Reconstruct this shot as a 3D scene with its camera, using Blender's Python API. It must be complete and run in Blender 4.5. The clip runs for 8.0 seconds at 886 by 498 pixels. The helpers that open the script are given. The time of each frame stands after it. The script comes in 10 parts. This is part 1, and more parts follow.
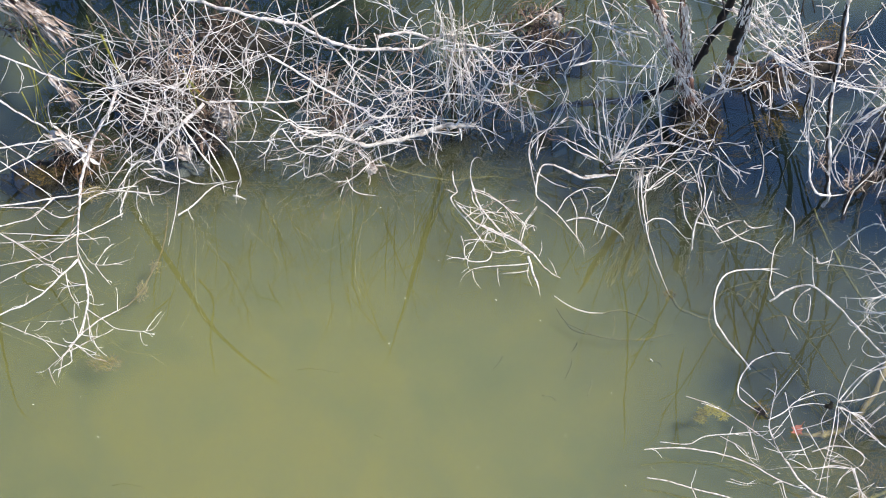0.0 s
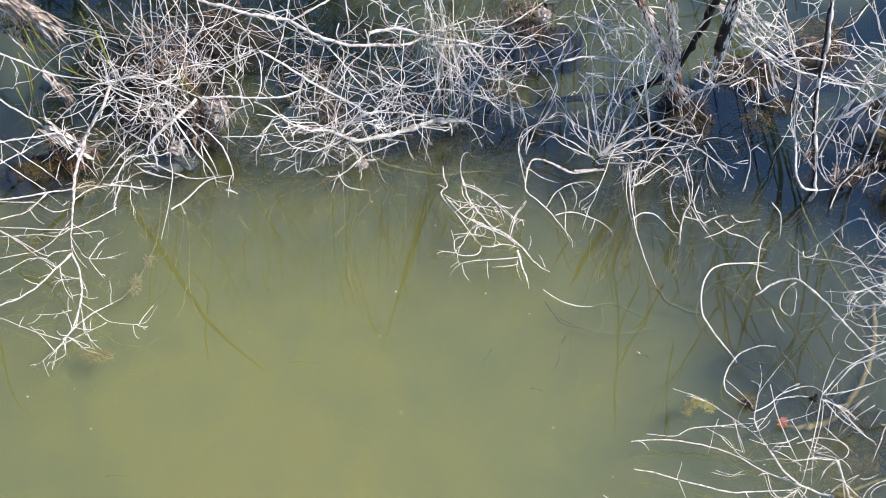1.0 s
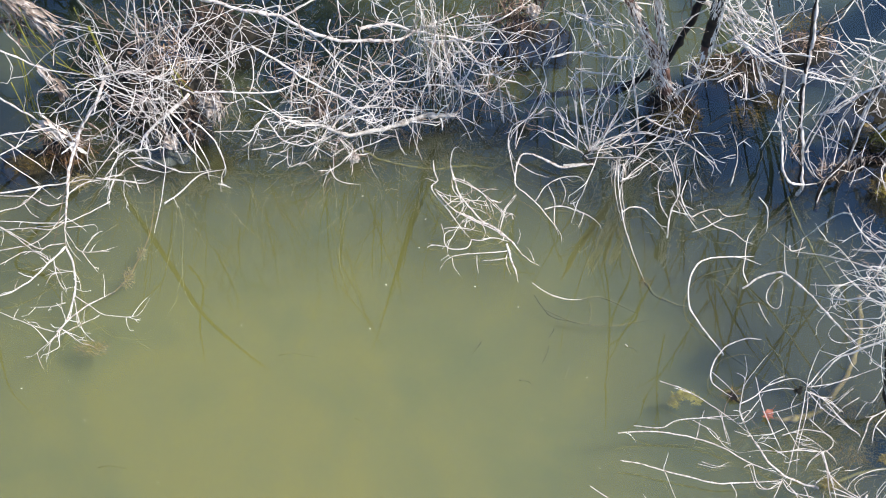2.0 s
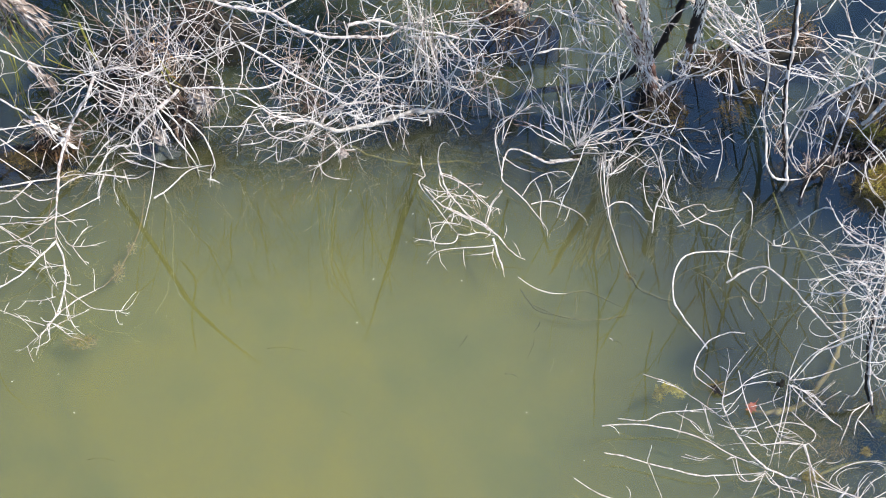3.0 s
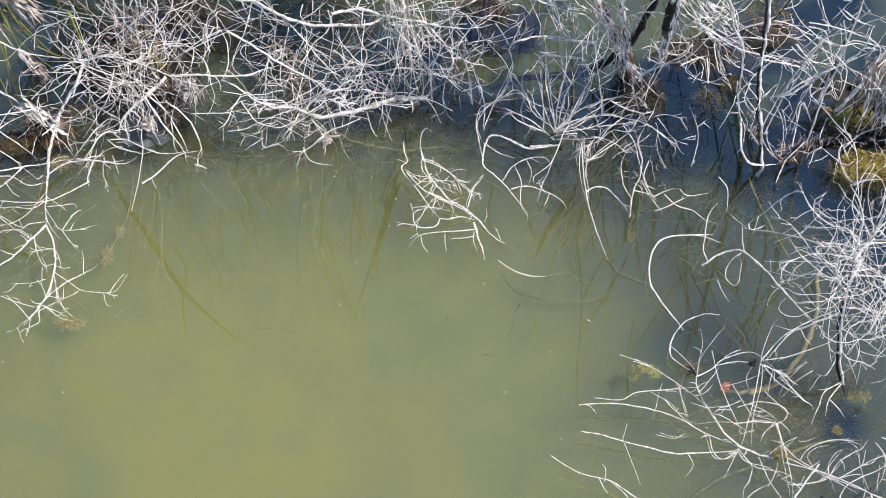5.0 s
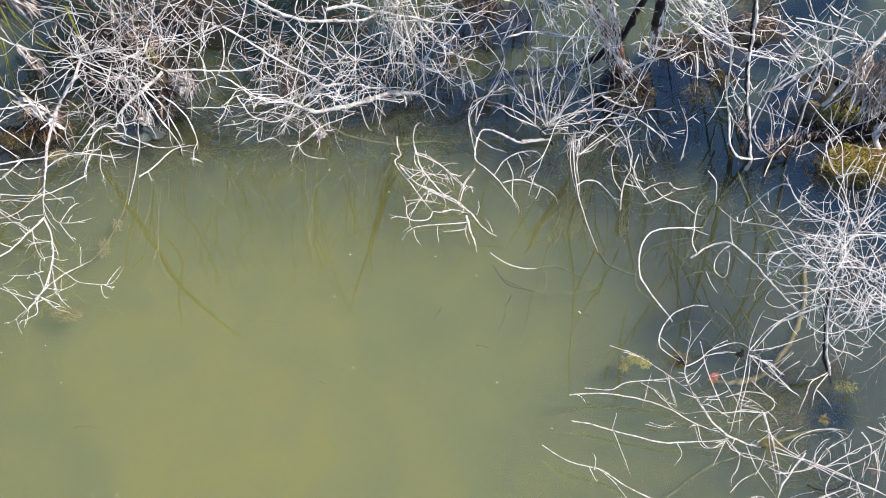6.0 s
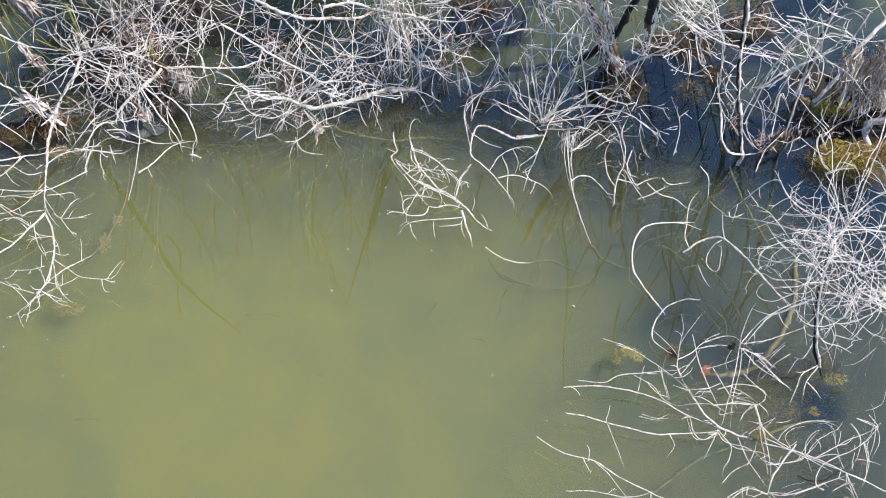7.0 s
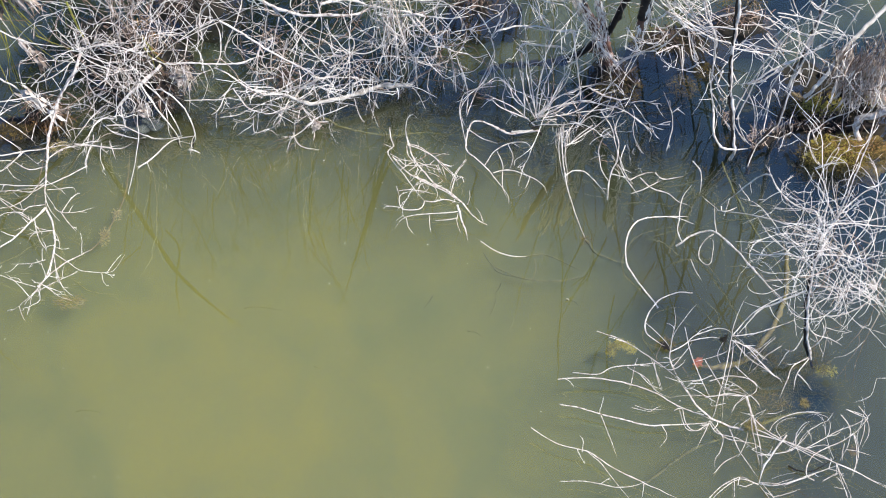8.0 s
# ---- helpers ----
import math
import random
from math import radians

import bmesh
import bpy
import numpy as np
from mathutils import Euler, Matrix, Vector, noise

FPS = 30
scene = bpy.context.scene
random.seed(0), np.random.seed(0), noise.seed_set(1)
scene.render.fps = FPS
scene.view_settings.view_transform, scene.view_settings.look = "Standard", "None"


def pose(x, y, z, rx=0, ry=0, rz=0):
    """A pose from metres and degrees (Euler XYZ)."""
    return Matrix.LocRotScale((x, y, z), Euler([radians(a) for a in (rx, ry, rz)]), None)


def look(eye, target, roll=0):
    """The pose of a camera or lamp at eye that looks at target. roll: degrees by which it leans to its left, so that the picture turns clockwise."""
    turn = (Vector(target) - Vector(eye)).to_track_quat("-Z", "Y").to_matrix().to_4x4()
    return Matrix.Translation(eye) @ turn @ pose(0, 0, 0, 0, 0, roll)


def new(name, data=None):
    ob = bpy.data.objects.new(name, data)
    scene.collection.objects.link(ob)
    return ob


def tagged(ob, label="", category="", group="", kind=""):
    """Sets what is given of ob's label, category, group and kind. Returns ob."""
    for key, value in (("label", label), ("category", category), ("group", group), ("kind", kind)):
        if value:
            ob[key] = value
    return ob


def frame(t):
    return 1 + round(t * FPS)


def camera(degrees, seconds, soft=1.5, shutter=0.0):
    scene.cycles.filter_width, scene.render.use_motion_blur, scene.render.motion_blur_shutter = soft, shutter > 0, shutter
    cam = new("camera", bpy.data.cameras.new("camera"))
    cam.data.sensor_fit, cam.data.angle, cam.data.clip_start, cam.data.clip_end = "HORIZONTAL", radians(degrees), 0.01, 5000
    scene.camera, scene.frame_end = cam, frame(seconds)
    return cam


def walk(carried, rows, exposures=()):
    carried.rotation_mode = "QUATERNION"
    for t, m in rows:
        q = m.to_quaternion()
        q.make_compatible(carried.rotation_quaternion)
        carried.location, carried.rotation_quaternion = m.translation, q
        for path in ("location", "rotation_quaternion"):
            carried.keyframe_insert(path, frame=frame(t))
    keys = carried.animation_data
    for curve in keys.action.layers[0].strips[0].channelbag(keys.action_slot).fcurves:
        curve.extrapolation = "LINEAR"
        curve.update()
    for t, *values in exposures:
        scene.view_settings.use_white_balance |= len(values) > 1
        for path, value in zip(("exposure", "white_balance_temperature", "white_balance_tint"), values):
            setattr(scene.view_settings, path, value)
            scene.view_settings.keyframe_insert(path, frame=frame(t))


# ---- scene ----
# ---------------------------------------------------------------- camera
cam = camera(29.0, 8.0, soft=1.05)
PATH = [
    (0, -0.84, -4.06, 7.621, 30.114, -0.176, -0.134),
    (0.5, -0.813, -4.08, 7.664, 29.988, -0.15, -0.121),
    (1, -0.776, -4.097, 7.706, 29.844, -0.106, -0.081),
    (1.5, -0.742, -4.119, 7.749, 29.719, -0.064, -0.025),
    (3, -0.623, -4.19, 7.848, 29.516, 0.049, 0.076),
    (3.5, -0.569, -4.219, 7.885, 29.466, 0.138, 0.152),
    (4, -0.537, -4.253, 7.92, 29.403, 0.182, 0.151),
    (4.5, -0.523, -4.289, 7.952, 29.352, 0.176, 0.134),
    (6, -0.483, -4.423, 8.082, 29.273, 0.064, 0.079),
    (6.5, -0.486, -4.447, 8.143, 29.125, 0.001, 0.021),
    (7, -0.489, -4.473, 8.202, 29.002, -0.062, -0.047),
    (7.5, -0.486, -4.504, 8.256, 28.908, -0.123, -0.093),
    (8, -0.482, -4.54, 8.301, 28.861, -0.139, -0.112),
]
walk(cam, [(t, pose(x, y, z, rx, ry, rz)) for t, x, y, z, rx, ry, rz in PATH], [(0.0, 0.92, 6500, 9)])

# ---------------------------------------------------------------- world and sun
SUN_UP, SUN_ROUND = radians(57), radians(96)
world = bpy.data.worlds.new("sky")
scene.world = world
world.use_nodes = True
wn, wl = world.node_tree.nodes, world.node_tree.links
sky = wn.new("ShaderNodeTexSky")
sky.sky_type, sky.sun_disc = "NISHITA", False
sky.sun_elevation, sky.sun_rotation = SUN_UP, SUN_ROUND
sky.ozone_density, sky.dust_density, sky.altitude = 7.0, 0.0, 1500.0
wl.new(sky.outputs[0], wn["Background"].inputs[0])
wn["Background"].inputs[1].default_value = 0.13
sun_data = bpy.data.lights.new("sun", "SUN")
sun_data.energy, sun_data.angle, sun_data.color = 5.0, radians(0.7), (1.0, 0.93, 0.83)
sun = new("sun", sun_data)
TO_SUN = Vector((math.cos(SUN_UP) * math.sin(SUN_ROUND), math.cos(SUN_UP) * math.cos(SUN_ROUND), math.sin(SUN_UP)))
sun.matrix_world = look(TO_SUN * 30, (0, 0, 0))


# ---------------------------------------------------------------- materials
def material(name):
    m = bpy.data.materials.new(name)
    m.use_nodes = True
    return m, m.node_tree.nodes, m.node_tree.links, m.node_tree.nodes["Principled BSDF"]


def node(nodes, kind, **sockets):
    n = nodes.new(kind)
    for key, value in sockets.items():
        n.inputs[key.replace("_", " ")].default_value = value
    return n


def ramp(nodes, stops):
    n = nodes.new("ShaderNodeValToRGB")
    while len(n.color_ramp.elements) < len(stops):
        n.color_ramp.elements.new(0.5)
    for e, (at, colour) in zip(n.color_ramp.elements, stops):
        e.position, e.color = at, (*colour, 1)
    return n


def grained(name, stops, scale=60.0, stretch=(1, 1, 1), rough=0.8, bump=0.3, island=0.35, fine=6.0):
    """A noisy surface: a colour ramp over two scales of noise, shifted from piece to piece."""
    m, n, l, out = material(name)
    where, turn = n.new("ShaderNodeTexCoord"), n.new("ShaderNodeMapping")
    turn.inputs["Scale"].default_value = stretch
    l.new(where.outputs["Object"], turn.inputs["Vector"])
    big, small = node(n, "ShaderNodeTexNoise", Scale=scale, Detail=4.0), node(n, "ShaderNodeTexNoise", Scale=scale * fine, Detail=3.0)
    for t in (big, small):
        l.new(turn.outputs[0], t.inputs["Vector"])
    geo, ob = n.new("ShaderNodeNewGeometry"), n.new("ShaderNodeObjectInfo")
    mix = node(n, "ShaderNodeMath")
    mix.operation = "MULTIPLY_ADD"
    l.new(small.outputs["Fac"], mix.inputs[0])
    mix.inputs[1].default_value = 0.35
    l.new(big.outputs["Fac"], mix.inputs[2])
    some = node(n, "ShaderNodeMath")
    some.operation = "ADD"
    l.new(geo.outputs["Random Per Island"], some.inputs[0])
    l.new(ob.outputs["Random"], some.inputs[1])
    shift = node(n, "ShaderNodeMath")
    shift.operation = "MULTIPLY_ADD"
    l.new(some.outputs[0], shift.inputs[0])
    shift.inputs[1].default_value = island
    l.new(mix.outputs[0], shift.inputs[2])
    low = node(n, "ShaderNodeMath")
    low.operation = "SUBTRACT"
    l.new(shift.outputs[0], low.inputs[0])
    low.inputs[1].default_value = 0.17 + island
    r = ramp(n, stops)
    l.new(low.outputs[0], r.inputs[0])
    l.new(r.outputs[0], out.inputs["Base Color"])
    b = node(n, "ShaderNodeBump", Strength=bump, Distance=0.002)
    l.new(mix.outputs[0], b.inputs["Height"])
    l.new(b.outputs[0], out.inputs["Normal"])
    out.inputs["Roughness"].default_value = rough
    out.inputs["Specular IOR Level"].default_value = 0.3
    return m


BLEACHED = grained("bleached_wood", [(0.22, (0.09, 0.07, 0.06)), (0.36, (0.33, 0.28, 0.25)), (0.52, (0.53, 0.485, 0.46)), (0.8, (0.69, 0.655, 0.635))], 50, bump=0.8, island=0.12)
TWIG = grained("bleached_twig", [(0.02, (0.108, 0.069, 0.052)), (0.18, (0.40, 0.315, 0.265)), (0.42, (0.64, 0.594, 0.568)), (0.9, (0.77, 0.74, 0.725))], 25, island=0.45)
BROWN = grained("brown_twig", [(0.1, (0.05, 0.03, 0.022)), (0.4, (0.16, 0.10, 0.075)), (0.7, (0.36, 0.27, 0.22)), (0.95, (0.5, 0.42, 0.36))], 25, island=0.45)
LITTER = grained("dark_litter", [(0.1, (0.012, 0.009, 0.008)), (0.5, (0.05, 0.034, 0.026)), (0.8, (0.15, 0.10, 0.075)), (0.95, (0.3, 0.22, 0.17))], 25, island=0.45)
DRIFT = grained("driftwood", [(0.25, (0.103, 0.086, 0.077)), (0.42, (0.31, 0.284, 0.258)), (0.6, (0.482, 0.456, 0.43)), (0.8, (0.585, 0.568, 0.542))], 34, (1, 1, 1), island=0.1, bump=1.0)
MOTTLED = grained("mottled_bark", [(0.38, (0.014, 0.012, 0.011)), (0.47, (0.06, 0.05, 0.045)), (0.54, (0.36, 0.33, 0.31)), (0.8, (0.66, 0.63, 0.60))], 22, (1, 1, 0.35), island=0.05, bump=0.6)
DARK = grained("wet_dark_bark", [(0.2, (0.0054, 0.0045, 0.0045)), (0.6, (0.0158, 0.0126, 0.0113)), (0.85, (0.0405, 0.027, 0.0225))], 30, rough=0.92, island=0.1, bump=0.9)
ROTTEN = grained("rotten_bark", [(0.2, (0.03, 0.02, 0.018)), (0.5, (0.12, 0.06, 0.045)), (0.7, (0.3, 0.17, 0.13)), (0.9, (0.55, 0.47, 0.42))], 30, (1, 1, 0.3), island=0.1, bump=0.7)
GRASS = grained("dry_grass", [(0.1, (0.136, 0.085, 0.068)), (0.35, (0.374, 0.289, 0.238)), (0.6, (0.544, 0.468, 0.408)), (0.9, (0.663, 0.603, 0.552))], 20, island=0.5, bump=0.1)
LEAFY = grained("dead_leaves", [(0.1, (0.06, 0.04, 0.03)), (0.35, (0.22, 0.14, 0.10)), (0.6, (0.42, 0.31, 0.24)), (0.9, (0.62, 0.54, 0.48))], 20, island=0.5, bump=0.1)
SHRED = grained("bark_shreds", [(0.1, (0.13, 0.09, 0.07)), (0.35, (0.34, 0.275, 0.235)), (0.6, (0.52, 0.465, 0.425)), (0.9, (0.68, 0.64, 0.60))], 20, island=0.5, bump=0.2)
MOSS = grained("algae", [(0.15, (0.010, 0.008, 0.004)), (0.4, (0.050, 0.038, 0.012)), (0.65, (0.145, 0.100, 0.024)), (0.95, (0.26, 0.18, 0.06))], 25, island=0.5, bump=0.3)
WAD = grained("leaf_wad", [(0.25, (0.09, 0.06, 0.048)), (0.42, (0.25, 0.205, 0.178)), (0.6, (0.37, 0.33, 0.30)), (0.85, (0.50, 0.47, 0.44))], 60, island=0.1, bump=1.0)
ALGA = grained("yellow_algae", [(0.1, (0.14, 0.11, 0.015)), (0.5, (0.38, 0.32, 0.05)), (0.9, (0.55, 0.48, 0.12))], 25, island=0.4, bump=0.2)
SLIME = grained("brown_algae", [(0.1, (0.12, 0.085, 0.03)), (0.5, (0.25, 0.20, 0.08)), (0.9, (0.40, 0.34, 0.16))], 25, island=0.4, bump=0.2)
RUST = grained("rust_leaves", [(0.1, (0.06, 0.03, 0.012)), (0.4, (0.24, 0.12, 0.04)), (0.7, (0.42, 0.25, 0.09)), (0.95, (0.6, 0.45, 0.25))], 20, island=0.5, bump=0.1)
# Near-black for wet mud and for heaps that stand in for shade.
MUD = grained("wet_mud", [(0.2, (0.008, 0.008, 0.008)), (0.6, (0.018, 0.016, 0.012)), (0.9, (0.05, 0.04, 0.02))], 18, rough=0.95, island=0.0, bump=0.8)
SUNK = grained("silted_wood", [(0.2, (0.050, 0.050, 0.017)), (0.5, (0.115, 0.110, 0.036)), (0.8, (0.20, 0.18, 0.065))], 30, island=0.2, bump=0.4)
LIVE = grained("reed", [(0.2, (0.10, 0.10, 0.02)), (0.6, (0.26, 0.25, 0.04)), (0.9, (0.4, 0.36, 0.1))], 20, island=0.3, bump=0.1)
GREEN = grained("willow_leaf", [(0.1, (0.02, 0.03, 0.008)), (0.5, (0.05, 0.065, 0.015)), (0.9, (0.10, 0.11, 0.03))], 20, island=0.4, bump=0.1)
RED = grained("red_leaf", [(0.2, (0.26, 0.08, 0.05)), (0.6, (0.40, 0.15, 0.10)), (0.9, (0.5, 0.25, 0.18))], 60, island=0.0, bump=0.3)
BED = grained("lake_mud", [(0.2, (0.012, 0.014, 0.012)), (0.6, (0.03, 0.034, 0.026)), (0.9, (0.06, 0.06, 0.04))], 1.5, island=0.0, bump=0.5, fine=12.0)
SCUM = grained("dried_scum", [(0.2, (0.030, 0.036, 0.032)), (0.5, (0.066, 0.076, 0.068)), (0.8, (0.13, 0.14, 0.125))], 16, island=0.0, bump=0.6)
FLECK = grained("fleck", [(0.2, (0.5, 0.5, 0.46)), (0.8, (0.8, 0.8, 0.76))], 60, island=0.3, bump=0.1)


def water_material():
    """Clear skin of the lake: a steady share of sky gloss, and the silt below shows through."""
    m, n, l, out = material("water_surface")
    n.remove(out)
    clear, gloss, mix = n.new("ShaderNodeBsdfTransparent"), n.new("ShaderNodeBsdfGlossy"), n.new("ShaderNodeMixShader")
    clear.inputs[0].default_value = (0.97, 0.985, 0.98, 1)
    gloss.inputs["Roughness"].default_value = 0.0
    where = n.new("ShaderNodeTexCoord")
    ripple, slow = node(n, "ShaderNodeTexNoise", Scale=3.0, Detail=2.0), node(n, "ShaderNodeTexNoise", Scale=14.0, Detail=1.0)
    add = node(n, "ShaderNodeMath")
    add.operation = "MULTIPLY_ADD"
    add.inputs[1].default_value = 0.05
    for t in (ripple, slow):
        l.new(where.outputs["Object"], t.inputs["Vector"])
    l.new(slow.outputs["Fac"], add.inputs[0])
    l.new(ripple.outputs["Fac"], add.inputs[2])
    b = node(n, "ShaderNodeBump", Strength=0.07, Distance=0.004)
    l.new(add.outputs[0], b.inputs["Height"])
    l.new(b.outputs[0], gloss.inputs["Normal"])
    mix.inputs[0].default_value = 0.146
    l.new(clear.outputs[0], mix.inputs[1])
    l.new(gloss.outputs[0], mix.inputs[2])
    l.new(mix.outputs[0], n["Material Output"].inputs["Surface"])
    return m


def silt_material(veil):
    """Suspended silt, olive in the plume and blue-grey outside it: a thin veil, or (veil 0) the dense bank below, in
    which light spreads; towards the shrubs the colour darkens, with their shade painted in; pale where silt drifts
    between the shrubs, dark in one round blot by a stem.
    """
    m, n, l, out = material("suspended_silt")
    where, turn = n.new("ShaderNodeTexCoord"), n.new("ShaderNodeMapping")
    turn.inputs["Location"].default_value = PLUME_AT
    turn.inputs["Scale"].default_value = PLUME_SCALE
    l.new(where.outputs["Object"], turn.inputs["Vector"])
    blur = node(n, "ShaderNodeTexNoise", Scale=0.9, Detail=5.0, Distortion=0.6)
    l.new(where.outputs["Object"], blur.inputs["Vector"])
    far = n.new("ShaderNodeVectorMath")
    far.operation = "LENGTH"
    l.new(turn.outputs[0], far.inputs[0])
    cloud = node(n, "ShaderNodeMath")
    cloud.operation = "MULTIPLY_ADD"
    cloud.inputs[1].default_value = 0.35
    l.new(blur.outputs["Fac"], cloud.inputs[0])
    l.new(far.outputs["Value"], cloud.inputs[2])
    r = ramp(n, SILT)
    r.color_ramp.interpolation = "B_SPLINE"
    thin, fade, spread = n.new("ShaderNodeVectorMath"), node(n, "ShaderNodeMath"), node(n, "ShaderNodeMath")
    thin.operation, fade.operation = "DOT_PRODUCT", "SMOOTH_MAX"
    thin.inputs[1].default_value, fade.inputs[1].default_value, fade.inputs[2].default_value = (0.32, 0.24, 0.0), 0.085, 0.15
    l.new(where.outputs["Object"], thin.inputs[0])
    l.new(thin.outputs["Value"], fade.inputs[0])
    l.new(cloud.outputs[0], spread.inputs[0])
    l.new(fade.outputs[0], spread.inputs[1])
    l.new(spread.outputs[0], r.inputs[0])
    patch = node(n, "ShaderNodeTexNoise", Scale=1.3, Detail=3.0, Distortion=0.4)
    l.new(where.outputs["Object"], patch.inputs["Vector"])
    deep_shade, over, tone = ramp(n, DEEP_SHADE), ramp(n, [(0.50, (0, 0, 0)), (0.88, (1, 1, 1))]), n.new("ShaderNodeMixRGB")
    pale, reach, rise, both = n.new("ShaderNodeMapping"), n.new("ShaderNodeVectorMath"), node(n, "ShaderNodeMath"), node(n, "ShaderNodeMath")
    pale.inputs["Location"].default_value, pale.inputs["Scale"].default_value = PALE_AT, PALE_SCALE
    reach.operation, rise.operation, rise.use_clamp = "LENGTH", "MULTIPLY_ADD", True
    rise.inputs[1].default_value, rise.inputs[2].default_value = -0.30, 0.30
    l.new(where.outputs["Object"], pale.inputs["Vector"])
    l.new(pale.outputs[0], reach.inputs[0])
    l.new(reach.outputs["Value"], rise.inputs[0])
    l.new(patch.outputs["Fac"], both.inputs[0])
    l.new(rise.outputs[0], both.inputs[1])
    l.new(both.outputs[0], deep_shade.inputs[0])
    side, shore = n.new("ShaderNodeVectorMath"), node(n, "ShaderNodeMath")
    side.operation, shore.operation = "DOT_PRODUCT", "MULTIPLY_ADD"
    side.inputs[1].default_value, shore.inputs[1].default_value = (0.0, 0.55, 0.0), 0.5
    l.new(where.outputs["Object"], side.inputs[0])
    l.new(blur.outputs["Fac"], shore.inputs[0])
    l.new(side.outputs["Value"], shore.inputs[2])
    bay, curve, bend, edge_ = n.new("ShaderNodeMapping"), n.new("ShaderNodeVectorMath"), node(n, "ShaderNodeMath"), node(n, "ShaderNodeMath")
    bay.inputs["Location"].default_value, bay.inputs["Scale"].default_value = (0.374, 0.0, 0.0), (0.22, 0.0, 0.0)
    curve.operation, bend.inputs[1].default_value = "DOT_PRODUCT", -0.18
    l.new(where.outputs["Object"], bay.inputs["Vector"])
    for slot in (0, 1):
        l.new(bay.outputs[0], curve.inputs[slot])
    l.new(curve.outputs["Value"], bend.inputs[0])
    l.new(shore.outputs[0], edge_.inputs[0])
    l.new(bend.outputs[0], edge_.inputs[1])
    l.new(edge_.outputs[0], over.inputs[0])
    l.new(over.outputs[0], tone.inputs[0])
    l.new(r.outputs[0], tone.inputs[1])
    l.new(deep_shade.outputs[0], tone.inputs[2])
    cast, hue, mottle = node(n, "ShaderNodeTexNoise", Scale=2.1, Detail=4.0, Distortion=0.8), n.new("ShaderNodeMixRGB"), ramp(n, MOTTLE)
    l.new(where.outputs["Object"], cast.inputs["Vector"])
    l.new(cast.outputs["Fac"], mottle.inputs[0])
    hue.blend_type, hue.inputs[0].default_value = "MULTIPLY", 1.0
    l.new(tone.outputs[0], hue.inputs[1])
    l.new(mottle.outputs[0], hue.inputs[2])
    # A round patch by one stem fades to dark blue-green.
    blot, gap, edge, blotted = n.new("ShaderNodeMapping"), n.new("ShaderNodeVectorMath"), ramp(n, [(0.35, (1, 1, 1)), (1.0, (0, 0, 0))]), n.new("ShaderNodeMixRGB")
    blot.inputs["Location"].default_value, blot.inputs["Scale"].default_value = BLOT_AT, BLOT_SCALE
    gap.operation = "LENGTH"
    l.new(where.outputs["Object"], blot.inputs["Vector"])
    l.new(blot.outputs[0], gap.inputs[0])
    l.new(gap.outputs["Value"], edge.inputs[0])
    l.new(edge.outputs[0], blotted.inputs[0])
    l.new(hue.outputs[0], blotted.inputs[1])
    blotted.inputs[2].default_value = (0.012, 0.022, 0.024, 1)
    tone = blotted
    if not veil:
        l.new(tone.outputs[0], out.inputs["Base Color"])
        out.inputs["Subsurface Weight"].default_value = 1.0
        out.inputs["Subsurface Radius"].default_value = (1.0, 1.0, 0.9)
        out.inputs["Subsurface Scale"].default_value = 0.9
        out.inputs["Roughness"].default_value = 1.0
        out.inputs["Specular IOR Level"].default_value = 0.0
        return m
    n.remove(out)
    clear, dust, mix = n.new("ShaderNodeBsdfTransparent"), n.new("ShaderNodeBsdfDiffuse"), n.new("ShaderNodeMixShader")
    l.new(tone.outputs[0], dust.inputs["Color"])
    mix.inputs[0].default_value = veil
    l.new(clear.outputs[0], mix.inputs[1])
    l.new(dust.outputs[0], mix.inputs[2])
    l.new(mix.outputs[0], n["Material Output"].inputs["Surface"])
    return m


PLUME_AT, PLUME_SCALE = (0.335, 0.275, 0.0), (0.215, 0.322, 0.0)
BLOT_AT, BLOT_SCALE = (-9.0, 4.7, 0.0), (5.9, 5.9, 0.0)
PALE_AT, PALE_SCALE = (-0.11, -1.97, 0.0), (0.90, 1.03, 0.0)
# Dark blue water tones, the shade of the shrubs mixed into the colour.
DEEP_SHADE = [(0.36, (0.005, 0.009, 0.010)), (0.47, (0.017, 0.026, 0.022)), (0.56, (0.056, 0.068, 0.044)), (0.64, (0.086, 0.094, 0.046))]
MOTTLE = [(0.32, (0.88, 0.92, 0.98)), (0.5, (1.0, 1.0, 1.0)), (0.68, (1.08, 1.05, 0.92))]
SILT = [(0.25, (0.210, 0.200, 0.057)), (0.56, (0.183, 0.183, 0.058)), (0.76, (0.124, 0.129, 0.053)), (0.90, (0.087, 0.088, 0.040)), (1.0, (0.064, 0.069, 0.037))]
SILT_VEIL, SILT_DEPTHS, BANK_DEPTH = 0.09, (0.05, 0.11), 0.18


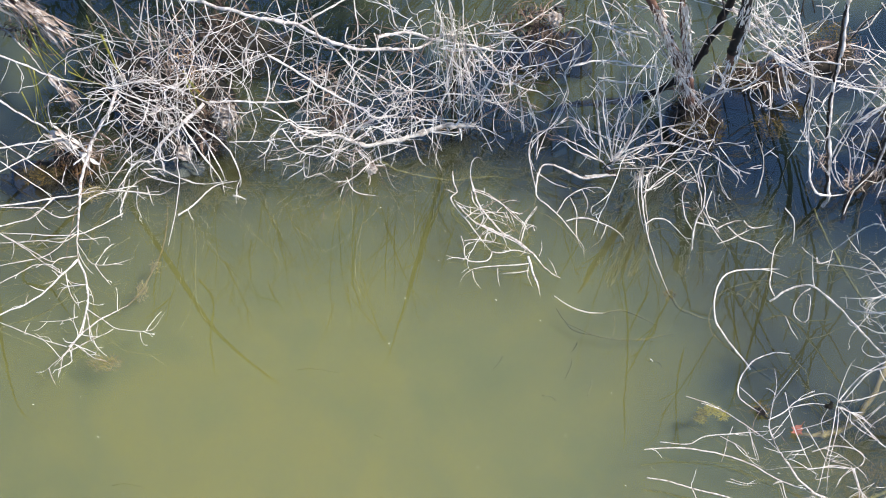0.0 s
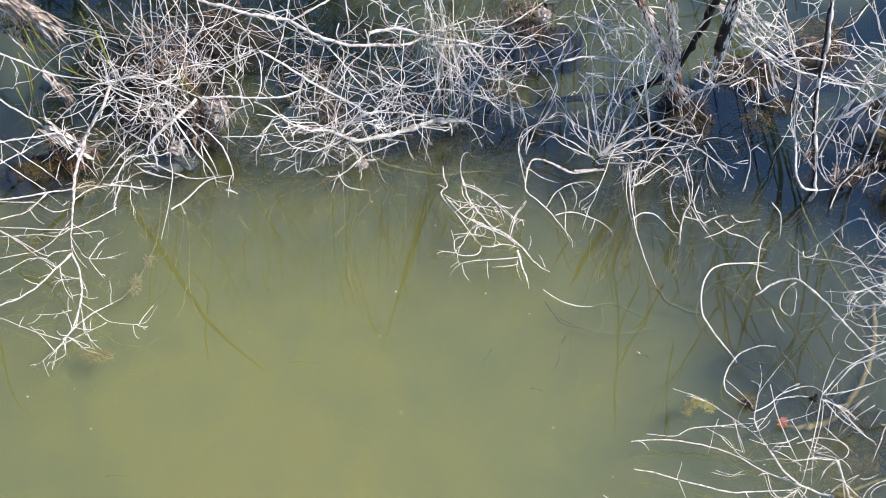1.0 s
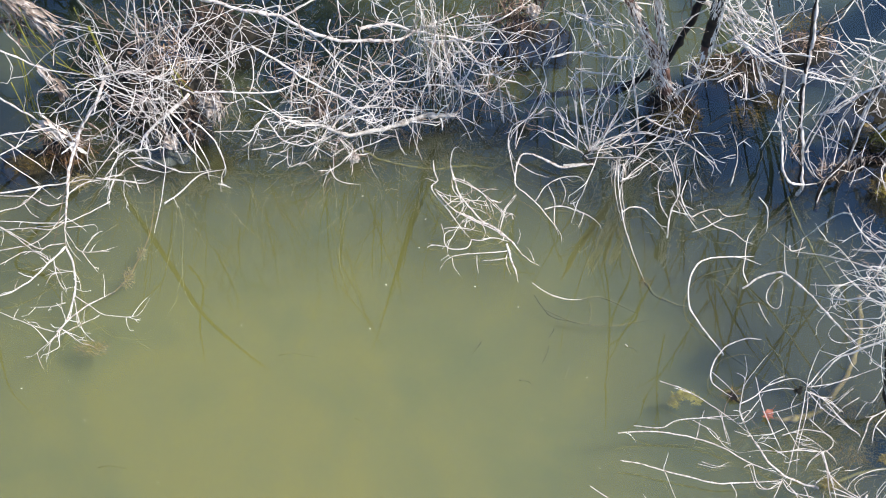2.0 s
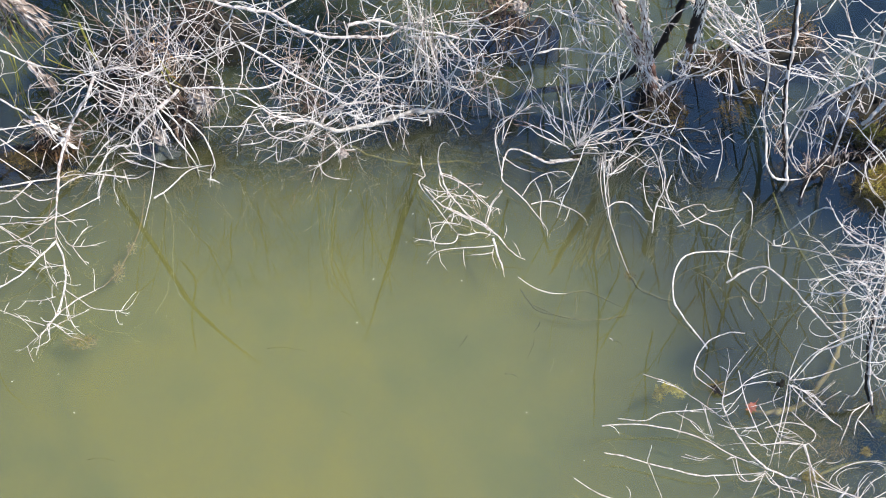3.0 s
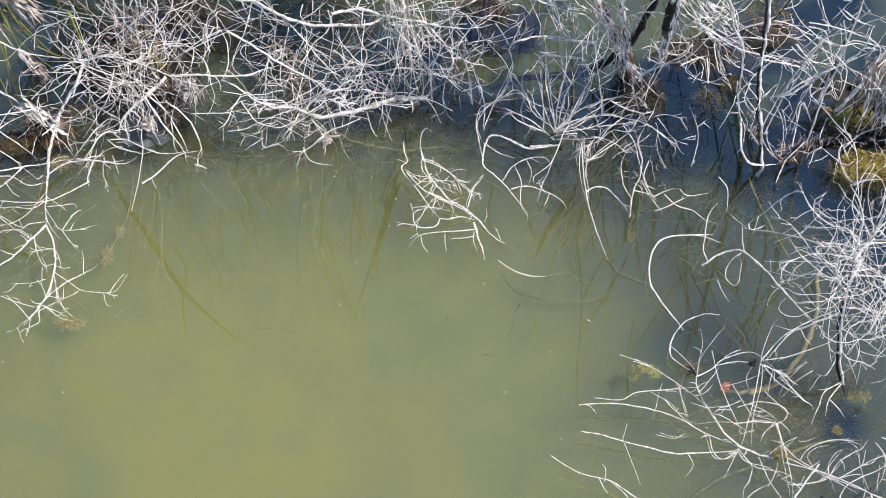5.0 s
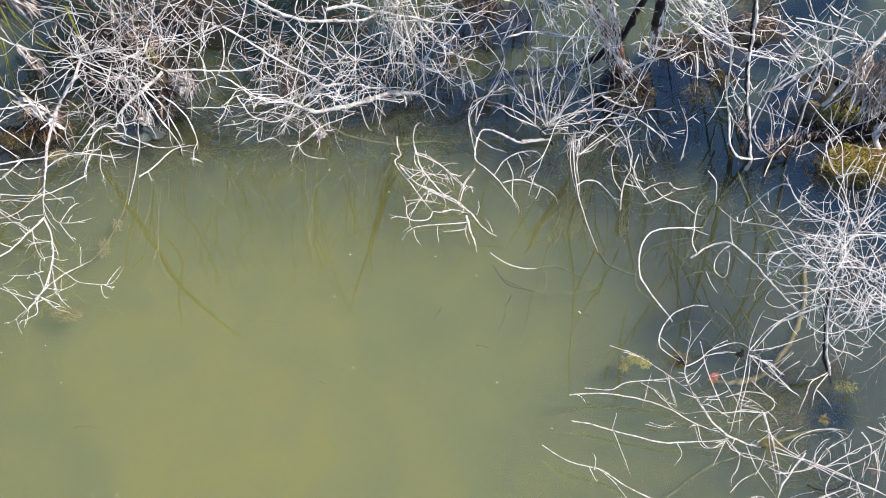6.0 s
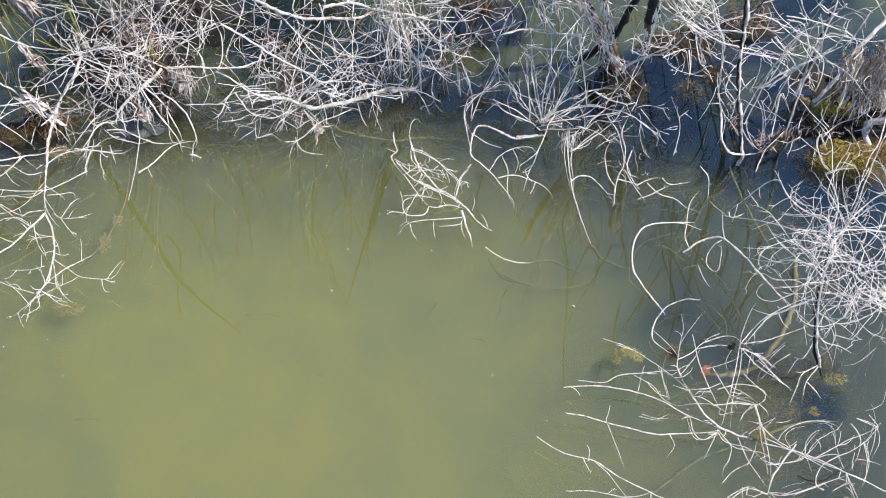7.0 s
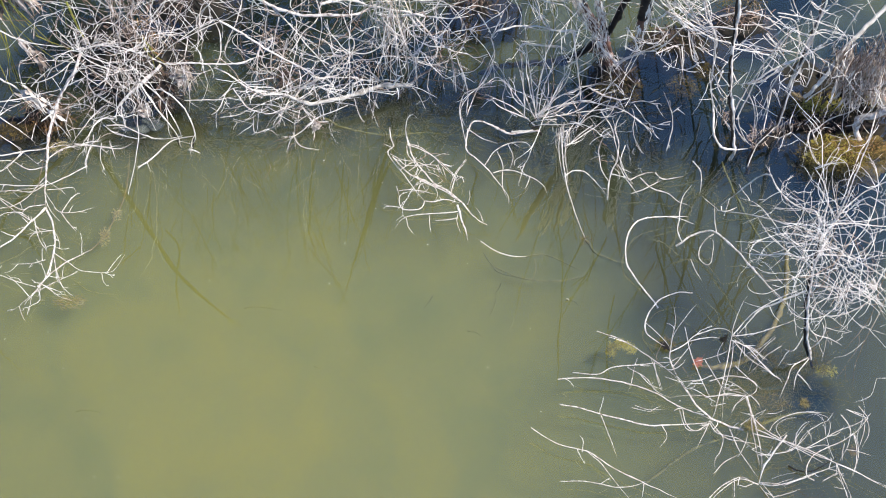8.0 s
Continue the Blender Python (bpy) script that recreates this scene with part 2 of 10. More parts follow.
# ---------------------------------------------------------------- shapes
class Shape:
    """Vertices and faces gathered for one mesh."""

    def __init__(self):
        self.v, self.f, self.on = [], [], None

    def tube(self, points, radii, sides):
        first, up = len(self.v), Vector((0.31, 0.52, 0.79))
        for k, (p, r) in enumerate(zip(points, radii)):
            ahead = points[min(k + 1, len(points) - 1)] - points[max(k - 1, 0)]
            if ahead.length < 1e-7:
                ahead = Vector((0, 0, 1))
            ahead.normalize()
            side = up - ahead * up.dot(ahead)
            if side.length < 1e-4:
                side = ahead.orthogonal()
            side.normalize()
            up, over = side, ahead.cross(side)
            for s in range(sides):
                a = 2 * math.pi * s / sides
                self.v.append(p + (side * math.cos(a) + over * math.sin(a)) * r)
        for k in range(len(points) - 1):
            for s in range(sides):
                a, b = first + k * sides + s, first + k * sides + (s + 1) % sides
                self.f.append((a, b, b + sides, a + sides))
        last = first + (len(points) - 1) * sides
        self.f += [tuple(range(first + sides - 1, first - 1, -1)), tuple(range(last, last + sides))]

    def ribbon(self, points, width, across):
        """A flat strip with a slight fold along its middle."""
        first = len(self.v)
        for k, p in enumerate(points):
            w = width * (1 - 0.75 * abs(2 * k / (len(points) - 1) - 0.8))
            ahead = points[min(k + 1, len(points) - 1)] - points[max(k - 1, 0)]
            rise = ahead.cross(across).normalized() * w * 0.35
            self.v += [p - across * w, p + rise, p + across * w]
        for k in range(len(points) - 1):
            a = first + 3 * k
            self.f += [(a, a + 1, a + 4, a + 3), (a + 1, a + 2, a + 5, a + 4)]


def part(name, shape, material_, parent, label="", kind="", smooth=True):
    mesh = bpy.data.meshes.new(name)
    foot = parent.location + (parent.parent.location if parent.parent else Vector())
    mesh.from_pydata([tuple(p - foot) for p in shape.v], [], shape.f)
    if smooth:
        mesh.shade_smooth()
    mesh.materials.append(material_)
    ob = new(name, mesh)
    ob.parent = parent
    return tagged(ob, label, kind=kind)


def thing(name, at, label, category, group=""):
    ob = new(name)
    ob.location, ob.empty_display_size = at, 0.1
    return tagged(ob, label, category, group)


def smooth_line(points, step=0.03):
    """A rounded line through the control points."""
    p = [Vector(q) for q in points]
    p = [2 * p[0] - p[1], *p, 2 * p[-1] - p[-2]]
    out = []
    for k in range(1, len(p) - 2):
        a, b, c, d = p[k - 1 : k + 3]
        n = max(2, math.ceil((c - b).length / step))
        for s in range(n):
            t = s / n
            out.append(0.5 * (2 * b + (c - a) * t + (2 * a - 5 * b + 4 * c - d) * t**2 + (3 * b - a - 3 * c + d) * t**3))
    return out + [p[-2]]


def ball(rng):
    while True:
        v = Vector((rng.uniform(-1, 1), rng.uniform(-1, 1), rng.uniform(-1, 1)))
        if 0.05 < v.length < 1:
            return v


TWIGS = {}


def twigs_of(owner, brown=False):
    return TWIGS.setdefault((owner.name, brown), (owner, []))[1]


def twig(shape, rng, start, way, length, curl, radius, sides=4, fork=0.8, sink=-0.04, kink=1.0):
    """One curving twig; some fork near their middle."""
    if isinstance(shape, list):
        shape.append(Shape())
        shape = shape[-1]
    steps = max(5, min(15, int(length / 0.022)))
    axis = way.cross(ball(rng)).normalized()
    bend = rng.choice((-1, 1)) * rng.uniform(0.15, 1.15) * 0.75 * curl * length / steps
    tight = rng.choice((0.6, 1.0, 1.0, 1.9))
    points, p, d = [start.copy()], start.copy(), way.normalized()
    for k in range(steps):
        turn = bend * (0.5 + tight * k / steps) + kink * (rng.gauss(0, 0.13) + (rng.gauss(0, 0.6) if rng.random() < 0.13 else 0.0))
        d.rotate(Matrix.Rotation(turn, 3, axis))
        d += kink * Vector((rng.gauss(0, 0.07), rng.gauss(0, 0.07), rng.gauss(-0.012, 0.07)))
        d.normalize()
        p = p + d * (length / steps)
        if p.z < sink:
            break
        points.append(p.copy())
        if fork > 0 and k > 1 and rng.random() < fork / steps * 2:
            side = (d + 0.9 * ball(rng)).normalized()
            twig(shape, rng, p, side, length * rng.uniform(0.15, 0.5), curl * 1.4, radius * 0.75, sides, fork * 0.4, sink, kink)
    if len(points) > 2:
        n = len(points) - 1
        shape.tube(points, [radius * (1.0 - 0.52 * (k / n) ** 1.5) for k in range(n + 1)], sides)


def limb(owner, name, points, r0, r1, mat=None, twigs=0, reach=0.15, sides=8):
    """One limb of a shrub: a knotty tapering tube through its control points, with small twigs on it."""
    rng = random.Random(len(points) * 977 + int(abs(points[0][0] * 1000)) + int(abs(points[-1][1] * 1000)))
    line = smooth_line(points, 0.022)
    n, shape = len(line) - 1, Shape()
    phase = rng.uniform(0, 50)
    calm = owner.name.startswith("overhanging")
    wob = 0.002 if calm else min(0.009, 1.1 * max(r0, r1))
    moved = [p + wob * (noise.noise_vector(p * 14 + Vector((phase, 0, 0))) + 0.5 * noise.noise_vector(p * 38)) for p in line]
    radii = []
    for k in range(n + 1):
        r = r0 + (r1 - r0) * k / n
        knot = rng.uniform(0.2, 0.6) if rng.random() < 0.09 and not calm else 0.0
        radii.append(r * (1 + knot + 0.16 * noise.noise(Vector((k * 0.6, phase, 3)))))
    tip = max(2, n // (3 if r1 < 0.008 else 8))
    for k in range(1, tip + 1):
        radii[n - tip + k] *= 1 - 0.8 * k / tip
    shape.tube(moved, radii, sides if max(r0, r1) > 0.006 else 6)
    ob = part(name, shape, mat or BLEACHED, owner)
    for _ in range(twigs):
        k = rng.randrange(1, n)
        along = (line[k + 1] - line[k - 1]).normalized()
        way = (along * rng.uniform(0.1, 0.9) + ball(rng)).normalized()
        bunch = twigs_of(owner, mat is DARK)
        twig(bunch, rng, moved[k], way, reach * rng.uniform(0.4, 1.3), 7.0, max(0.0017, 0.5 * radii[k] * rng.uniform(0.6, 1)), fork=0.3, kink=0.5 if calm else 1.0)
        bunch[-1].on = ob
    return ob


def fan(owner, base, count, length, up, spread, curl, radius, seed, scatter=0.07):
    """Twigs that spring from one crown."""
    rng, shape = random.Random(seed), twigs_of(owner)
    for _ in range(round(count * 0.27)):
        way = (Vector(up) + spread * ball(rng)).normalized()
        start = Vector(base) + ball(rng) * scatter
        twig(shape, rng, start, way, 1.25 * length * rng.uniform(0.4, 1.15), 1.25 * curl, 0.66 * radius * rng.uniform(0.6, 1.3))


def thicket(owner, centre, radii, count, length, curl, radius, seed):
    """A tangle of crossing twigs in one region of a shrub."""
    rng, shape = random.Random(seed), twigs_of(owner)
    for _ in range(round(count * 0.175)):
        b = ball(rng)
        start = Vector(centre) + Vector((b.x * radii[0], b.y * radii[1], b.z * radii[2]))
        start.z = max(start.z, 0.01)
        way = Vector((rng.gauss(0, 1), rng.gauss(0, 1), rng.gauss(0.15, 0.6))).normalized()
        shape = twigs_of(owner, rng.random() < 0.2)
        twig(shape, rng, start, way, 1.6 * length * rng.uniform(0.35, 1.25), curl * 0.85, 0.74 * radius * rng.uniform(0.6, 1.35))


def uprights(owner, base, radii, count, height, radius, seed):
    """Thin stems that stand in the water."""
    rng, shape = random.Random(seed), twigs_of(owner)
    for _ in range(count):
        b = ball(rng)
        start = Vector(base) + Vector((b.x * radii[0], b.y * radii[1], -0.05))
        shape = twigs_of(owner, rng.random() < 0.5)
        way = Vector((b.x * 0.35 + rng.gauss(0, 0.12), b.y * 0.3 + rng.gauss(0, 0.12), 1)).normalized()
        twig(shape, rng, start, way, height * rng.uniform(0.4, 1.1), 1.2, radius * rng.uniform(0.8, 1.2), fork=0.7, sink=-1)


FIBRE = {"dry_grass": GRASS, "dead_leaves": LEAFY, "bark_shreds": SHRED, "moss": MOSS, "wet_mud": MUD, "dark_litter": LITTER, "leaves": GREEN, "rust_leaves": RUST, "yellow_algae": ALGA, "brown_algae": SLIME}


def fibres(owner, name, path, count, length, spread, seed):
    """Strands that hang from a line: dry grass, leaves or shredded bark."""
    rng, shape, line = random.Random(seed), Shape(), smooth_line(path, 0.02)
    for _ in range(count):
        start = rng.choice(line) + ball(rng) * spread * Vector((1, 0.8, 0.6)).length * 0.6
        way = Vector((rng.gauss(0, 0.16), rng.gauss(0, 0.16), -1)).normalized()
        if name in ("dead_leaves", "dark_litter", "leaves", "rust_leaves"):
            way = (way * 0.5 + ball(rng)).normalized()
        size, points, p = length * rng.uniform(0.3, 1.15), [], start.copy()
        for k in range(6):
            if p.z < -0.03:
                break
            points.append(p.copy())
            way = (way + 0.25 * ball(rng)).normalized()
            p = p + way * size / 5
        if len(points) < 3:
            continue
        if rng.random() < 0.55:
            across = way.cross(ball(rng)).normalized()
            shape.ribbon(points, rng.uniform(0.0015, 0.0042) * {"dark_litter": 2.2, "leaves": 4.0, "dry_grass": 1.5}.get(name, 1), across)
        else:
            r = rng.uniform(0.0009, 0.0018)
            shape.tube(points, [r] * len(points), 3)
    return part("bark_fringe" if name == "bark_shreds" else name, shape, FIBRE[name], owner, kind="stuff", smooth=False)


def shag(owner, path, count, length, width, seed, mat=None, flake=1.0):
    """Loose strips of bark down a trunk."""
    rng, shape, line = random.Random(seed), Shape(), smooth_line(path, 0.03)
    for _ in range(count):
        k = rng.randrange(0, len(line) - 1)
        down = (line[k + 1] - line[k]).normalized()
        out = down.cross(ball(rng)).normalized()
        p = line[k] + out * width * rng.uniform(0.5, 1.0)
        across, way, points, size = down.cross(out), down.copy(), [], length * rng.uniform(0.3, 1.1)
        for s in range(6):
            points.append(p.copy())
            way = (way + 0.11 * flake * ball(rng) + out * 0.02).normalized()
            p = p + way * size / 5
        points = [q for q in points if q.z > -0.05]
        if len(points) > 2:
            shape.ribbon(points, rng.uniform(0.0016, 0.0066) * flake, across)
    return part("bark_fringe", shape, mat or SHRED, owner, "pale peeling bark strips", kind="stuff", smooth=False)


def clod(owner, at, size, seed, mat=None, label="pale wad of dried leaves"):
    """A wad of dried leaves caught in the twigs: a ragged lump with loose ends."""
    rng, shape, rings, sides = random.Random(seed), Shape(), 12, 18
    for k in range(rings + 1):
        for s in range(sides):
            a, b = math.pi * k / rings, 2 * math.pi * s / sides
            d = Vector((math.sin(a) * math.cos(b), math.sin(a) * math.sin(b), math.cos(a)))
            r = size * (0.62 + 0.55 * noise.fractal(d * 2.2 + Vector((seed, 0, 0)), 0.7, 2.0, 5))
            shape.v.append(Vector(at) + d * r)
    for k in range(rings):
        for s in range(sides):
            a, b = k * sides + s, k * sides + (s + 1) % sides
            shape.f.append((a, a + sides, b + sides, b))
    for _ in range(50):
        b = ball(rng)
        p, way, points = Vector(at) + b.normalized() * size * 0.5, (0.4 * b + ball(rng)).normalized(), []
        for s in range(4):
            points.append(p.copy())
            way = (way + 0.8 * ball(rng)).normalized()
            p = p + way * size * rng.uniform(0.08, 0.25)
        shape.ribbon(points, rng.uniform(0.0008, 0.003) * size / 0.04, way.orthogonal().normalized())
    return part("leaf_wad", shape, mat or WAD, owner, label, smooth=False)


def tufts(owner, name, centre, radii, count, seed):
    """Feathery algae."""
    rng, shape = random.Random(seed), Shape()
    for _ in range(count * 8):
        b = ball(rng)
        p = Vector(centre) + Vector((b.x * radii[0], b.y * radii[1], abs(b.z) * radii[2]))
        way, points = Vector((b.x + rng.gauss(0, 0.6), b.y + rng.gauss(0, 0.6), rng.gauss(0.2, 0.4))).normalized(), []
        size = rng.uniform(0.01, 0.03)
        for s in range(4):
            points.append(p.copy())
            way = (way + 0.8 * ball(rng)).normalized()
            p = p + way * size / 3
        shape.ribbon(points, rng.uniform(0.0006, 0.0018), way.orthogonal().normalized())
    return part(name, shape, FIBRE[name], owner, kind="stuff", smooth=False)


def raft(owner, centre, radii, seed):
    """A thin cake of scum afloat."""
    shape, rim = Shape(), 40
    for z in (0.004, -0.004):
        for s in range(rim):
            a = 2 * math.pi * s / rim
            q = 1 + 0.45 * noise.fractal(Vector((math.cos(a), math.sin(a), seed)) * 1.6, 0.8, 2.0, 4)
            shape.v.append(Vector(centre) + Vector((radii[0] * q * math.cos(a), radii[1] * q * math.sin(a), z + 0.003 * noise.noise(Vector((a * 3, z * 90, seed))))))
    shape.f = [tuple(range(rim)), tuple(range(2 * rim - 1, rim - 1, -1))]
    shape.f += [(s, rim + s, rim + (s + 1) % rim, (s + 1) % rim) for s in range(rim)]
    return part("scum_cake", shape, SCUM, owner, smooth=False)


def mound(owner, name, centre, radii, seed, rough=0.09):
    """A lumpy heap that breaks the surface."""
    shape, rings, sides = Shape(), 16, 36
    for k in range(rings + 1):
        for s in range(sides):
            a, q = 2 * math.pi * s / sides, k / rings
            flat = Vector((math.cos(a) * q * 1.25, math.sin(a) * q * 1.25, math.cos(min(q * 1.2, 1.1) * math.pi / 2)))
            p = Vector(centre) + Vector((flat.x * radii[0], flat.y * radii[1], flat.z * radii[2]))
            lump = noise.fractal(p * 11 + Vector((seed, 0, 0)), 0.8, 2.0, 5)
            p += Vector((math.cos(a) * lump * q, math.sin(a) * lump * q, lump * (1 - 0.4 * q))) * rough
            if k == rings:
                p.z = -0.2
            shape.v.append(p)
    for k in range(rings):
        for s in range(sides):
            a, b = k * sides + s, k * sides + (s + 1) % sides
            shape.f.append((a, b, b + sides, a + sides))
    return part(name, shape, FIBRE[name], owner)


# ---------------------------------------------------------------- lake
def sheet(name, z, reach, mat, parent=None, cells=1):
    mesh, bm = bpy.data.meshes.new(name), bmesh.new()
    bmesh.ops.create_grid(bm, x_segments=cells, y_segments=cells, size=reach)
    bm.to_mesh(mesh)
    bm.free()
    mesh.materials.append(mat)
    ob = new(name, mesh)
    ob.location.z, ob.parent = z, parent
    return ob


ground = tagged(sheet("ground", -0.75, 1500, BED), "soft brown mud on the lake bottom", "lake bed", kind="structure")
water = tagged(sheet("water", 0, 1500, water_material()), "calm murky olive-green lake water", "water", kind="structure")
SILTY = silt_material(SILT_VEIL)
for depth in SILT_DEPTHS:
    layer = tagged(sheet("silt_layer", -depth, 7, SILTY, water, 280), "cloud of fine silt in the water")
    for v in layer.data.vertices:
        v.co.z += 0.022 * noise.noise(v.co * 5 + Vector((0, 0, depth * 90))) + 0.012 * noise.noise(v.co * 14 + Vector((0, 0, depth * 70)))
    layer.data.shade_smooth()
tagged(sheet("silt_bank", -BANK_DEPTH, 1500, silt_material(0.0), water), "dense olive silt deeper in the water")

# ---------------------------------------------------------------- shrubs, trees and branches

left_willow = thing("willow_shrub", (-2.646, 0.219, 0.000), "bleached dead willow shrub drooping over the green water", "shrub")
limb(left_willow, "branch", [(-2.474, 1.067, 0.420), (-2.520, 0.977, 0.365), (-2.593, 0.851, 0.310), (-2.635, 0.725, 0.255), (-2.659, 0.582, 0.200), (-2.659, 0.431, 0.160), (-2.646, 0.219, 0.120)], 0.0096, 0.0061, twigs=8, reach=0.2)
limb(left_willow, "branch", [(-2.646, 0.226, 0.120), (-2.605, 0.151, 0.107), (-2.583, 0.040, 0.094), (-2.587, -0.053, 0.081), (-2.613, -0.179, 0.069), (-2.664, -0.260, 0.056), (-2.745, -0.339, 0.043), (-2.794, -0.365, 0.030)], 0.0054, 0.0019, twigs=11, reach=0.16)
limb(left_willow, "branch", [(-2.650, 0.229, 0.120), (-2.731, 0.135, 0.106), (-2.799, 0.065, 0.092), (-2.883, 0.005, 0.078), (-2.998, -0.044, 0.064), (-3.303, -0.192, 0.050)], 0.0046, 0.0023, twigs=11, reach=0.16)
limb(left_willow, "branch", [(-2.665, 0.366, 0.140), (-2.735, 0.330, 0.125), (-2.830, 0.349, 0.110), (-2.924, 0.351, 0.095), (-3.256, 0.334, 0.080)], 0.0027, 0.0015, twigs=4, reach=0.1)
limb(left_willow, "branch", [(-2.572, -0.046, 0.100), (-2.497, -0.101, 0.110), (-2.400, -0.166, 0.120), (-2.267, -0.178, 0.130), (-2.223, -0.160, 0.140), (-2.179, -0.083, 0.150)], 0.0025, 0.0013, twigs=3, reach=0.1)
limb(left_willow, "branch", [(-2.653, -0.230, 0.060), (-2.555, -0.098, 0.040), (-2.477, -0.030, 0.020), (-2.393, 0.035, 0.000)], 0.0038, 0.0031, twigs=4, reach=0.12)
limb(left_willow, "branch", [(-2.576, -0.063, 0.100), (-2.549, -0.160, 0.065), (-2.511, -0.247, 0.030)], 0.0027, 0.0015, twigs=4, reach=0.1)
limb(left_willow, "branch", [(-2.641, -0.207, 0.060), (-2.537, -0.273, 0.030), (-2.508, -0.271, 0.000)], 0.0023, 0.0013, twigs=3, reach=0.08)
limb(left_willow, "branch", [(-2.663, -0.263, 0.060), (-2.542, -0.188, 0.055), (-2.446, -0.136, 0.050)], 0.0023, 0.0013, twigs=3, reach=0.08)
limb(left_willow, "branch", [(-2.746, -0.337, 0.040), (-2.720, -0.397, 0.030), (-2.702, -0.421, 0.020)], 0.0021, 0.0013)
limb(left_willow, "branch", [(-2.679, -0.267, 0.050), (-2.688, -0.341, 0.035), (-2.694, -0.366, 0.020)], 0.0021, 0.0013)
limb(left_willow, "branch", [(-2.594, 0.218, 0.140), (-2.550, 0.184, 0.147), (-2.446, 0.187, 0.153), (-2.359, 0.217, 0.160)], 0.0025, 0.0013, twigs=3, reach=0.08)
limb(left_willow, "branch", [(-2.552, 0.187, 0.140), (-2.508, 0.245, 0.170), (-2.461, 0.276, 0.200)], 0.0021, 0.0013, twigs=1, reach=0.08)
limb(left_willow, "branch", [(-2.552, 0.187, 0.140), (-2.515, 0.143, 0.110), (-2.471, 0.099, 0.080)], 0.0021, 0.0013, twigs=1, reach=0.08)
limb(left_willow, "branch", [(-2.707, 0.172, 0.100), (-2.679, 0.068, 0.075), (-2.621, -0.020, 0.050)], 0.0023, 0.0013, twigs=3, reach=0.08)
limb(left_willow, "branch", [(-2.588, 0.098, 0.100), (-2.672, 0.097, 0.083), (-2.719, 0.089, 0.067), (-2.746, 0.041, 0.050)], 0.0023, 0.0013, twigs=3, reach=0.08)
limb(left_willow, "branch", [(-2.623, -0.076, 0.080), (-2.698, -0.088, 0.065), (-2.819, -0.086, 0.050)], 0.0021, 0.0013, twigs=3, reach=0.08)
limb(left_willow, "branch", [(-2.667, -0.230, 0.060), (-2.773, -0.197, 0.060), (-2.866, -0.158, 0.060), (-3.210, -0.012, 0.060)], 0.0023, 0.0015, twigs=4, reach=0.1)
limb(left_willow, "branch", [(-2.708, 0.144, 0.120), (-2.828, 0.222, 0.115), (-2.913, 0.293, 0.110), (-3.013, 0.359, 0.105), (-3.380, 0.594, 0.100)], 0.0027, 0.0015, twigs=4, reach=0.1)
limb(left_willow, "branch", [(-3.330, 0.442, 0.200), (-3.010, 0.504, 0.200), (-2.864, 0.532, 0.200), (-2.746, 0.554, 0.200), (-2.658, 0.571, 0.200), (-2.540, 0.593, 0.200), (-2.477, 0.564, 0.200)], 0.0050, 0.0031, twigs=4, reach=0.12)
limb(left_willow, "branch", [(-2.790, 0.547, 0.200), (-2.862, 0.474, 0.175), (-2.924, 0.447, 0.150), (-2.989, 0.445, 0.125), (-3.315, 0.363, 0.100)], 0.0035, 0.0023, twigs=4, reach=0.12)
limb(left_willow, "branch", [(-3.413, 1.251, 0.350), (-3.051, 1.025, 0.322), (-2.960, 0.979, 0.293), (-2.870, 0.936, 0.265), (-2.793, 0.882, 0.237), (-2.670, 0.820, 0.208), (-2.636, 0.821, 0.180)], 0.0061, 0.0038, twigs=6, reach=0.15)
limb(left_willow, "branch", [(-3.318, 0.740, 0.300), (-2.997, 0.802, 0.296), (-2.939, 0.816, 0.292), (-2.822, 0.840, 0.288), (-2.706, 0.876, 0.284), (-2.596, 0.915, 0.280)], 0.0046, 0.0031, twigs=4, reach=0.12)
limb(left_willow, "branch", [(-3.299, 0.526, 0.250), (-2.997, 0.721, 0.250), (-2.941, 0.757, 0.250), (-2.872, 0.807, 0.250), (-2.773, 0.866, 0.250)], 0.0038, 0.0027, twigs=3, reach=0.12)
limb(left_willow, "branch", [(-3.296, 1.010, 0.250), (-2.931, 0.752, 0.225), (-2.822, 0.682, 0.200), (-2.762, 0.640, 0.175), (-2.734, 0.613, 0.150)], 0.0035, 0.0023, twigs=3, reach=0.1)
limb(left_willow, "branch", [(-3.348, 0.961, 0.200), (-2.977, 0.689, 0.188), (-2.847, 0.598, 0.175), (-2.767, 0.534, 0.162), (-2.704, 0.489, 0.150)], 0.0031, 0.0019, twigs=3, reach=0.1)
limb(left_willow, "branch", [(-3.417, 1.749, 0.500), (-3.023, 1.335, 0.487), (-2.956, 1.269, 0.475), (-2.869, 1.158, 0.463), (-2.804, 1.101, 0.450)], 0.0058, 0.0038, twigs=4, reach=0.15)
limb(left_willow, "branch", [(-3.357, 1.348, 0.500), (-3.005, 1.195, 0.484), (-2.946, 1.177, 0.468), (-2.822, 1.125, 0.452), (-2.702, 1.104, 0.436), (-2.523, 1.097, 0.420)], 0.0050, 0.0038, twigs=7, reach=0.15)
limb(left_willow, "branch", [(-2.490, 1.078, 0.420), (-2.377, 1.125, 0.406), (-2.256, 1.113, 0.392), (-2.165, 1.086, 0.378), (-2.010, 1.026, 0.364), (-1.862, 1.039, 0.350)], 0.0046, 0.0035, twigs=8, reach=0.15)
limb(left_willow, "branch", [(-2.472, 1.049, 0.420), (-2.309, 1.003, 0.380), (-2.220, 0.958, 0.340), (-2.155, 0.905, 0.300)], 0.0038, 0.0025, twigs=7, reach=0.15)
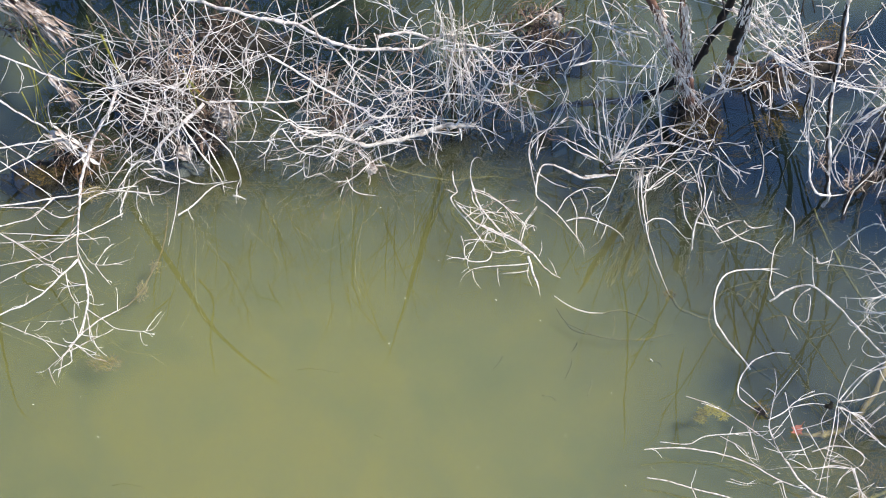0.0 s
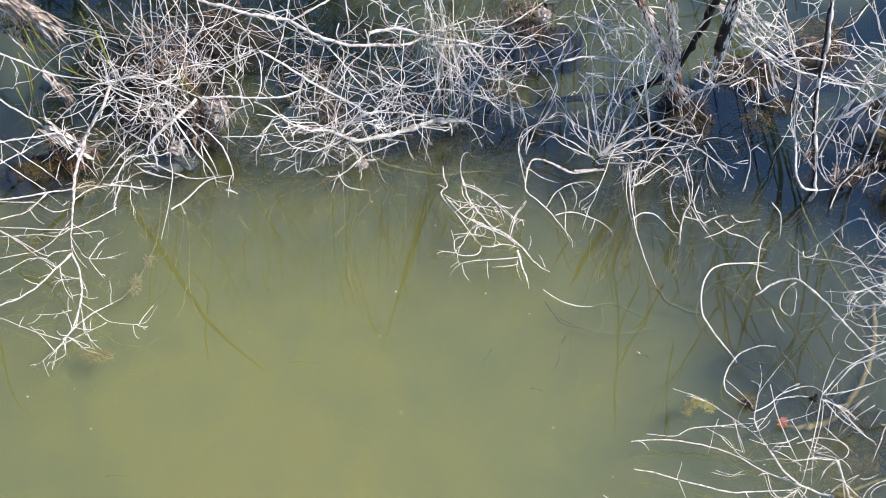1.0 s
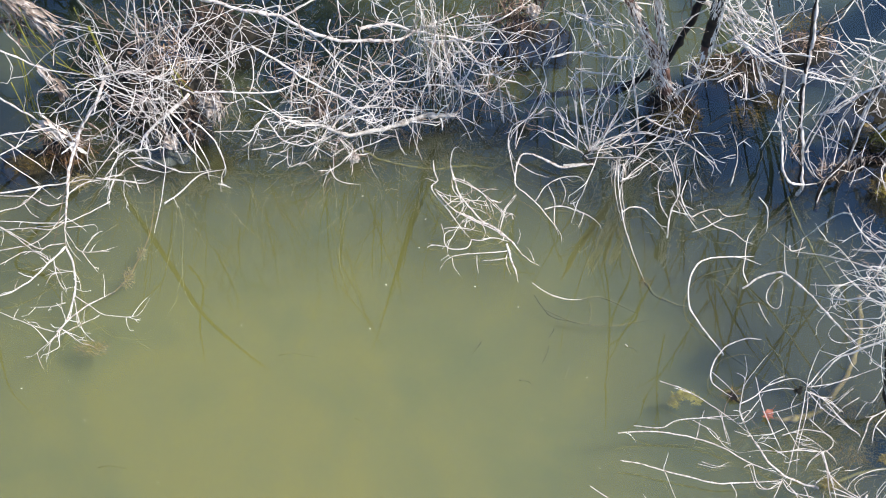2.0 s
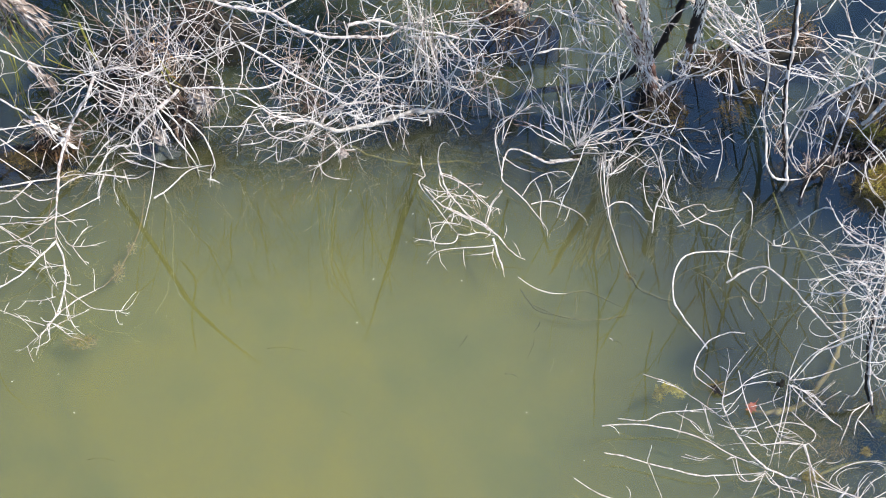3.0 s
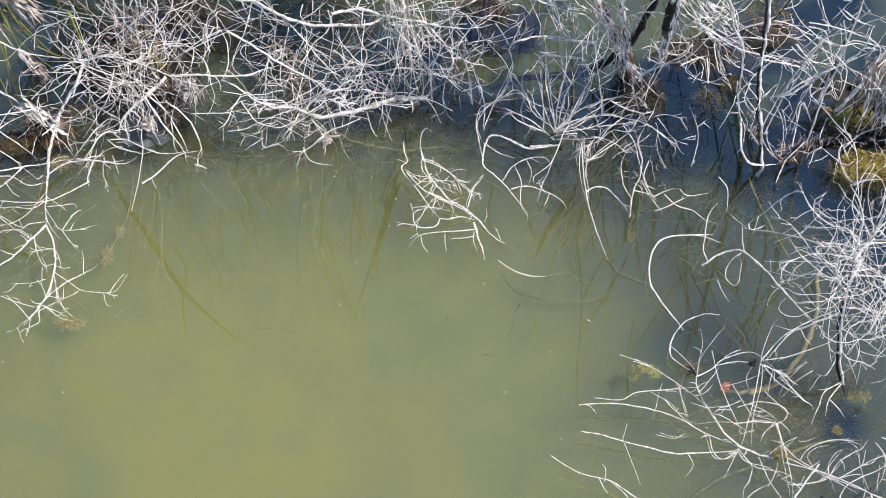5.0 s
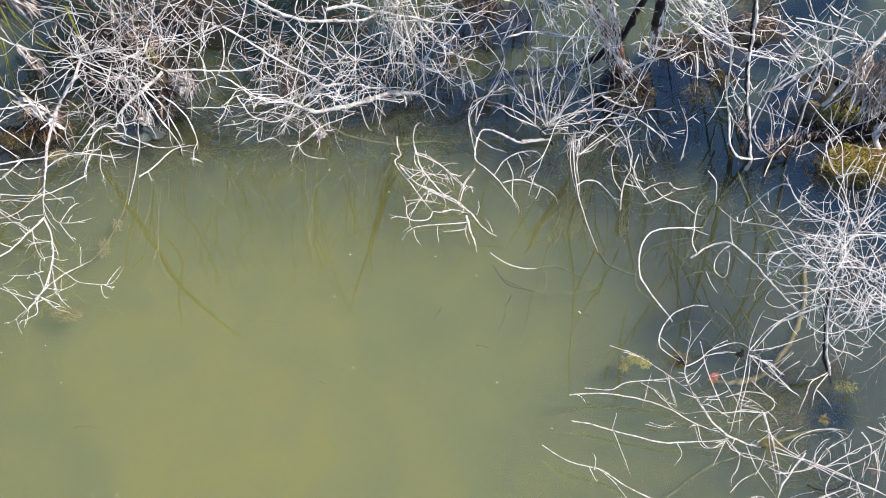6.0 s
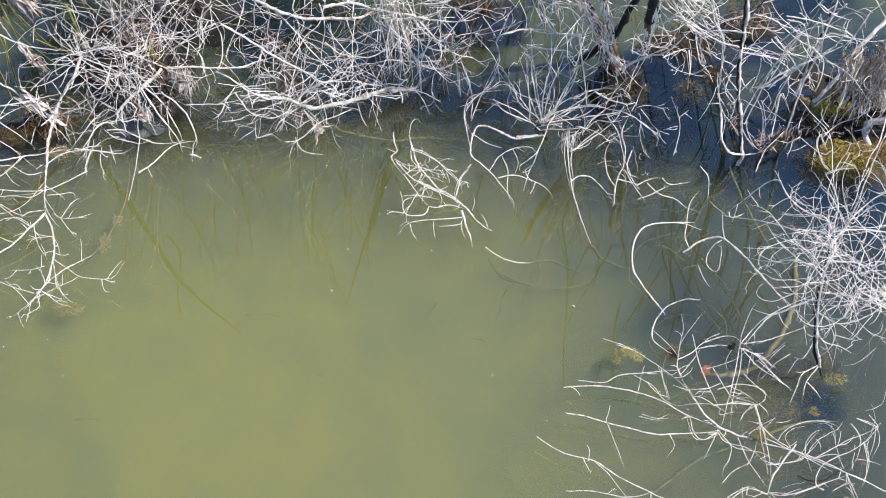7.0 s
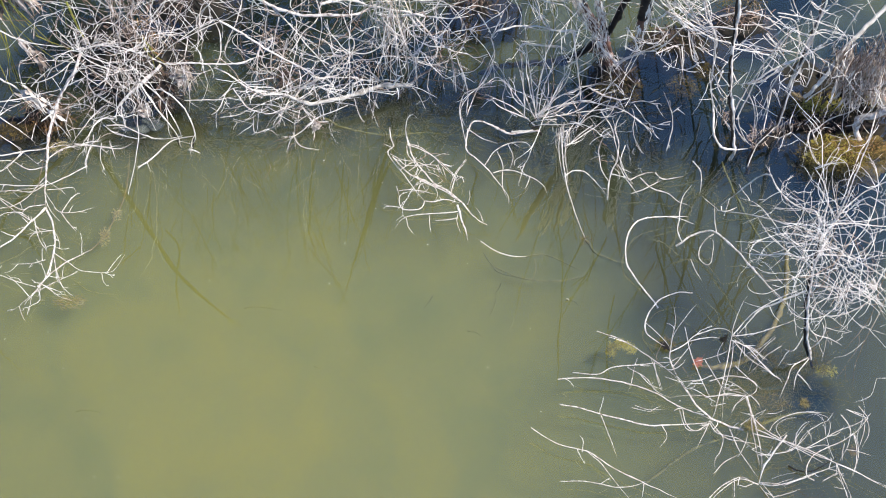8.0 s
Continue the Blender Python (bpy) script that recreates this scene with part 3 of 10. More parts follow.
limb(left_willow, "branch", [(-2.493, 1.049, 0.420), (-2.384, 1.003, 0.380), (-2.222, 0.976, 0.340), (-2.126, 1.022, 0.300)], 0.0038, 0.0025, twigs=7, reach=0.15)
limb(left_willow, "branch", [(-2.488, 1.056, 0.420), (-2.615, 1.015, 0.363), (-2.688, 1.018, 0.307), (-2.729, 1.012, 0.250)], 0.0031, 0.0017, twigs=4, reach=0.12)
limb(left_willow, "branch", [(-2.489, 1.067, 0.420), (-2.546, 1.110, 0.463), (-2.603, 1.152, 0.507), (-2.635, 1.195, 0.550)], 0.0029, 0.0017, twigs=4, reach=0.12)
limb(left_willow, "branch", [(-2.514, 1.012, 0.420), (-2.605, 0.949, 0.380), (-2.700, 0.921, 0.340), (-2.816, 0.930, 0.300)], 0.0031, 0.0017, twigs=4, reach=0.12)
limb(left_willow, "branch", [(-2.473, 1.056, 0.420), (-2.502, 1.058, 0.510), (-2.516, 1.073, 0.600)], 0.0027, 0.0015, twigs=3, reach=0.12)
limb(left_willow, "branch", [(-2.460, 1.078, 0.420), (-2.384, 1.076, 0.510), (-2.323, 1.073, 0.600)], 0.0025, 0.0015, twigs=3, reach=0.12)
limb(left_willow, "branch", [(-2.748, 1.138, 0.450), (-2.748, 1.237, 0.467), (-2.711, 1.270, 0.483), (-2.615, 1.250, 0.500)], 0.0023, 0.0015, twigs=1, reach=0.12)
limb(left_willow, "branch", [(-2.712, 1.355, 0.500), (-2.595, 1.344, 0.500), (-2.498, 1.295, 0.500), (-2.418, 1.250, 0.500)], 0.0027, 0.0015, twigs=3, reach=0.1)
limb(left_willow, "branch", [(-2.693, 0.857, 0.040), (-2.625, 0.794, 0.035), (-2.568, 0.718, 0.030)], 0.0029, 0.0017, twigs=1, reach=0.08)
limb(left_willow, "branch", [(-2.803, 0.732, 0.030), (-2.791, 0.806, 0.045), (-2.766, 0.888, 0.060)], 0.0029, 0.0017, twigs=1, reach=0.08)
limb(left_willow, "branch", [(-2.593, 1.278, 0.150), (-2.664, 1.271, 0.265), (-2.703, 1.282, 0.380)], 0.0029, 0.0017, twigs=1, reach=0.08)
limb(left_willow, "branch", [(-2.602, 1.004, 0.110), (-2.546, 0.961, 0.085), (-2.522, 0.889, 0.060)], 0.0029, 0.0017, twigs=1, reach=0.08)
limb(left_willow, "branch", [(-2.864, 1.027, 0.130), (-2.889, 1.116, 0.165), (-2.876, 1.166, 0.200)], 0.0029, 0.0017, twigs=1, reach=0.08)
limb(left_willow, "branch", [(-2.599, 0.900, 0.070), (-2.608, 0.814, 0.050), (-2.574, 0.743, 0.030)], 0.0029, 0.0017, twigs=1, reach=0.08)
limb(left_willow, "branch", [(-2.818, 1.027, 0.130), (-2.731, 1.123, 0.155), (-2.697, 1.143, 0.180)], 0.0029, 0.0017, twigs=1, reach=0.08)
limb(left_willow, "branch", [(-2.444, 0.503, 0.120), (-2.557, 0.423, 0.126), (-2.664, 0.370, 0.132), (-2.816, 0.363, 0.138), (-2.928, 0.366, 0.144), (-3.256, 0.382, 0.150)], 0.0027, 0.0017, twigs=1, reach=0.06)
limb(left_willow, "branch", [(-2.647, 0.254, 0.120), (-2.735, 0.228, 0.135), (-2.773, 0.202, 0.150), (-2.912, 0.279, 0.165), (-3.263, 0.480, 0.180)], 0.0027, 0.0017, twigs=1, reach=0.06)
limb(left_willow, "branch", [(-2.679, 0.519, 0.140), (-2.601, 0.605, 0.127), (-2.517, 0.638, 0.113), (-2.442, 0.654, 0.100)], 0.0027, 0.0017, twigs=1, reach=0.06)
limb(left_willow, "branch", [(-2.666, 0.437, 0.130), (-2.747, 0.307, 0.122), (-2.830, 0.246, 0.115), (-2.919, 0.230, 0.108), (-3.236, 0.159, 0.100)], 0.0025, 0.0017, twigs=1, reach=0.06)
limb(left_willow, "branch", [(-2.672, 0.490, 0.130), (-2.761, 0.462, 0.147), (-2.852, 0.503, 0.165), (-2.936, 0.496, 0.183), (-3.260, 0.498, 0.200)], 0.0025, 0.0017, twigs=1, reach=0.06)
limb(left_willow, "branch", [(-2.651, 0.346, 0.120), (-2.580, 0.365, 0.100), (-2.517, 0.384, 0.080), (-2.509, 0.358, 0.060)], 0.0023, 0.0015)
limb(left_willow, "branch", [(-2.664, 0.402, 0.120), (-2.728, 0.365, 0.107), (-2.820, 0.362, 0.093), (-2.878, 0.328, 0.080)], 0.0023, 0.0015)
limb(left_willow, "branch", [(-2.737, 0.180, 0.100), (-2.800, 0.214, 0.100), (-2.873, 0.207, 0.100), (-2.914, 0.180, 0.100), (-3.210, -0.017, 0.100)], 0.0023, 0.0015, twigs=1, reach=0.06)
fan(left_willow, (-2.474, 1.063, 0.420), 46, .34, (0, 0, 1), 1.0, 7.0, .0030, 11)
fan(left_willow, (-2.658, 0.833, 0.200), 26, .25, (0, .3, .8), 1.0, 7.0, .0026, 12)
fan(left_willow, (-2.411, 0.936, 0.100), 22, .24, (0, .2, 1), 1.0, 8.0, .0024, 13)
thicket(left_willow, (-2.455, 0.848, 0.150), (.30, .22, .12), 46, .22, 9.0, .0021, 14)
shag(left_willow, [(-2.840, 1.150, 0.440), (-2.790, 1.110, 0.400), (-2.735, 1.080, 0.330), (-2.715, 1.060, 0.260)], 56, .09, .030, 15, SHRED, 2.0)
fibres(left_willow, "dead_leaves", [(-2.830, 0.891, 0.140), (-2.724, 0.868, 0.120), (-2.654, 0.857, 0.080)], 60, .08, .09, 260)
fibres(left_willow, "rust_leaves", [(-2.781, 0.852, 0.060), (-2.689, 0.840, 0.050), (-2.632, 0.918, 0.100)], 70, .08, .08, 261)
fibres(left_willow, "dark_litter", [(-2.811, 0.917, 0.100), (-2.714, 0.881, 0.100), (-2.640, 0.941, 0.120)], 160, .1, .09, 255)
limb(left_willow, "stub", [(-3.200, 1.340, 1.020), (-3.060, 1.352, 0.880), (-2.960, 1.370, 0.730), (-2.880, 1.384, 0.580)], 0.030, 0.016, ROTTEN)
shag(left_willow, [(-3.200, 1.340, 1.050), (-3.060, 1.350, 0.900), (-2.950, 1.366, 0.740), (-2.870, 1.384, 0.600), (-2.790, 1.370, 0.480)], 215, .15, .055, 257, SHRED, 2.2)
shag(left_willow, [(-3.120, 1.330, 0.960), (-3.000, 1.340, 0.780), (-2.930, 1.360, 0.600)], 70, .15, .070, 411, SHRED, 1.8)
fibres(left_willow, "dark_litter", [(-3.062, 1.420, 0.500), (-2.965, 1.408, 0.450), (-2.900, 1.420, 0.400)], 140, .08, .08, 357)
fibres(left_willow, "dead_leaves", [(-3.038, 1.419, 0.600), (-2.942, 1.408, 0.550), (-2.878, 1.420, 0.500)], 40, .12, .08, 358)
mound(left_willow, "wet_mud", (-2.765, 0.896, -0.020), (.11, .07, .10), 359, .05)
raft(left_willow, (-2.197, 0.856, -0.012), (.11, .05), 360)
shag(left_willow, [(-2.850, 0.900, 0.300), (-2.770, 0.872, 0.250), (-2.690, 0.850, 0.160), (-2.650, 0.840, 0.100)], 50, .09, .045, 16, SHRED, 2.0)
tufts(left_willow, "rust_leaves", (-2.740, 0.840, 0.030), (.10, .06, .06), 30, 431)
tufts(left_willow, "moss", (-2.900, 0.800, 0.010), (.13, .06, .04), 90, 432)
tufts(left_willow, "brown_algae", (-2.640, 0.700, -0.020), (.07, .05, .04), 40, 433)
mound(left_willow, "wet_mud", (-2.960, 0.830, -0.040), (.16, .08, .07), 434, .05)

stump_shrub = thing("willow_shrub", (-2.328, 0.813, 0.000), "grey dead shrub with a thick pale branch over the water", "shrub")
limb(stump_shrub, "branch", [(-2.033, 0.990, 0.400), (-2.128, 0.928, 0.330), (-2.213, 0.903, 0.260), (-2.281, 0.858, 0.190), (-2.328, 0.813, 0.120)], 0.0089, 0.0067, twigs=4, reach=0.15)
limb(stump_shrub, "branch", [(-2.328, 0.813, 0.120), (-2.385, 0.832, 0.103), (-2.432, 0.806, 0.085), (-2.474, 0.737, 0.067), (-2.515, 0.658, 0.050)], 0.0049, 0.0022, twigs=4, reach=0.15)
limb(stump_shrub, "branch", [(-2.147, 0.897, 0.350), (-2.039, 0.775, 0.233), (-1.976, 0.743, 0.117), (-1.949, 0.708, 0.000)], 0.0053, 0.0031, twigs=3, reach=0.12)
limb(stump_shrub, "branch", [(-2.149, 0.922, 0.350), (-2.044, 0.873, 0.250), (-1.958, 0.757, 0.150), (-1.939, 0.734, 0.050)], 0.0044, 0.0027, twigs=3, reach=0.12)
limb(stump_shrub, "branch", [(-2.030, 0.871, 0.350), (-1.917, 0.810, 0.263), (-1.862, 0.734, 0.175), (-1.858, 0.707, 0.088), (-1.889, 0.719, 0.000)], 0.0044, 0.0027, twigs=2, reach=0.12)
limb(stump_shrub, "branch", [(-2.182, 0.551, 0.020), (-2.115, 0.600, 0.028), (-2.043, 0.674, 0.036), (-1.985, 0.724, 0.044), (-1.893, 0.737, 0.052), (-1.861, 0.743, 0.060)], 0.0044, 0.0027, twigs=1, reach=0.1)
limb(stump_shrub, "branch", [(-2.365, 0.782, 0.100), (-2.276, 0.790, 0.088), (-2.150, 0.733, 0.075), (-2.058, 0.715, 0.062), (-1.975, 0.731, 0.050)], 0.0036, 0.0022, twigs=2, reach=0.1)
limb(stump_shrub, "branch", [(-2.003, 1.001, 0.400), (-1.838, 1.008, 0.400), (-1.732, 0.997, 0.400), (-1.611, 1.001, 0.400), (-1.523, 1.034, 0.400), (-1.419, 1.071, 0.400)], 0.0049, 0.0040, twigs=5, reach=0.15)
limb(stump_shrub, "branch", [(-2.257, 0.771, 0.100), (-2.291, 0.870, 0.133), (-2.366, 0.910, 0.167), (-2.423, 0.925, 0.200)], 0.0029, 0.0018, twigs=1, reach=0.1)
limb(stump_shrub, "branch", [(-1.915, 0.888, 0.200), (-1.748, 0.892, 0.200), (-1.657, 0.907, 0.200), (-1.612, 0.921, 0.200)], 0.0029, 0.0018, twigs=3, reach=0.1)
limb(stump_shrub, "branch", [(-2.002, 0.990, 0.400), (-1.912, 0.965, 0.383), (-1.808, 0.958, 0.367), (-1.709, 1.025, 0.350)], 0.0031, 0.0018, twigs=3, reach=0.12)
limb(stump_shrub, "branch", [(-2.455, 0.676, 0.050), (-2.481, 0.584, 0.025), (-2.472, 0.545, 0.000)], 0.0029, 0.0018, twigs=1, reach=0.12)
limb(stump_shrub, "branch", [(-2.352, 0.712, 0.050), (-2.337, 0.674, 0.025), (-2.314, 0.617, 0.000)], 0.0029, 0.0018, twigs=1, reach=0.12)
limb(stump_shrub, "branch", [(-2.536, 0.659, 0.100), (-2.413, 0.645, 0.100), (-2.274, 0.627, 0.100), (-2.202, 0.674, 0.100)], 0.0036, 0.0022, twigs=3, reach=0.12)
limb(stump_shrub, "branch", [(-2.317, 1.471, 0.750), (-2.345, 1.382, 0.647), (-2.373, 1.329, 0.545), (-2.417, 1.293, 0.442), (-2.419, 1.285, 0.340)], 0.0033, 0.0020, twigs=1, reach=0.08)
limb(stump_shrub, "branch", [(-2.267, 1.471, 0.750), (-2.271, 1.407, 0.615), (-2.275, 1.340, 0.480), (-2.299, 1.289, 0.345), (-2.331, 1.197, 0.210)], 0.0033, 0.0020, twigs=1, reach=0.08)
limb(stump_shrub, "branch", [(-2.207, 1.471, 0.750), (-2.178, 1.376, 0.655), (-2.148, 1.280, 0.560), (-2.074, 1.239, 0.465), (-2.054, 1.196, 0.370), (-2.005, 1.189, 0.275), (-1.965, 1.143, 0.180)], 0.0033, 0.0020, twigs=1, reach=0.08)
limb(stump_shrub, "branch", [(-2.320, 1.282, 0.380), (-2.312, 1.270, 0.293), (-2.393, 1.256, 0.207), (-2.504, 1.280, 0.120)], 0.0033, 0.0020, twigs=1, reach=0.08)
limb(stump_shrub, "branch", [(-2.072, 1.284, 0.290), (-1.954, 1.298, 0.255), (-1.877, 1.285, 0.220)], 0.0033, 0.0020, twigs=1, reach=0.08)
limb(stump_shrub, "branch", [(-1.959, 1.287, 0.440), (-1.904, 1.280, 0.510), (-1.844, 1.288, 0.580)], 0.0033, 0.0020, twigs=1, reach=0.08)
limb(stump_shrub, "branch", [(-1.866, 1.280, 0.200), (-1.845, 1.298, 0.333), (-1.806, 1.313, 0.467), (-1.740, 1.288, 0.600)], 0.0033, 0.0020, twigs=1, reach=0.08)
limb(stump_shrub, "branch", [(-2.153, 1.167, 0.200), (-2.075, 1.098, 0.163), (-2.010, 0.993, 0.127), (-1.932, 0.958, 0.090)], 0.0033, 0.0020, twigs=1, reach=0.08)
limb(stump_shrub, "branch", [(-2.370, 1.112, 0.170), (-2.398, 1.024, 0.135), (-2.444, 0.955, 0.100), (-2.490, 0.885, 0.065), (-2.536, 0.827, 0.030)], 0.0033, 0.0020, twigs=1, reach=0.08)
limb(stump_shrub, "branch", [(-2.415, 0.919, 0.070), (-2.472, 0.854, 0.057), (-2.528, 0.771, 0.043), (-2.572, 0.696, 0.030)], 0.0033, 0.0020, twigs=1, reach=0.08)
limb(stump_shrub, "branch", [(-2.494, 1.058, 0.140), (-2.460, 0.997, 0.120), (-2.415, 0.973, 0.100), (-2.333, 0.927, 0.080)], 0.0033, 0.0020, twigs=1, reach=0.08)
limb(stump_shrub, "branch", [(-2.262, 1.100, 0.160), (-2.194, 0.988, 0.133), (-2.201, 0.950, 0.107), (-2.166, 0.927, 0.080)], 0.0033, 0.0020, twigs=1, reach=0.08)
limb(stump_shrub, "branch", [(-2.042, 0.943, 0.090), (-2.018, 0.779, 0.060), (-2.000, 0.740, 0.030)], 0.0033, 0.0020, twigs=1, reach=0.08)
limb(stump_shrub, "branch", [(-2.509, 1.287, 0.440), (-2.422, 1.224, 0.460), (-2.347, 1.265, 0.480), (-2.249, 1.288, 0.500)], 0.0033, 0.0020, twigs=1, reach=0.08)
limb(stump_shrub, "branch", [(-2.095, 1.287, 0.450), (-2.034, 1.284, 0.555), (-1.954, 1.287, 0.660)], 0.0033, 0.0020, twigs=1, reach=0.08)
limb(stump_shrub, "branch", [(-1.936, 1.190, 0.210), (-1.921, 1.278, 0.257), (-1.948, 1.301, 0.303), (-1.990, 1.286, 0.350)], 0.0033, 0.0020, twigs=1, reach=0.08)
limb(stump_shrub, "branch", [(-1.754, 1.288, 0.580), (-1.835, 1.280, 0.460), (-1.855, 1.274, 0.340), (-1.830, 1.281, 0.220)], 0.0033, 0.0020, twigs=1, reach=0.08)
limb(stump_shrub, "branch", [(-2.240, 1.471, 0.750), (-2.214, 1.396, 0.630), (-2.199, 1.356, 0.510), (-2.228, 1.332, 0.390), (-2.215, 1.287, 0.270)], 0.0033, 0.0020, twigs=1, reach=0.08)
limb(stump_shrub, "branch", [(-2.316, 1.471, 0.750), (-2.319, 1.396, 0.630), (-2.325, 1.337, 0.510), (-2.323, 1.332, 0.390), (-2.348, 1.287, 0.270)], 0.0033, 0.0020, twigs=1, reach=0.08)
limb(stump_shrub, "branch", [(-2.179, 1.471, 0.750), (-2.120, 1.384, 0.645), (-2.087, 1.352, 0.540), (-2.115, 1.317, 0.435), (-2.091, 1.281, 0.330)], 0.0033, 0.0020, twigs=1, reach=0.08)
limb(stump_shrub, "branch", [(-2.395, 1.287, 0.650), (-2.317, 1.225, 0.633), (-2.216, 1.230, 0.617), (-2.142, 1.287, 0.600)], 0.0033, 0.0020, twigs=1, reach=0.08)
limb(stump_shrub, "branch", [(-2.443, 1.280, 0.200), (-2.344, 1.221, 0.203), (-2.236, 1.238, 0.207), (-2.137, 1.178, 0.210)], 0.0033, 0.0020, twigs=1, reach=0.08)
limb(stump_shrub, "branch", [(-2.233, 1.278, 0.150), (-2.122, 1.247, 0.247), (-2.031, 1.253, 0.343), (-1.996, 1.287, 0.440)], 0.0033, 0.0020, twigs=1, reach=0.08)
limb(stump_shrub, "branch", [(-2.137, 1.178, 0.210), (-2.046, 1.145, 0.177), (-1.967, 1.075, 0.143), (-1.919, 0.985, 0.110)], 0.0033, 0.0020, twigs=1, reach=0.08)
limb(stump_shrub, "branch", [(-2.309, 1.143, 0.180), (-2.333, 1.028, 0.157), (-2.409, 0.969, 0.133), (-2.494, 1.004, 0.110)], 0.0033, 0.0020, twigs=1, reach=0.08)
limb(stump_shrub, "branch", [(-2.045, 1.471, 0.750), (-2.011, 1.371, 0.662), (-2.000, 1.344, 0.575), (-2.045, 1.297, 0.487), (-2.118, 1.287, 0.400)], 0.0033, 0.0020, twigs=1, reach=0.08)
limb(stump_shrub, "stub", [(-1.995, 0.758, 0.060), (-1.965, 0.720, 0.030), (-1.952, 0.695, 0.000)], 0.0045, 0.0033, DARK)
limb(stump_shrub, "stub", [(-1.879, 0.750, 0.050), (-1.874, 0.719, 0.025), (-1.890, 0.688, 0.000)], 0.0042, 0.0030, DARK)
fan(stump_shrub, (-2.151, 0.967, 0.300), 40, .42, (0, 0, 1), 1.0, 6.0, .0028, 21)
thicket(stump_shrub, (-2.179, 1.028, 0.450), (.28, .22, .22), 190, .42, 6.0, .0022, 22)
thicket(stump_shrub, (-2.202, 1.213, 0.600), (.34, .20, .25), 150, .5, 5.0, .0023, 23)
uprights(stump_shrub, (-2.255, 1.268, 0.000), (.22, .25), 20, 1.25, .0026, 24)
thicket(stump_shrub, (-2.326, 0.779, 0.060), (.22, .12, .06), 60, .16, 10.0, .002, 25)
fibres(stump_shrub, "dry_grass", [(-2.197, 1.205, 0.900), (-2.142, 1.137, 0.750), (-2.094, 1.084, 0.550)], 40, .25, .16, 26)
fibres(stump_shrub, "dry_grass", [(-1.952, 1.025, 0.350), (-1.903, 0.988, 0.350), (-1.893, 0.967, 0.300)], 90, .12, .06, 27)
# Dark heap: mud under the thicket with its shade built in.
mound(stump_shrub, "wet_mud", (-2.290, 1.300, -0.030), (.26, .22, .17), 361, .09)
mound(stump_shrub, "wet_mud", (-2.063, 1.091, -0.020), (.07, .05, .09), 362, .04)
mound(stump_shrub, "wet_mud", (-1.960, 1.700, -0.020), (.22, .12, .11), 363, .06)
mound(stump_shrub, "wet_mud", (-2.511, 1.519, -0.050), (.14, .12, .07), 364, .05)
fibres(stump_shrub, "rust_leaves", [(-2.176, 1.325, 0.400), (-2.131, 1.265, 0.300), (-2.072, 1.207, 0.250)], 40, .07, .1, 365)
fibres(stump_shrub, "dark_litter", [(-2.281, 1.477, 0.350), (-2.167, 1.322, 0.300), (-2.214, 1.244, 0.250)], 170, .08, .26, 251)
fibres(stump_shrub, "dark_litter", [(-2.059, 1.613, 0.350), (-2.000, 1.573, 0.300), (-1.944, 1.671, 0.300)], 200, .14, .16, 252)
fibres(stump_shrub, "dark_litter", [(-2.035, 1.054, 0.200), (-2.000, 0.999, 0.200), (-2.072, 0.955, 0.100)], 160, .1, .08, 253)
clod(stump_shrub, (-1.931, 0.993, 0.300), .068, 28)
clod(stump_shrub, (-2.155, 0.872, 0.120), .052, 29)
clod(stump_shrub, (-2.459, 1.119, 0.450), .03, 30)

middle_willow = thing("willow_shrub", (-0.626, 1.049, 0.000), "tangled bleached willow shrub with a broken white log end", "shrub")
limb(middle_willow, "thick_branch", [(-1.444, 0.933, 0.200), (-1.353, 0.935, 0.186), (-1.261, 0.904, 0.171), (-1.170, 0.899, 0.157), (-1.019, 0.945, 0.143), (-0.866, 1.011, 0.129), (-0.743, 1.050, 0.114), (-0.626, 1.049, 0.100)], 0.0078, 0.0144, DRIFT, twigs=6, reach=0.15)
limb(middle_willow, "branch", [(-1.738, 1.006, 0.350), (-1.649, 0.977, 0.312), (-1.559, 0.930, 0.275), (-1.470, 0.907, 0.238), (-1.383, 0.925, 0.200)], 0.0040, 0.0053, twigs=5, reach=0.15)
limb(middle_willow, "branch", [(-2.292, 1.595, 0.550), (-1.867, 1.462, 0.550), (-1.758, 1.427, 0.550), (-1.619, 1.393, 0.550), (-1.542, 1.371, 0.550), (-1.432, 1.295, 0.550), (-1.324, 1.251, 0.550), (-1.188, 1.225, 0.550), (-1.068, 1.221, 0.550), (-0.948, 1.232, 0.550), (-0.828, 1.296, 0.550), (-0.708, 1.356, 0.550), (-0.557, 1.409, 0.550)], 0.0093, 0.0075, twigs=4, reach=0.2)
limb(middle_willow, "branch", [(-1.551, 1.378, 0.550), (-1.497, 1.403, 0.567), (-1.436, 1.432, 0.583), (-1.192, 1.591, 0.600)], 0.0058, 0.0031, twigs=2, reach=0.15)
limb(middle_willow, "branch", [(-1.146, 1.333, 0.500), (-1.044, 1.363, 0.500), (-0.953, 1.363, 0.500), (-0.861, 1.326, 0.500), (-0.815, 1.341, 0.500)], 0.0093, 0.0067, twigs=4, reach=0.15)
limb(middle_willow, "branch", [(-1.705, 1.221, 0.500), (-1.616, 1.189, 0.457), (-1.512, 1.146, 0.414), (-1.407, 1.091, 0.371), (-1.318, 1.058, 0.329), (-1.213, 1.033, 0.286), (-1.154, 1.010, 0.243), (-0.988, 1.047, 0.200)], 0.0062, 0.0049, twigs=5, reach=0.15)
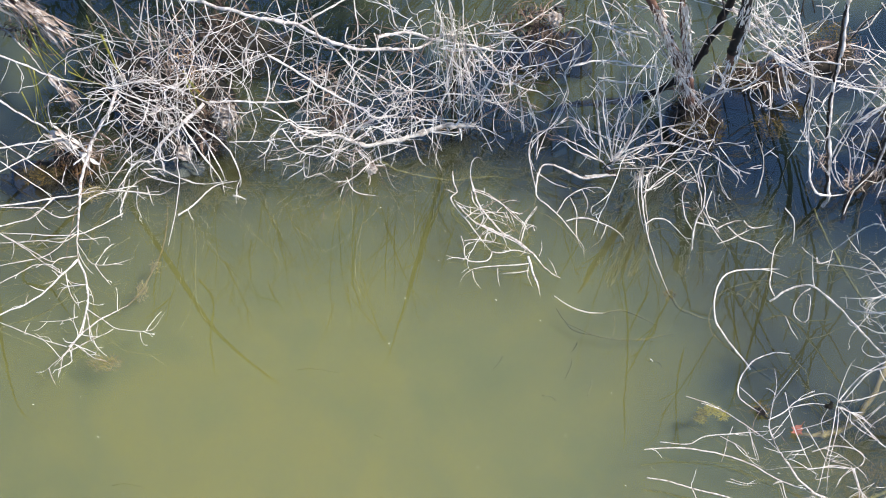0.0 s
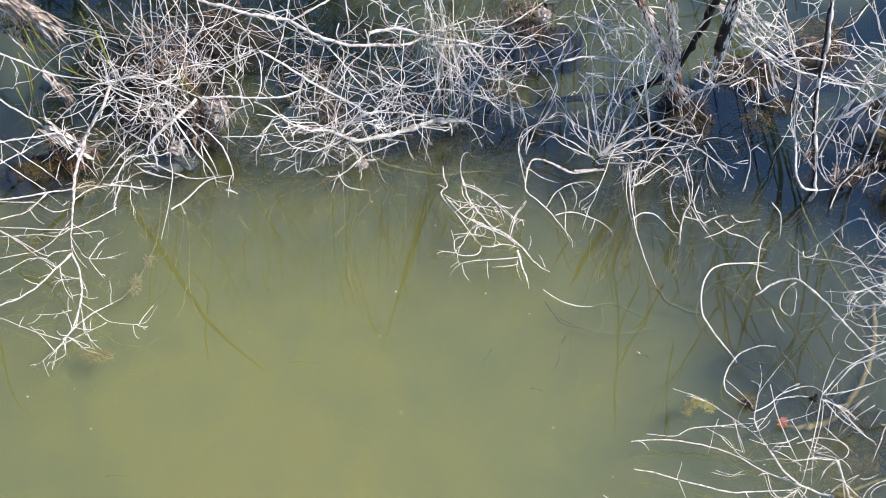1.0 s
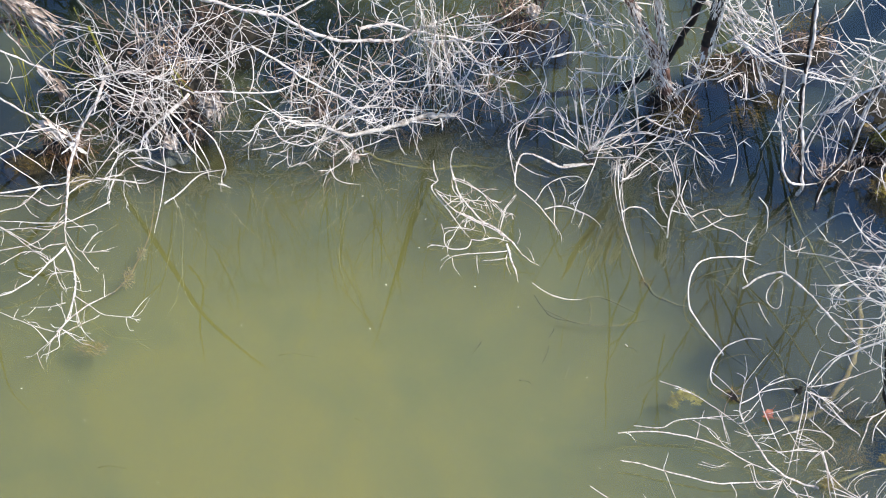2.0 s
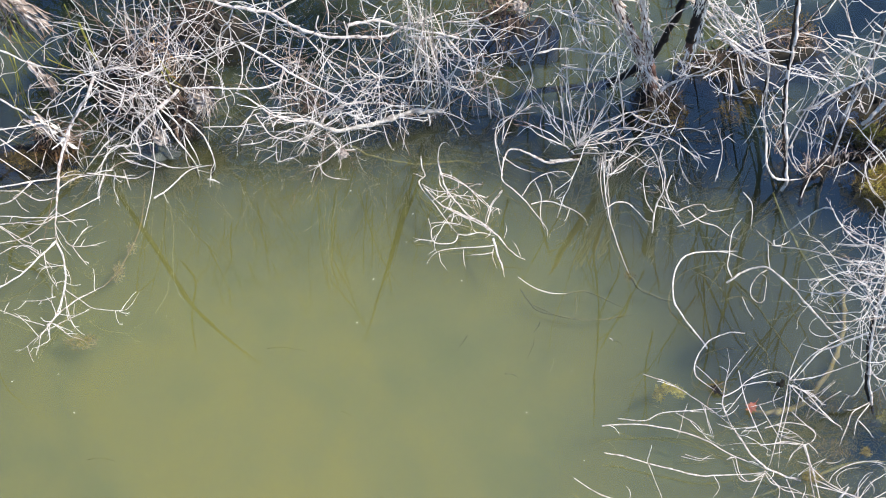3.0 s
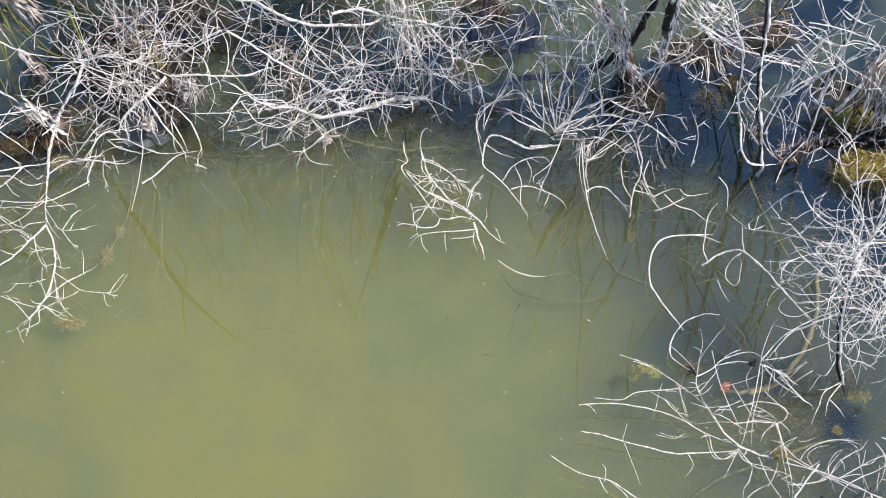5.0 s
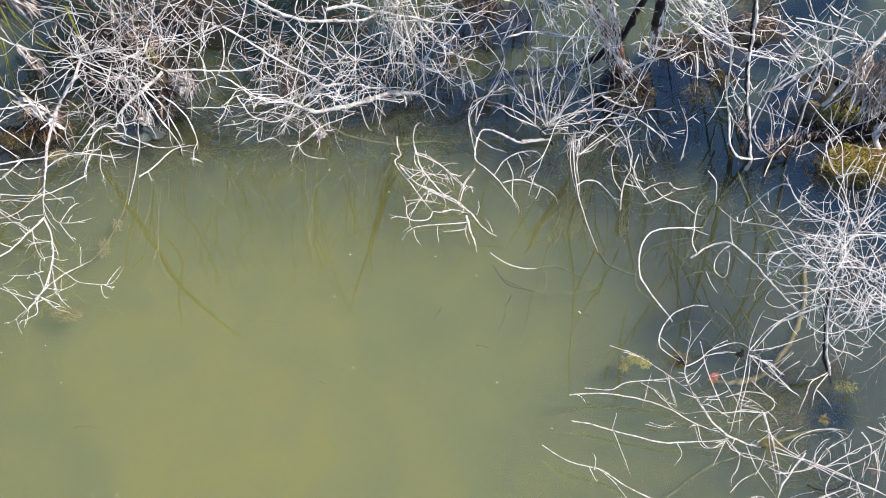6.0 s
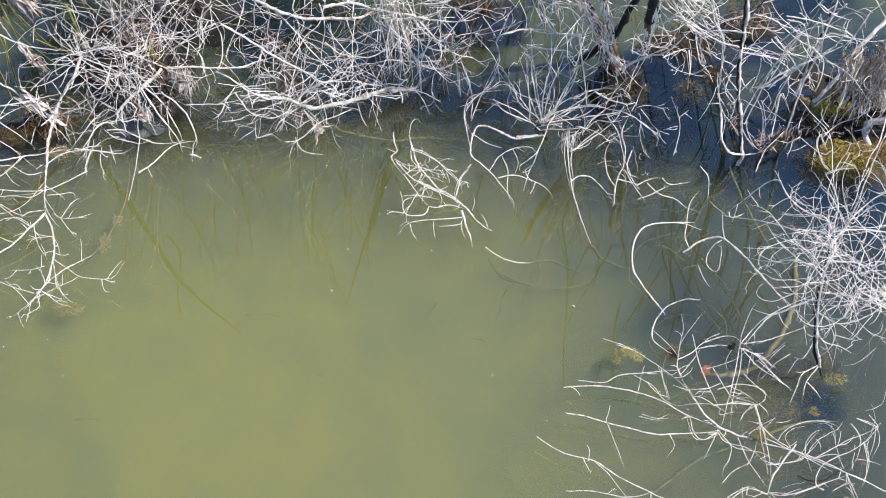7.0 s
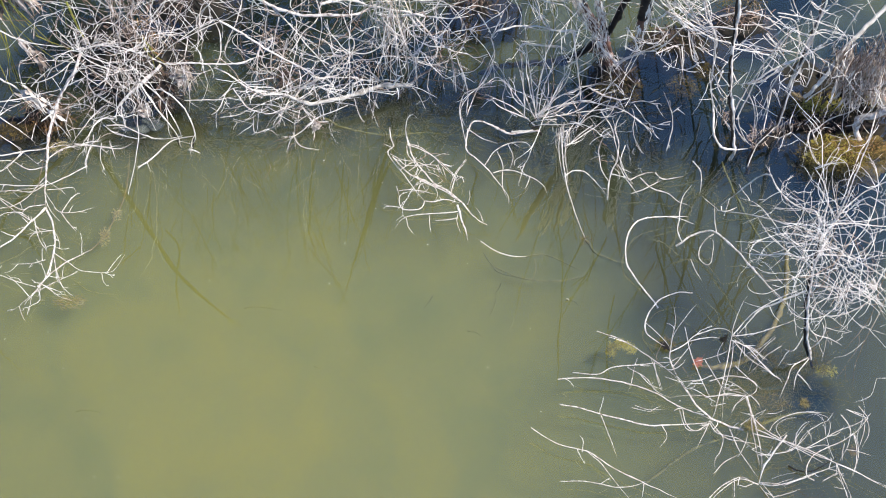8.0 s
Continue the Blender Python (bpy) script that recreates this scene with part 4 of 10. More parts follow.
limb(middle_willow, "branch", [(-1.309, 0.911, 0.150), (-1.264, 0.979, 0.175), (-1.172, 1.025, 0.200), (-1.079, 1.038, 0.225), (-0.986, 1.046, 0.250)], 0.0058, 0.0036, twigs=5, reach=0.15)
limb(middle_willow, "branch", [(-1.417, 1.288, 0.550), (-1.313, 1.213, 0.475), (-1.225, 1.137, 0.400), (-1.135, 1.061, 0.325), (-1.052, 0.991, 0.250)], 0.0038, 0.0022, twigs=4, reach=0.15)
limb(middle_willow, "branch", [(-1.545, 1.572, 0.600), (-1.571, 1.443, 0.545), (-1.598, 1.295, 0.490), (-1.653, 1.149, 0.435), (-1.705, 1.015, 0.380)], 0.0036, 0.0022, twigs=2, reach=0.15)
limb(middle_willow, "branch", [(-1.730, 1.017, 0.350), (-1.703, 1.063, 0.400), (-1.707, 1.175, 0.450), (-1.762, 1.269, 0.500)], 0.0036, 0.0022, twigs=2, reach=0.15)
limb(middle_willow, "branch", [(-1.782, 1.243, 0.500), (-1.807, 1.176, 0.500), (-1.822, 1.250, 0.500), (-1.804, 1.344, 0.500), (-1.745, 1.382, 0.500)], 0.0031, 0.0020, twigs=2, reach=0.15)
limb(middle_willow, "branch", [(-1.762, 1.401, 0.500), (-1.682, 1.344, 0.500), (-1.611, 1.280, 0.500)], 0.0031, 0.0020, twigs=1, reach=0.12)
limb(middle_willow, "branch", [(-1.638, 0.939, 0.250), (-1.591, 0.869, 0.230), (-1.545, 0.827, 0.210), (-1.439, 0.804, 0.190), (-1.351, 0.854, 0.170), (-1.263, 0.918, 0.150)], 0.0036, 0.0022, twigs=5, reach=0.15)
limb(middle_willow, "branch", [(-1.167, 0.851, 0.080), (-1.249, 0.784, 0.053), (-1.311, 0.746, 0.027), (-1.334, 0.719, 0.000)], 0.0036, 0.0020, twigs=2, reach=0.1)
limb(middle_willow, "branch", [(-1.269, 0.896, 0.140), (-1.201, 0.839, 0.120), (-1.165, 0.827, 0.100)], 0.0036, 0.0022, twigs=2, reach=0.1)
limb(middle_willow, "branch", [(-0.994, 0.909, 0.120), (-1.111, 0.865, 0.097), (-1.173, 0.851, 0.073), (-1.250, 0.800, 0.050)], 0.0031, 0.0020, twigs=2, reach=0.1)
limb(middle_willow, "branch", [(-1.534, 0.845, 0.100), (-1.523, 0.752, 0.073), (-1.450, 0.788, 0.047), (-1.389, 0.761, 0.020)], 0.0027, 0.0018, twigs=1, reach=0.1)
limb(middle_willow, "branch", [(-0.958, 0.953, 0.120), (-0.934, 0.883, 0.070), (-0.913, 0.860, 0.020)], 0.0027, 0.0018, twigs=1, reach=0.1)
limb(middle_willow, "branch", [(-1.275, 1.572, 0.600), (-1.255, 1.426, 0.567), (-1.245, 1.357, 0.533), (-1.254, 1.288, 0.500)], 0.0033, 0.0020, twigs=1, reach=0.12)
limb(middle_willow, "branch", [(-1.294, 1.325, 0.600), (-1.305, 1.288, 0.550), (-1.268, 1.258, 0.500)], 0.0033, 0.0020, twigs=1, reach=0.12)
limb(middle_willow, "branch", [(-1.312, 0.780, 0.030), (-1.264, 0.699, 0.015), (-1.141, 0.679, 0.000)], 0.0027, 0.0018, twigs=1, reach=0.1)
limb(middle_willow, "branch", [(-0.998, 1.106, 0.350), (-0.890, 1.083, 0.383), (-0.814, 1.096, 0.417), (-0.738, 1.120, 0.450)], 0.0040, 0.0027, twigs=3, reach=0.12)
limb(middle_willow, "branch", [(-0.985, 1.013, 0.250), (-0.895, 1.025, 0.200), (-0.835, 1.033, 0.150)], 0.0036, 0.0022, twigs=3, reach=0.12)
limb(middle_willow, "branch", [(-1.388, 0.870, 0.100), (-1.310, 0.896, 0.133), (-1.217, 0.948, 0.167), (-1.140, 0.981, 0.200)], 0.0033, 0.0020, twigs=3, reach=0.12)
limb(middle_willow, "branch", [(-1.131, 1.138, 0.450), (-1.057, 1.100, 0.400), (-0.998, 1.106, 0.350), (-0.968, 1.023, 0.300)], 0.0036, 0.0022, twigs=3, reach=0.15)
limb(middle_willow, "branch", [(-1.307, 1.028, 0.450), (-1.233, 1.139, 0.500), (-1.157, 1.195, 0.550), (-1.115, 1.363, 0.600)], 0.0031, 0.0018, twigs=2, reach=0.12)
limb(middle_willow, "branch", [(-1.498, 1.287, 0.650), (-1.526, 1.280, 0.510), (-1.530, 1.286, 0.370)], 0.0033, 0.0020, twigs=1, reach=0.08)
limb(middle_willow, "branch", [(-1.436, 1.288, 0.500), (-1.465, 1.290, 0.345), (-1.462, 1.280, 0.190)], 0.0033, 0.0020, twigs=1, reach=0.08)
limb(middle_willow, "branch", [(-1.503, 1.283, 0.250), (-1.517, 1.136, 0.190), (-1.522, 1.020, 0.130)], 0.0033, 0.0020, twigs=1, reach=0.08)
limb(middle_willow, "branch", [(-1.379, 1.288, 0.450), (-1.413, 1.178, 0.343), (-1.434, 1.104, 0.237), (-1.408, 1.020, 0.130)], 0.0033, 0.0020, twigs=1, reach=0.08)
limb(middle_willow, "branch", [(-1.215, 1.287, 0.400), (-1.268, 1.313, 0.313), (-1.320, 1.300, 0.227), (-1.378, 1.278, 0.140)], 0.0033, 0.0020, twigs=1, reach=0.08)
limb(middle_willow, "branch", [(-1.157, 1.288, 0.600), (-1.134, 1.243, 0.460), (-1.155, 1.195, 0.320), (-1.177, 1.136, 0.180)], 0.0033, 0.0020, twigs=1, reach=0.08)
limb(middle_willow, "branch", [(-1.099, 1.471, 0.750), (-1.064, 1.342, 0.700), (-1.050, 1.306, 0.650), (-1.007, 1.288, 0.600)], 0.0033, 0.0020, twigs=1, reach=0.08)
limb(middle_willow, "branch", [(-1.014, 1.288, 0.450), (-0.985, 1.228, 0.378), (-0.957, 1.206, 0.305), (-0.989, 1.144, 0.232), (-1.022, 1.097, 0.160)], 0.0033, 0.0020, twigs=1, reach=0.08)
limb(middle_willow, "branch", [(-0.957, 1.286, 0.350), (-0.898, 1.303, 0.275), (-0.804, 1.285, 0.200)], 0.0033, 0.0020, twigs=1, reach=0.08)
limb(middle_willow, "branch", [(-1.099, 1.287, 0.270), (-1.022, 1.292, 0.263), (-0.898, 1.259, 0.257), (-0.768, 1.283, 0.250)], 0.0033, 0.0020, twigs=1, reach=0.08)
limb(middle_willow, "branch", [(-1.718, 0.985, 0.100), (-1.673, 1.019, 0.115), (-1.619, 1.028, 0.130)], 0.0033, 0.0020, twigs=1, reach=0.08)
limb(middle_willow, "branch", [(-1.779, 0.885, 0.060), (-1.731, 0.910, 0.085), (-1.702, 0.989, 0.110)], 0.0033, 0.0020, twigs=1, reach=0.08)
limb(middle_willow, "branch", [(-1.732, 0.873, 0.050), (-1.640, 0.881, 0.055), (-1.591, 0.900, 0.060)], 0.0033, 0.0020, twigs=1, reach=0.08)
limb(middle_willow, "branch", [(-1.317, 1.143, 0.180), (-1.332, 1.089, 0.150), (-1.299, 0.998, 0.120), (-1.269, 0.958, 0.090)], 0.0033, 0.0020, twigs=1, reach=0.08)
limb(middle_willow, "branch", [(-1.084, 1.059, 0.140), (-1.115, 1.008, 0.105), (-1.083, 0.912, 0.070)], 0.0033, 0.0020, twigs=1, reach=0.08)
limb(middle_willow, "branch", [(-0.975, 1.113, 0.170), (-0.944, 1.040, 0.140), (-0.959, 0.982, 0.110)], 0.0033, 0.0020, twigs=1, reach=0.08)
limb(middle_willow, "branch", [(-1.216, 0.858, 0.040), (-1.144, 0.847, 0.040), (-1.092, 0.858, 0.040)], 0.0033, 0.0020, twigs=1, reach=0.08)
limb(middle_willow, "branch", [(-1.206, 0.835, 0.030), (-1.188, 0.762, 0.030), (-1.196, 0.722, 0.030)], 0.0033, 0.0020, twigs=1, reach=0.08)
limb(middle_willow, "branch", [(-0.836, 1.071, 0.150), (-0.867, 1.109, 0.175), (-0.898, 1.175, 0.200)], 0.0033, 0.0020, twigs=1, reach=0.08)
limb(middle_willow, "branch", [(-1.678, 1.471, 0.750), (-1.634, 1.360, 0.677), (-1.608, 1.304, 0.603), (-1.578, 1.284, 0.530)], 0.0033, 0.0020, twigs=1, reach=0.08)
limb(middle_willow, "branch", [(-1.348, 1.283, 0.250), (-1.378, 1.165, 0.203), (-1.361, 1.047, 0.157), (-1.315, 0.986, 0.110)], 0.0033, 0.0020, twigs=1, reach=0.08)
limb(middle_willow, "branch", [(-1.452, 1.280, 0.120), (-1.372, 1.281, 0.147), (-1.305, 1.231, 0.173), (-1.254, 1.167, 0.200)], 0.0033, 0.0020, twigs=1, reach=0.08)
limb(middle_willow, "branch", [(-1.580, 1.101, 0.160), (-1.489, 1.127, 0.150), (-1.395, 1.096, 0.140), (-1.315, 1.028, 0.130)], 0.0033, 0.0020, twigs=1, reach=0.08)
limb(middle_willow, "branch", [(-1.563, 0.962, 0.090), (-1.519, 1.013, 0.097), (-1.426, 1.027, 0.103), (-1.331, 1.004, 0.110)], 0.0033, 0.0020, twigs=1, reach=0.08)
limb(middle_willow, "branch", [(-1.146, 1.059, 0.140), (-1.085, 1.127, 0.150), (-1.023, 1.139, 0.160), (-0.944, 1.113, 0.170)], 0.0033, 0.0020, twigs=1, reach=0.08)
limb(middle_willow, "branch", [(-0.808, 1.058, 0.100), (-0.678, 1.076, 0.090), (-0.602, 1.068, 0.080)], 0.0029, 0.0018)
limb(middle_willow, "branch", [(-0.837, 1.037, 0.080), (-0.732, 1.029, 0.080), (-0.633, 1.075, 0.080)], 0.0029, 0.0018)
limb(middle_willow, "branch", [(-0.766, 1.038, 0.100), (-0.687, 1.056, 0.085), (-0.617, 1.055, 0.070)], 0.0024, 0.0016)
thicket(middle_willow, (-1.322, 0.967, 0.220), (.36, .24, .14), 210, .32, 6.5, .0023, 31)
thicket(middle_willow, (-1.072, 1.100, 0.400), (.40, .32, .2), 150, .36, 6.0, .0022, 32)
thicket(middle_willow, (-1.493, 1.138, 0.450), (.40, .30, .2), 60, .4, 5.5, .0022, 33)
thicket(middle_willow, (-1.265, 0.881, 0.100), (.32, .12, .07), 70, .22, 8.0, .0021, 34)
thicket(middle_willow, (-0.955, 1.020, 0.250), (.2, .14, .12), 60, .25, 7.0, .0021, 35)
fan(middle_willow, (-1.310, 0.952, 0.160), 30, .3, (0, .2, 1), 1.0, 7.0, .0025, 36)
uprights(middle_willow, (-1.407, 1.116, -0.000), (.16, .12), 14, .6, .0025, 37)
clod(middle_willow, (-1.179, 0.809, 0.060), .038, 38)
fibres(middle_willow, "dead_leaves", [(-1.526, 1.338, 0.200), (-1.446, 1.300, 0.200), (-1.368, 1.264, 0.180)], 60, .09, .08, 368)
fibres(middle_willow, "dark_litter", [(-1.414, 1.171, 0.140), (-1.367, 1.128, 0.120), (-1.334, 1.048, 0.100)], 120, .09, .08, 369)

hanging_grass_shrub = thing("willow_shrub", (-0.858, 1.288, 0.000), "dead willow branches hung with long dry grass strands", "shrub")
limb(hanging_grass_shrub, "branch", [(-0.858, 1.288, 0.550), (-0.768, 1.269, 0.550), (-0.647, 1.243, 0.550), (-0.527, 1.214, 0.550), (-0.377, 1.206, 0.550), (-0.271, 1.281, 0.550)], 0.0049, 0.0031, twigs=4, reach=0.15)
limb(hanging_grass_shrub, "branch", [(-0.829, 1.269, 0.500), (-0.708, 1.241, 0.513), (-0.557, 1.262, 0.525), (-0.436, 1.305, 0.537), (-0.316, 1.258, 0.550)], 0.0044, 0.0027, twigs=4, reach=0.15)
limb(hanging_grass_shrub, "branch", [(-0.617, 1.288, 0.600), (-0.527, 1.288, 0.600), (-0.407, 1.325, 0.600), (-0.285, 1.419, 0.600), (-0.063, 1.591, 0.600)], 0.0044, 0.0027, twigs=3, reach=0.15)
limb(hanging_grass_shrub, "branch", [(-0.663, 1.288, 0.500), (-0.602, 1.195, 0.500), (-0.527, 1.121, 0.500), (-0.407, 1.092, 0.500), (-0.323, 1.103, 0.500)], 0.0040, 0.0022, twigs=3, reach=0.15)
limb(hanging_grass_shrub, "branch", [(-0.527, 1.146, 0.450), (-0.406, 1.081, 0.417), (-0.315, 1.075, 0.383), (-0.232, 1.040, 0.350)], 0.0036, 0.0022, twigs=2, reach=0.15)
limb(hanging_grass_shrub, "branch", [(-0.618, 1.090, 0.300), (-0.526, 1.032, 0.340), (-0.436, 1.030, 0.380), (-0.345, 1.094, 0.420), (-0.321, 1.187, 0.460), (-0.351, 1.251, 0.500)], 0.0033, 0.0020, twigs=2, reach=0.15)
limb(hanging_grass_shrub, "branch", [(-0.376, 1.045, 0.050), (-0.387, 1.118, 0.162), (-0.410, 1.152, 0.275), (-0.450, 1.165, 0.388), (-0.503, 1.206, 0.500)], 0.0036, 0.0022, twigs=2, reach=0.15)
limb(hanging_grass_shrub, "branch", [(-0.333, 1.056, 0.050), (-0.325, 1.071, 0.150), (-0.357, 1.095, 0.250), (-0.386, 1.106, 0.350)], 0.0033, 0.0020, twigs=1, reach=0.1)
limb(hanging_grass_shrub, "branch", [(-0.769, 1.251, 0.500), (-0.724, 1.175, 0.400), (-0.710, 1.097, 0.300), (-0.726, 0.999, 0.200)], 0.0040, 0.0022, twigs=3, reach=0.12)
limb(hanging_grass_shrub, "branch", [(-0.693, 1.139, 0.450), (-0.633, 1.111, 0.333), (-0.603, 1.062, 0.217), (-0.604, 1.049, 0.100)], 0.0033, 0.0020, twigs=2, reach=0.12)
limb(hanging_grass_shrub, "branch", [(-0.859, 1.251, 0.500), (-0.769, 1.208, 0.467), (-0.708, 1.151, 0.433), (-0.648, 1.082, 0.400)], 0.0031, 0.0020, twigs=2, reach=0.12)
limb(hanging_grass_shrub, "branch", [(-0.587, 1.100, 0.400), (-0.617, 1.057, 0.383), (-0.572, 1.032, 0.367), (-0.526, 1.069, 0.350)], 0.0031, 0.0020, twigs=2, reach=0.12)
limb(hanging_grass_shrub, "branch", [(-0.697, 1.283, 0.250), (-0.650, 1.312, 0.315), (-0.551, 1.283, 0.380)], 0.0033, 0.0020, twigs=1, reach=0.08)
limb(hanging_grass_shrub, "branch", [(-0.587, 1.287, 0.640), (-0.527, 1.298, 0.660), (-0.432, 1.287, 0.680)], 0.0033, 0.0020, twigs=1, reach=0.08)
limb(hanging_grass_shrub, "branch", [(-0.126, 1.285, 0.320), (-0.085, 1.295, 0.440), (-0.105, 1.288, 0.560)], 0.0033, 0.0020, twigs=1, reach=0.08)
limb(hanging_grass_shrub, "branch", [(-0.254, 1.288, 0.480), (-0.205, 1.287, 0.375), (-0.167, 1.284, 0.270)], 0.0033, 0.0020, twigs=1, reach=0.08)
limb(hanging_grass_shrub, "branch", [(-0.169, 1.287, 0.650), (-0.105, 1.318, 0.585), (-0.055, 1.288, 0.520)], 0.0033, 0.0020, twigs=1, reach=0.08)
limb(hanging_grass_shrub, "branch", [(-0.862, 1.471, 0.750), (-0.828, 1.398, 0.628), (-0.794, 1.321, 0.506), (-0.786, 1.224, 0.384), (-0.765, 1.086, 0.262), (-0.749, 1.040, 0.140)], 0.0033, 0.0020, twigs=1, reach=0.08)
limb(hanging_grass_shrub, "branch", [(-0.786, 1.471, 0.750), (-0.769, 1.417, 0.603), (-0.746, 1.322, 0.455), (-0.726, 1.204, 0.308), (-0.718, 1.082, 0.160)], 0.0033, 0.0020, twigs=1, reach=0.08)
limb(hanging_grass_shrub, "branch", [(-0.707, 1.471, 0.750), (-0.702, 1.421, 0.598), (-0.694, 1.292, 0.445), (-0.674, 1.177, 0.293), (-0.650, 1.059, 0.140)], 0.0033, 0.0020, twigs=1, reach=0.08)
limb(hanging_grass_shrub, "branch", [(-0.646, 1.287, 0.650), (-0.623, 1.223, 0.487), (-0.612, 1.155, 0.323), (-0.625, 1.082, 0.160)], 0.0033, 0.0020, twigs=1, reach=0.08)
limb(hanging_grass_shrub, "branch", [(-0.855, 1.287, 0.650), (-0.829, 1.258, 0.490), (-0.796, 1.188, 0.330), (-0.774, 1.113, 0.170)], 0.0033, 0.0020, twigs=1, reach=0.08)
limb(hanging_grass_shrub, "branch", [(-0.467, 1.288, 0.600), (-0.390, 1.327, 0.473), (-0.342, 1.308, 0.347), (-0.371, 1.286, 0.220)], 0.0033, 0.0020, twigs=1, reach=0.08)
limb(hanging_grass_shrub, "branch", [(-0.557, 1.281, 0.200), (-0.464, 1.239, 0.217), (-0.371, 1.250, 0.233), (-0.278, 1.283, 0.250)], 0.0033, 0.0020, twigs=1, reach=0.08)
limb(hanging_grass_shrub, "branch", [(-0.744, 1.157, 0.700), (-0.760, 1.127, 0.533), (-0.745, 1.108, 0.367), (-0.754, 1.019, 0.200)], 0.0038, 0.0024, twigs=1, reach=0.1)
limb(hanging_grass_shrub, "branch", [(-0.721, 1.150, 0.650), (-0.671, 1.099, 0.483), (-0.649, 1.063, 0.317), (-0.645, 1.023, 0.150)], 0.0036, 0.0022, twigs=1, reach=0.1)
limb(hanging_grass_shrub, "branch", [(-0.772, 1.087, 0.500), (-0.800, 1.052, 0.375), (-0.819, 1.049, 0.250)], 0.0031, 0.0020, twigs=1, reach=0.1)
limb(hanging_grass_shrub, "stub", [(-0.749, 1.097, 0.450), (-0.759, 1.075, 0.300), (-0.756, 1.046, 0.150)], 0.0066, 0.0048, DARK)
limb(hanging_grass_shrub, "branch", [(-0.697, 1.167, 0.500), (-0.623, 1.050, 0.400), (-0.546, 1.060, 0.300)], 0.0033, 0.0020, twigs=1, reach=0.1)
limb(hanging_grass_shrub, "branch", [(-0.557, 1.157, 0.600), (-0.557, 1.087, 0.500), (-0.607, 1.050, 0.400)], 0.0033, 0.0020, twigs=1, reach=0.1)
limb(hanging_grass_shrub, "branch", [(-0.415, 1.150, 0.350), (-0.395, 1.100, 0.200), (-0.388, 1.057, 0.050)], 0.0031, 0.0020, twigs=1, reach=0.1)
limb(hanging_grass_shrub, "branch", [(-0.351, 1.146, 0.200), (-0.329, 1.127, 0.000)], 0.0029, 0.0020)
limb(hanging_grass_shrub, "branch", [(-0.113, 1.218, 0.600), (-0.165, 1.129, 0.531), (-0.181, 1.130, 0.463), (-0.161, 1.073, 0.394), (-0.179, 1.043, 0.325), (-0.221, 0.981, 0.256), (-0.311, 0.918, 0.188), (-0.351, 0.855, 0.119), (-0.310, 0.776, 0.050)], 0.0031, 0.0022, twigs=2, reach=0.1)
limb(hanging_grass_shrub, "branch", [(-0.729, 1.153, 0.680), (-0.714, 1.096, 0.503), (-0.692, 1.034, 0.327), (-0.670, 1.042, 0.150)], 0.0031, 0.0022, twigs=1, reach=0.1)
limb(hanging_grass_shrub, "branch", [(-0.754, 1.131, 0.660), (-0.787, 1.056, 0.507), (-0.772, 1.015, 0.353), (-0.795, 1.046, 0.200)], 0.0029, 0.0020, twigs=1, reach=0.1)
thicket(hanging_grass_shrub, (-0.497, 1.214, 0.500), (.36, .24, .14), 170, .34, 6.0, .0023, 41)
thicket(hanging_grass_shrub, (-0.738, 1.269, 0.550), (.24, .2, .16), 110, .32, 6.0, .0023, 42)
fibres(hanging_grass_shrub, "dry_grass", [(-0.823, 1.266, 0.750), (-0.750, 1.267, 0.700), (-0.675, 1.249, 0.700)], 28, .66, .07, 43)
fibres(hanging_grass_shrub, "dry_grass", [(-0.784, 1.251, 0.500), (-0.708, 1.232, 0.500), (-0.633, 1.251, 0.500)], 16, .5, .07, 44)
fibres(hanging_grass_shrub, "dead_leaves", [(-0.376, 1.438, 0.600), (-0.300, 1.397, 0.580), (-0.224, 1.416, 0.580)], 80, .1, .12, 45)
fibres(hanging_grass_shrub, "dark_litter", [(-0.401, 1.593, 0.300), (-0.307, 1.554, 0.300), (-0.213, 1.573, 0.300)], 260, .12, .14, 254)
clod(hanging_grass_shrub, (-0.230, 1.397, 0.580), .05, 46)
# Dark heap set where shade lies beneath the twigs.
mound(hanging_grass_shrub, "wet_mud", (-0.200, 1.680, -0.040), (.18, .10, .055), 367, .05)
uprights(hanging_grass_shrub, (-0.747, 1.154, 0.000), (.12, .1), 16, .8, .0024, 47)

fan_willow = thing("willow_shrub", (0.104, 0.776, 0.000), "low pale willow shrub fanning out of dark water", "shrub")
limb(fan_willow, "branch", [(-0.317, 0.751, 0.060), (-0.286, 0.825, 0.059), (-0.233, 0.844, 0.057), (-0.172, 0.812, 0.056), (-0.111, 0.776, 0.054), (-0.050, 0.759, 0.053), (0.043, 0.775, 0.051), (0.104, 0.776, 0.050)], 0.0042, 0.0071)
limb(fan_willow, "stub", [(0.111, 0.782, 0.000), (0.093, 0.837, 0.017), (0.054, 0.804, 0.033), (0.089, 0.765, 0.050)], 0.0078, 0.0060, DARK)
limb(fan_willow, "branch", [(-0.317, 0.696, 0.020), (-0.342, 0.799, 0.075), (-0.357, 0.862, 0.130), (-0.343, 0.917, 0.185), (-0.313, 0.917, 0.240), (-0.239, 0.909, 0.295), (-0.136, 0.887, 0.350)], 0.0032, 0.0021)
limb(fan_willow, "branch", [(-0.317, 0.864, 0.100), (-0.313, 0.933, 0.217), (-0.339, 0.963, 0.333), (-0.383, 1.028, 0.450)], 0.0032, 0.0021, twigs=1, reach=0.1)
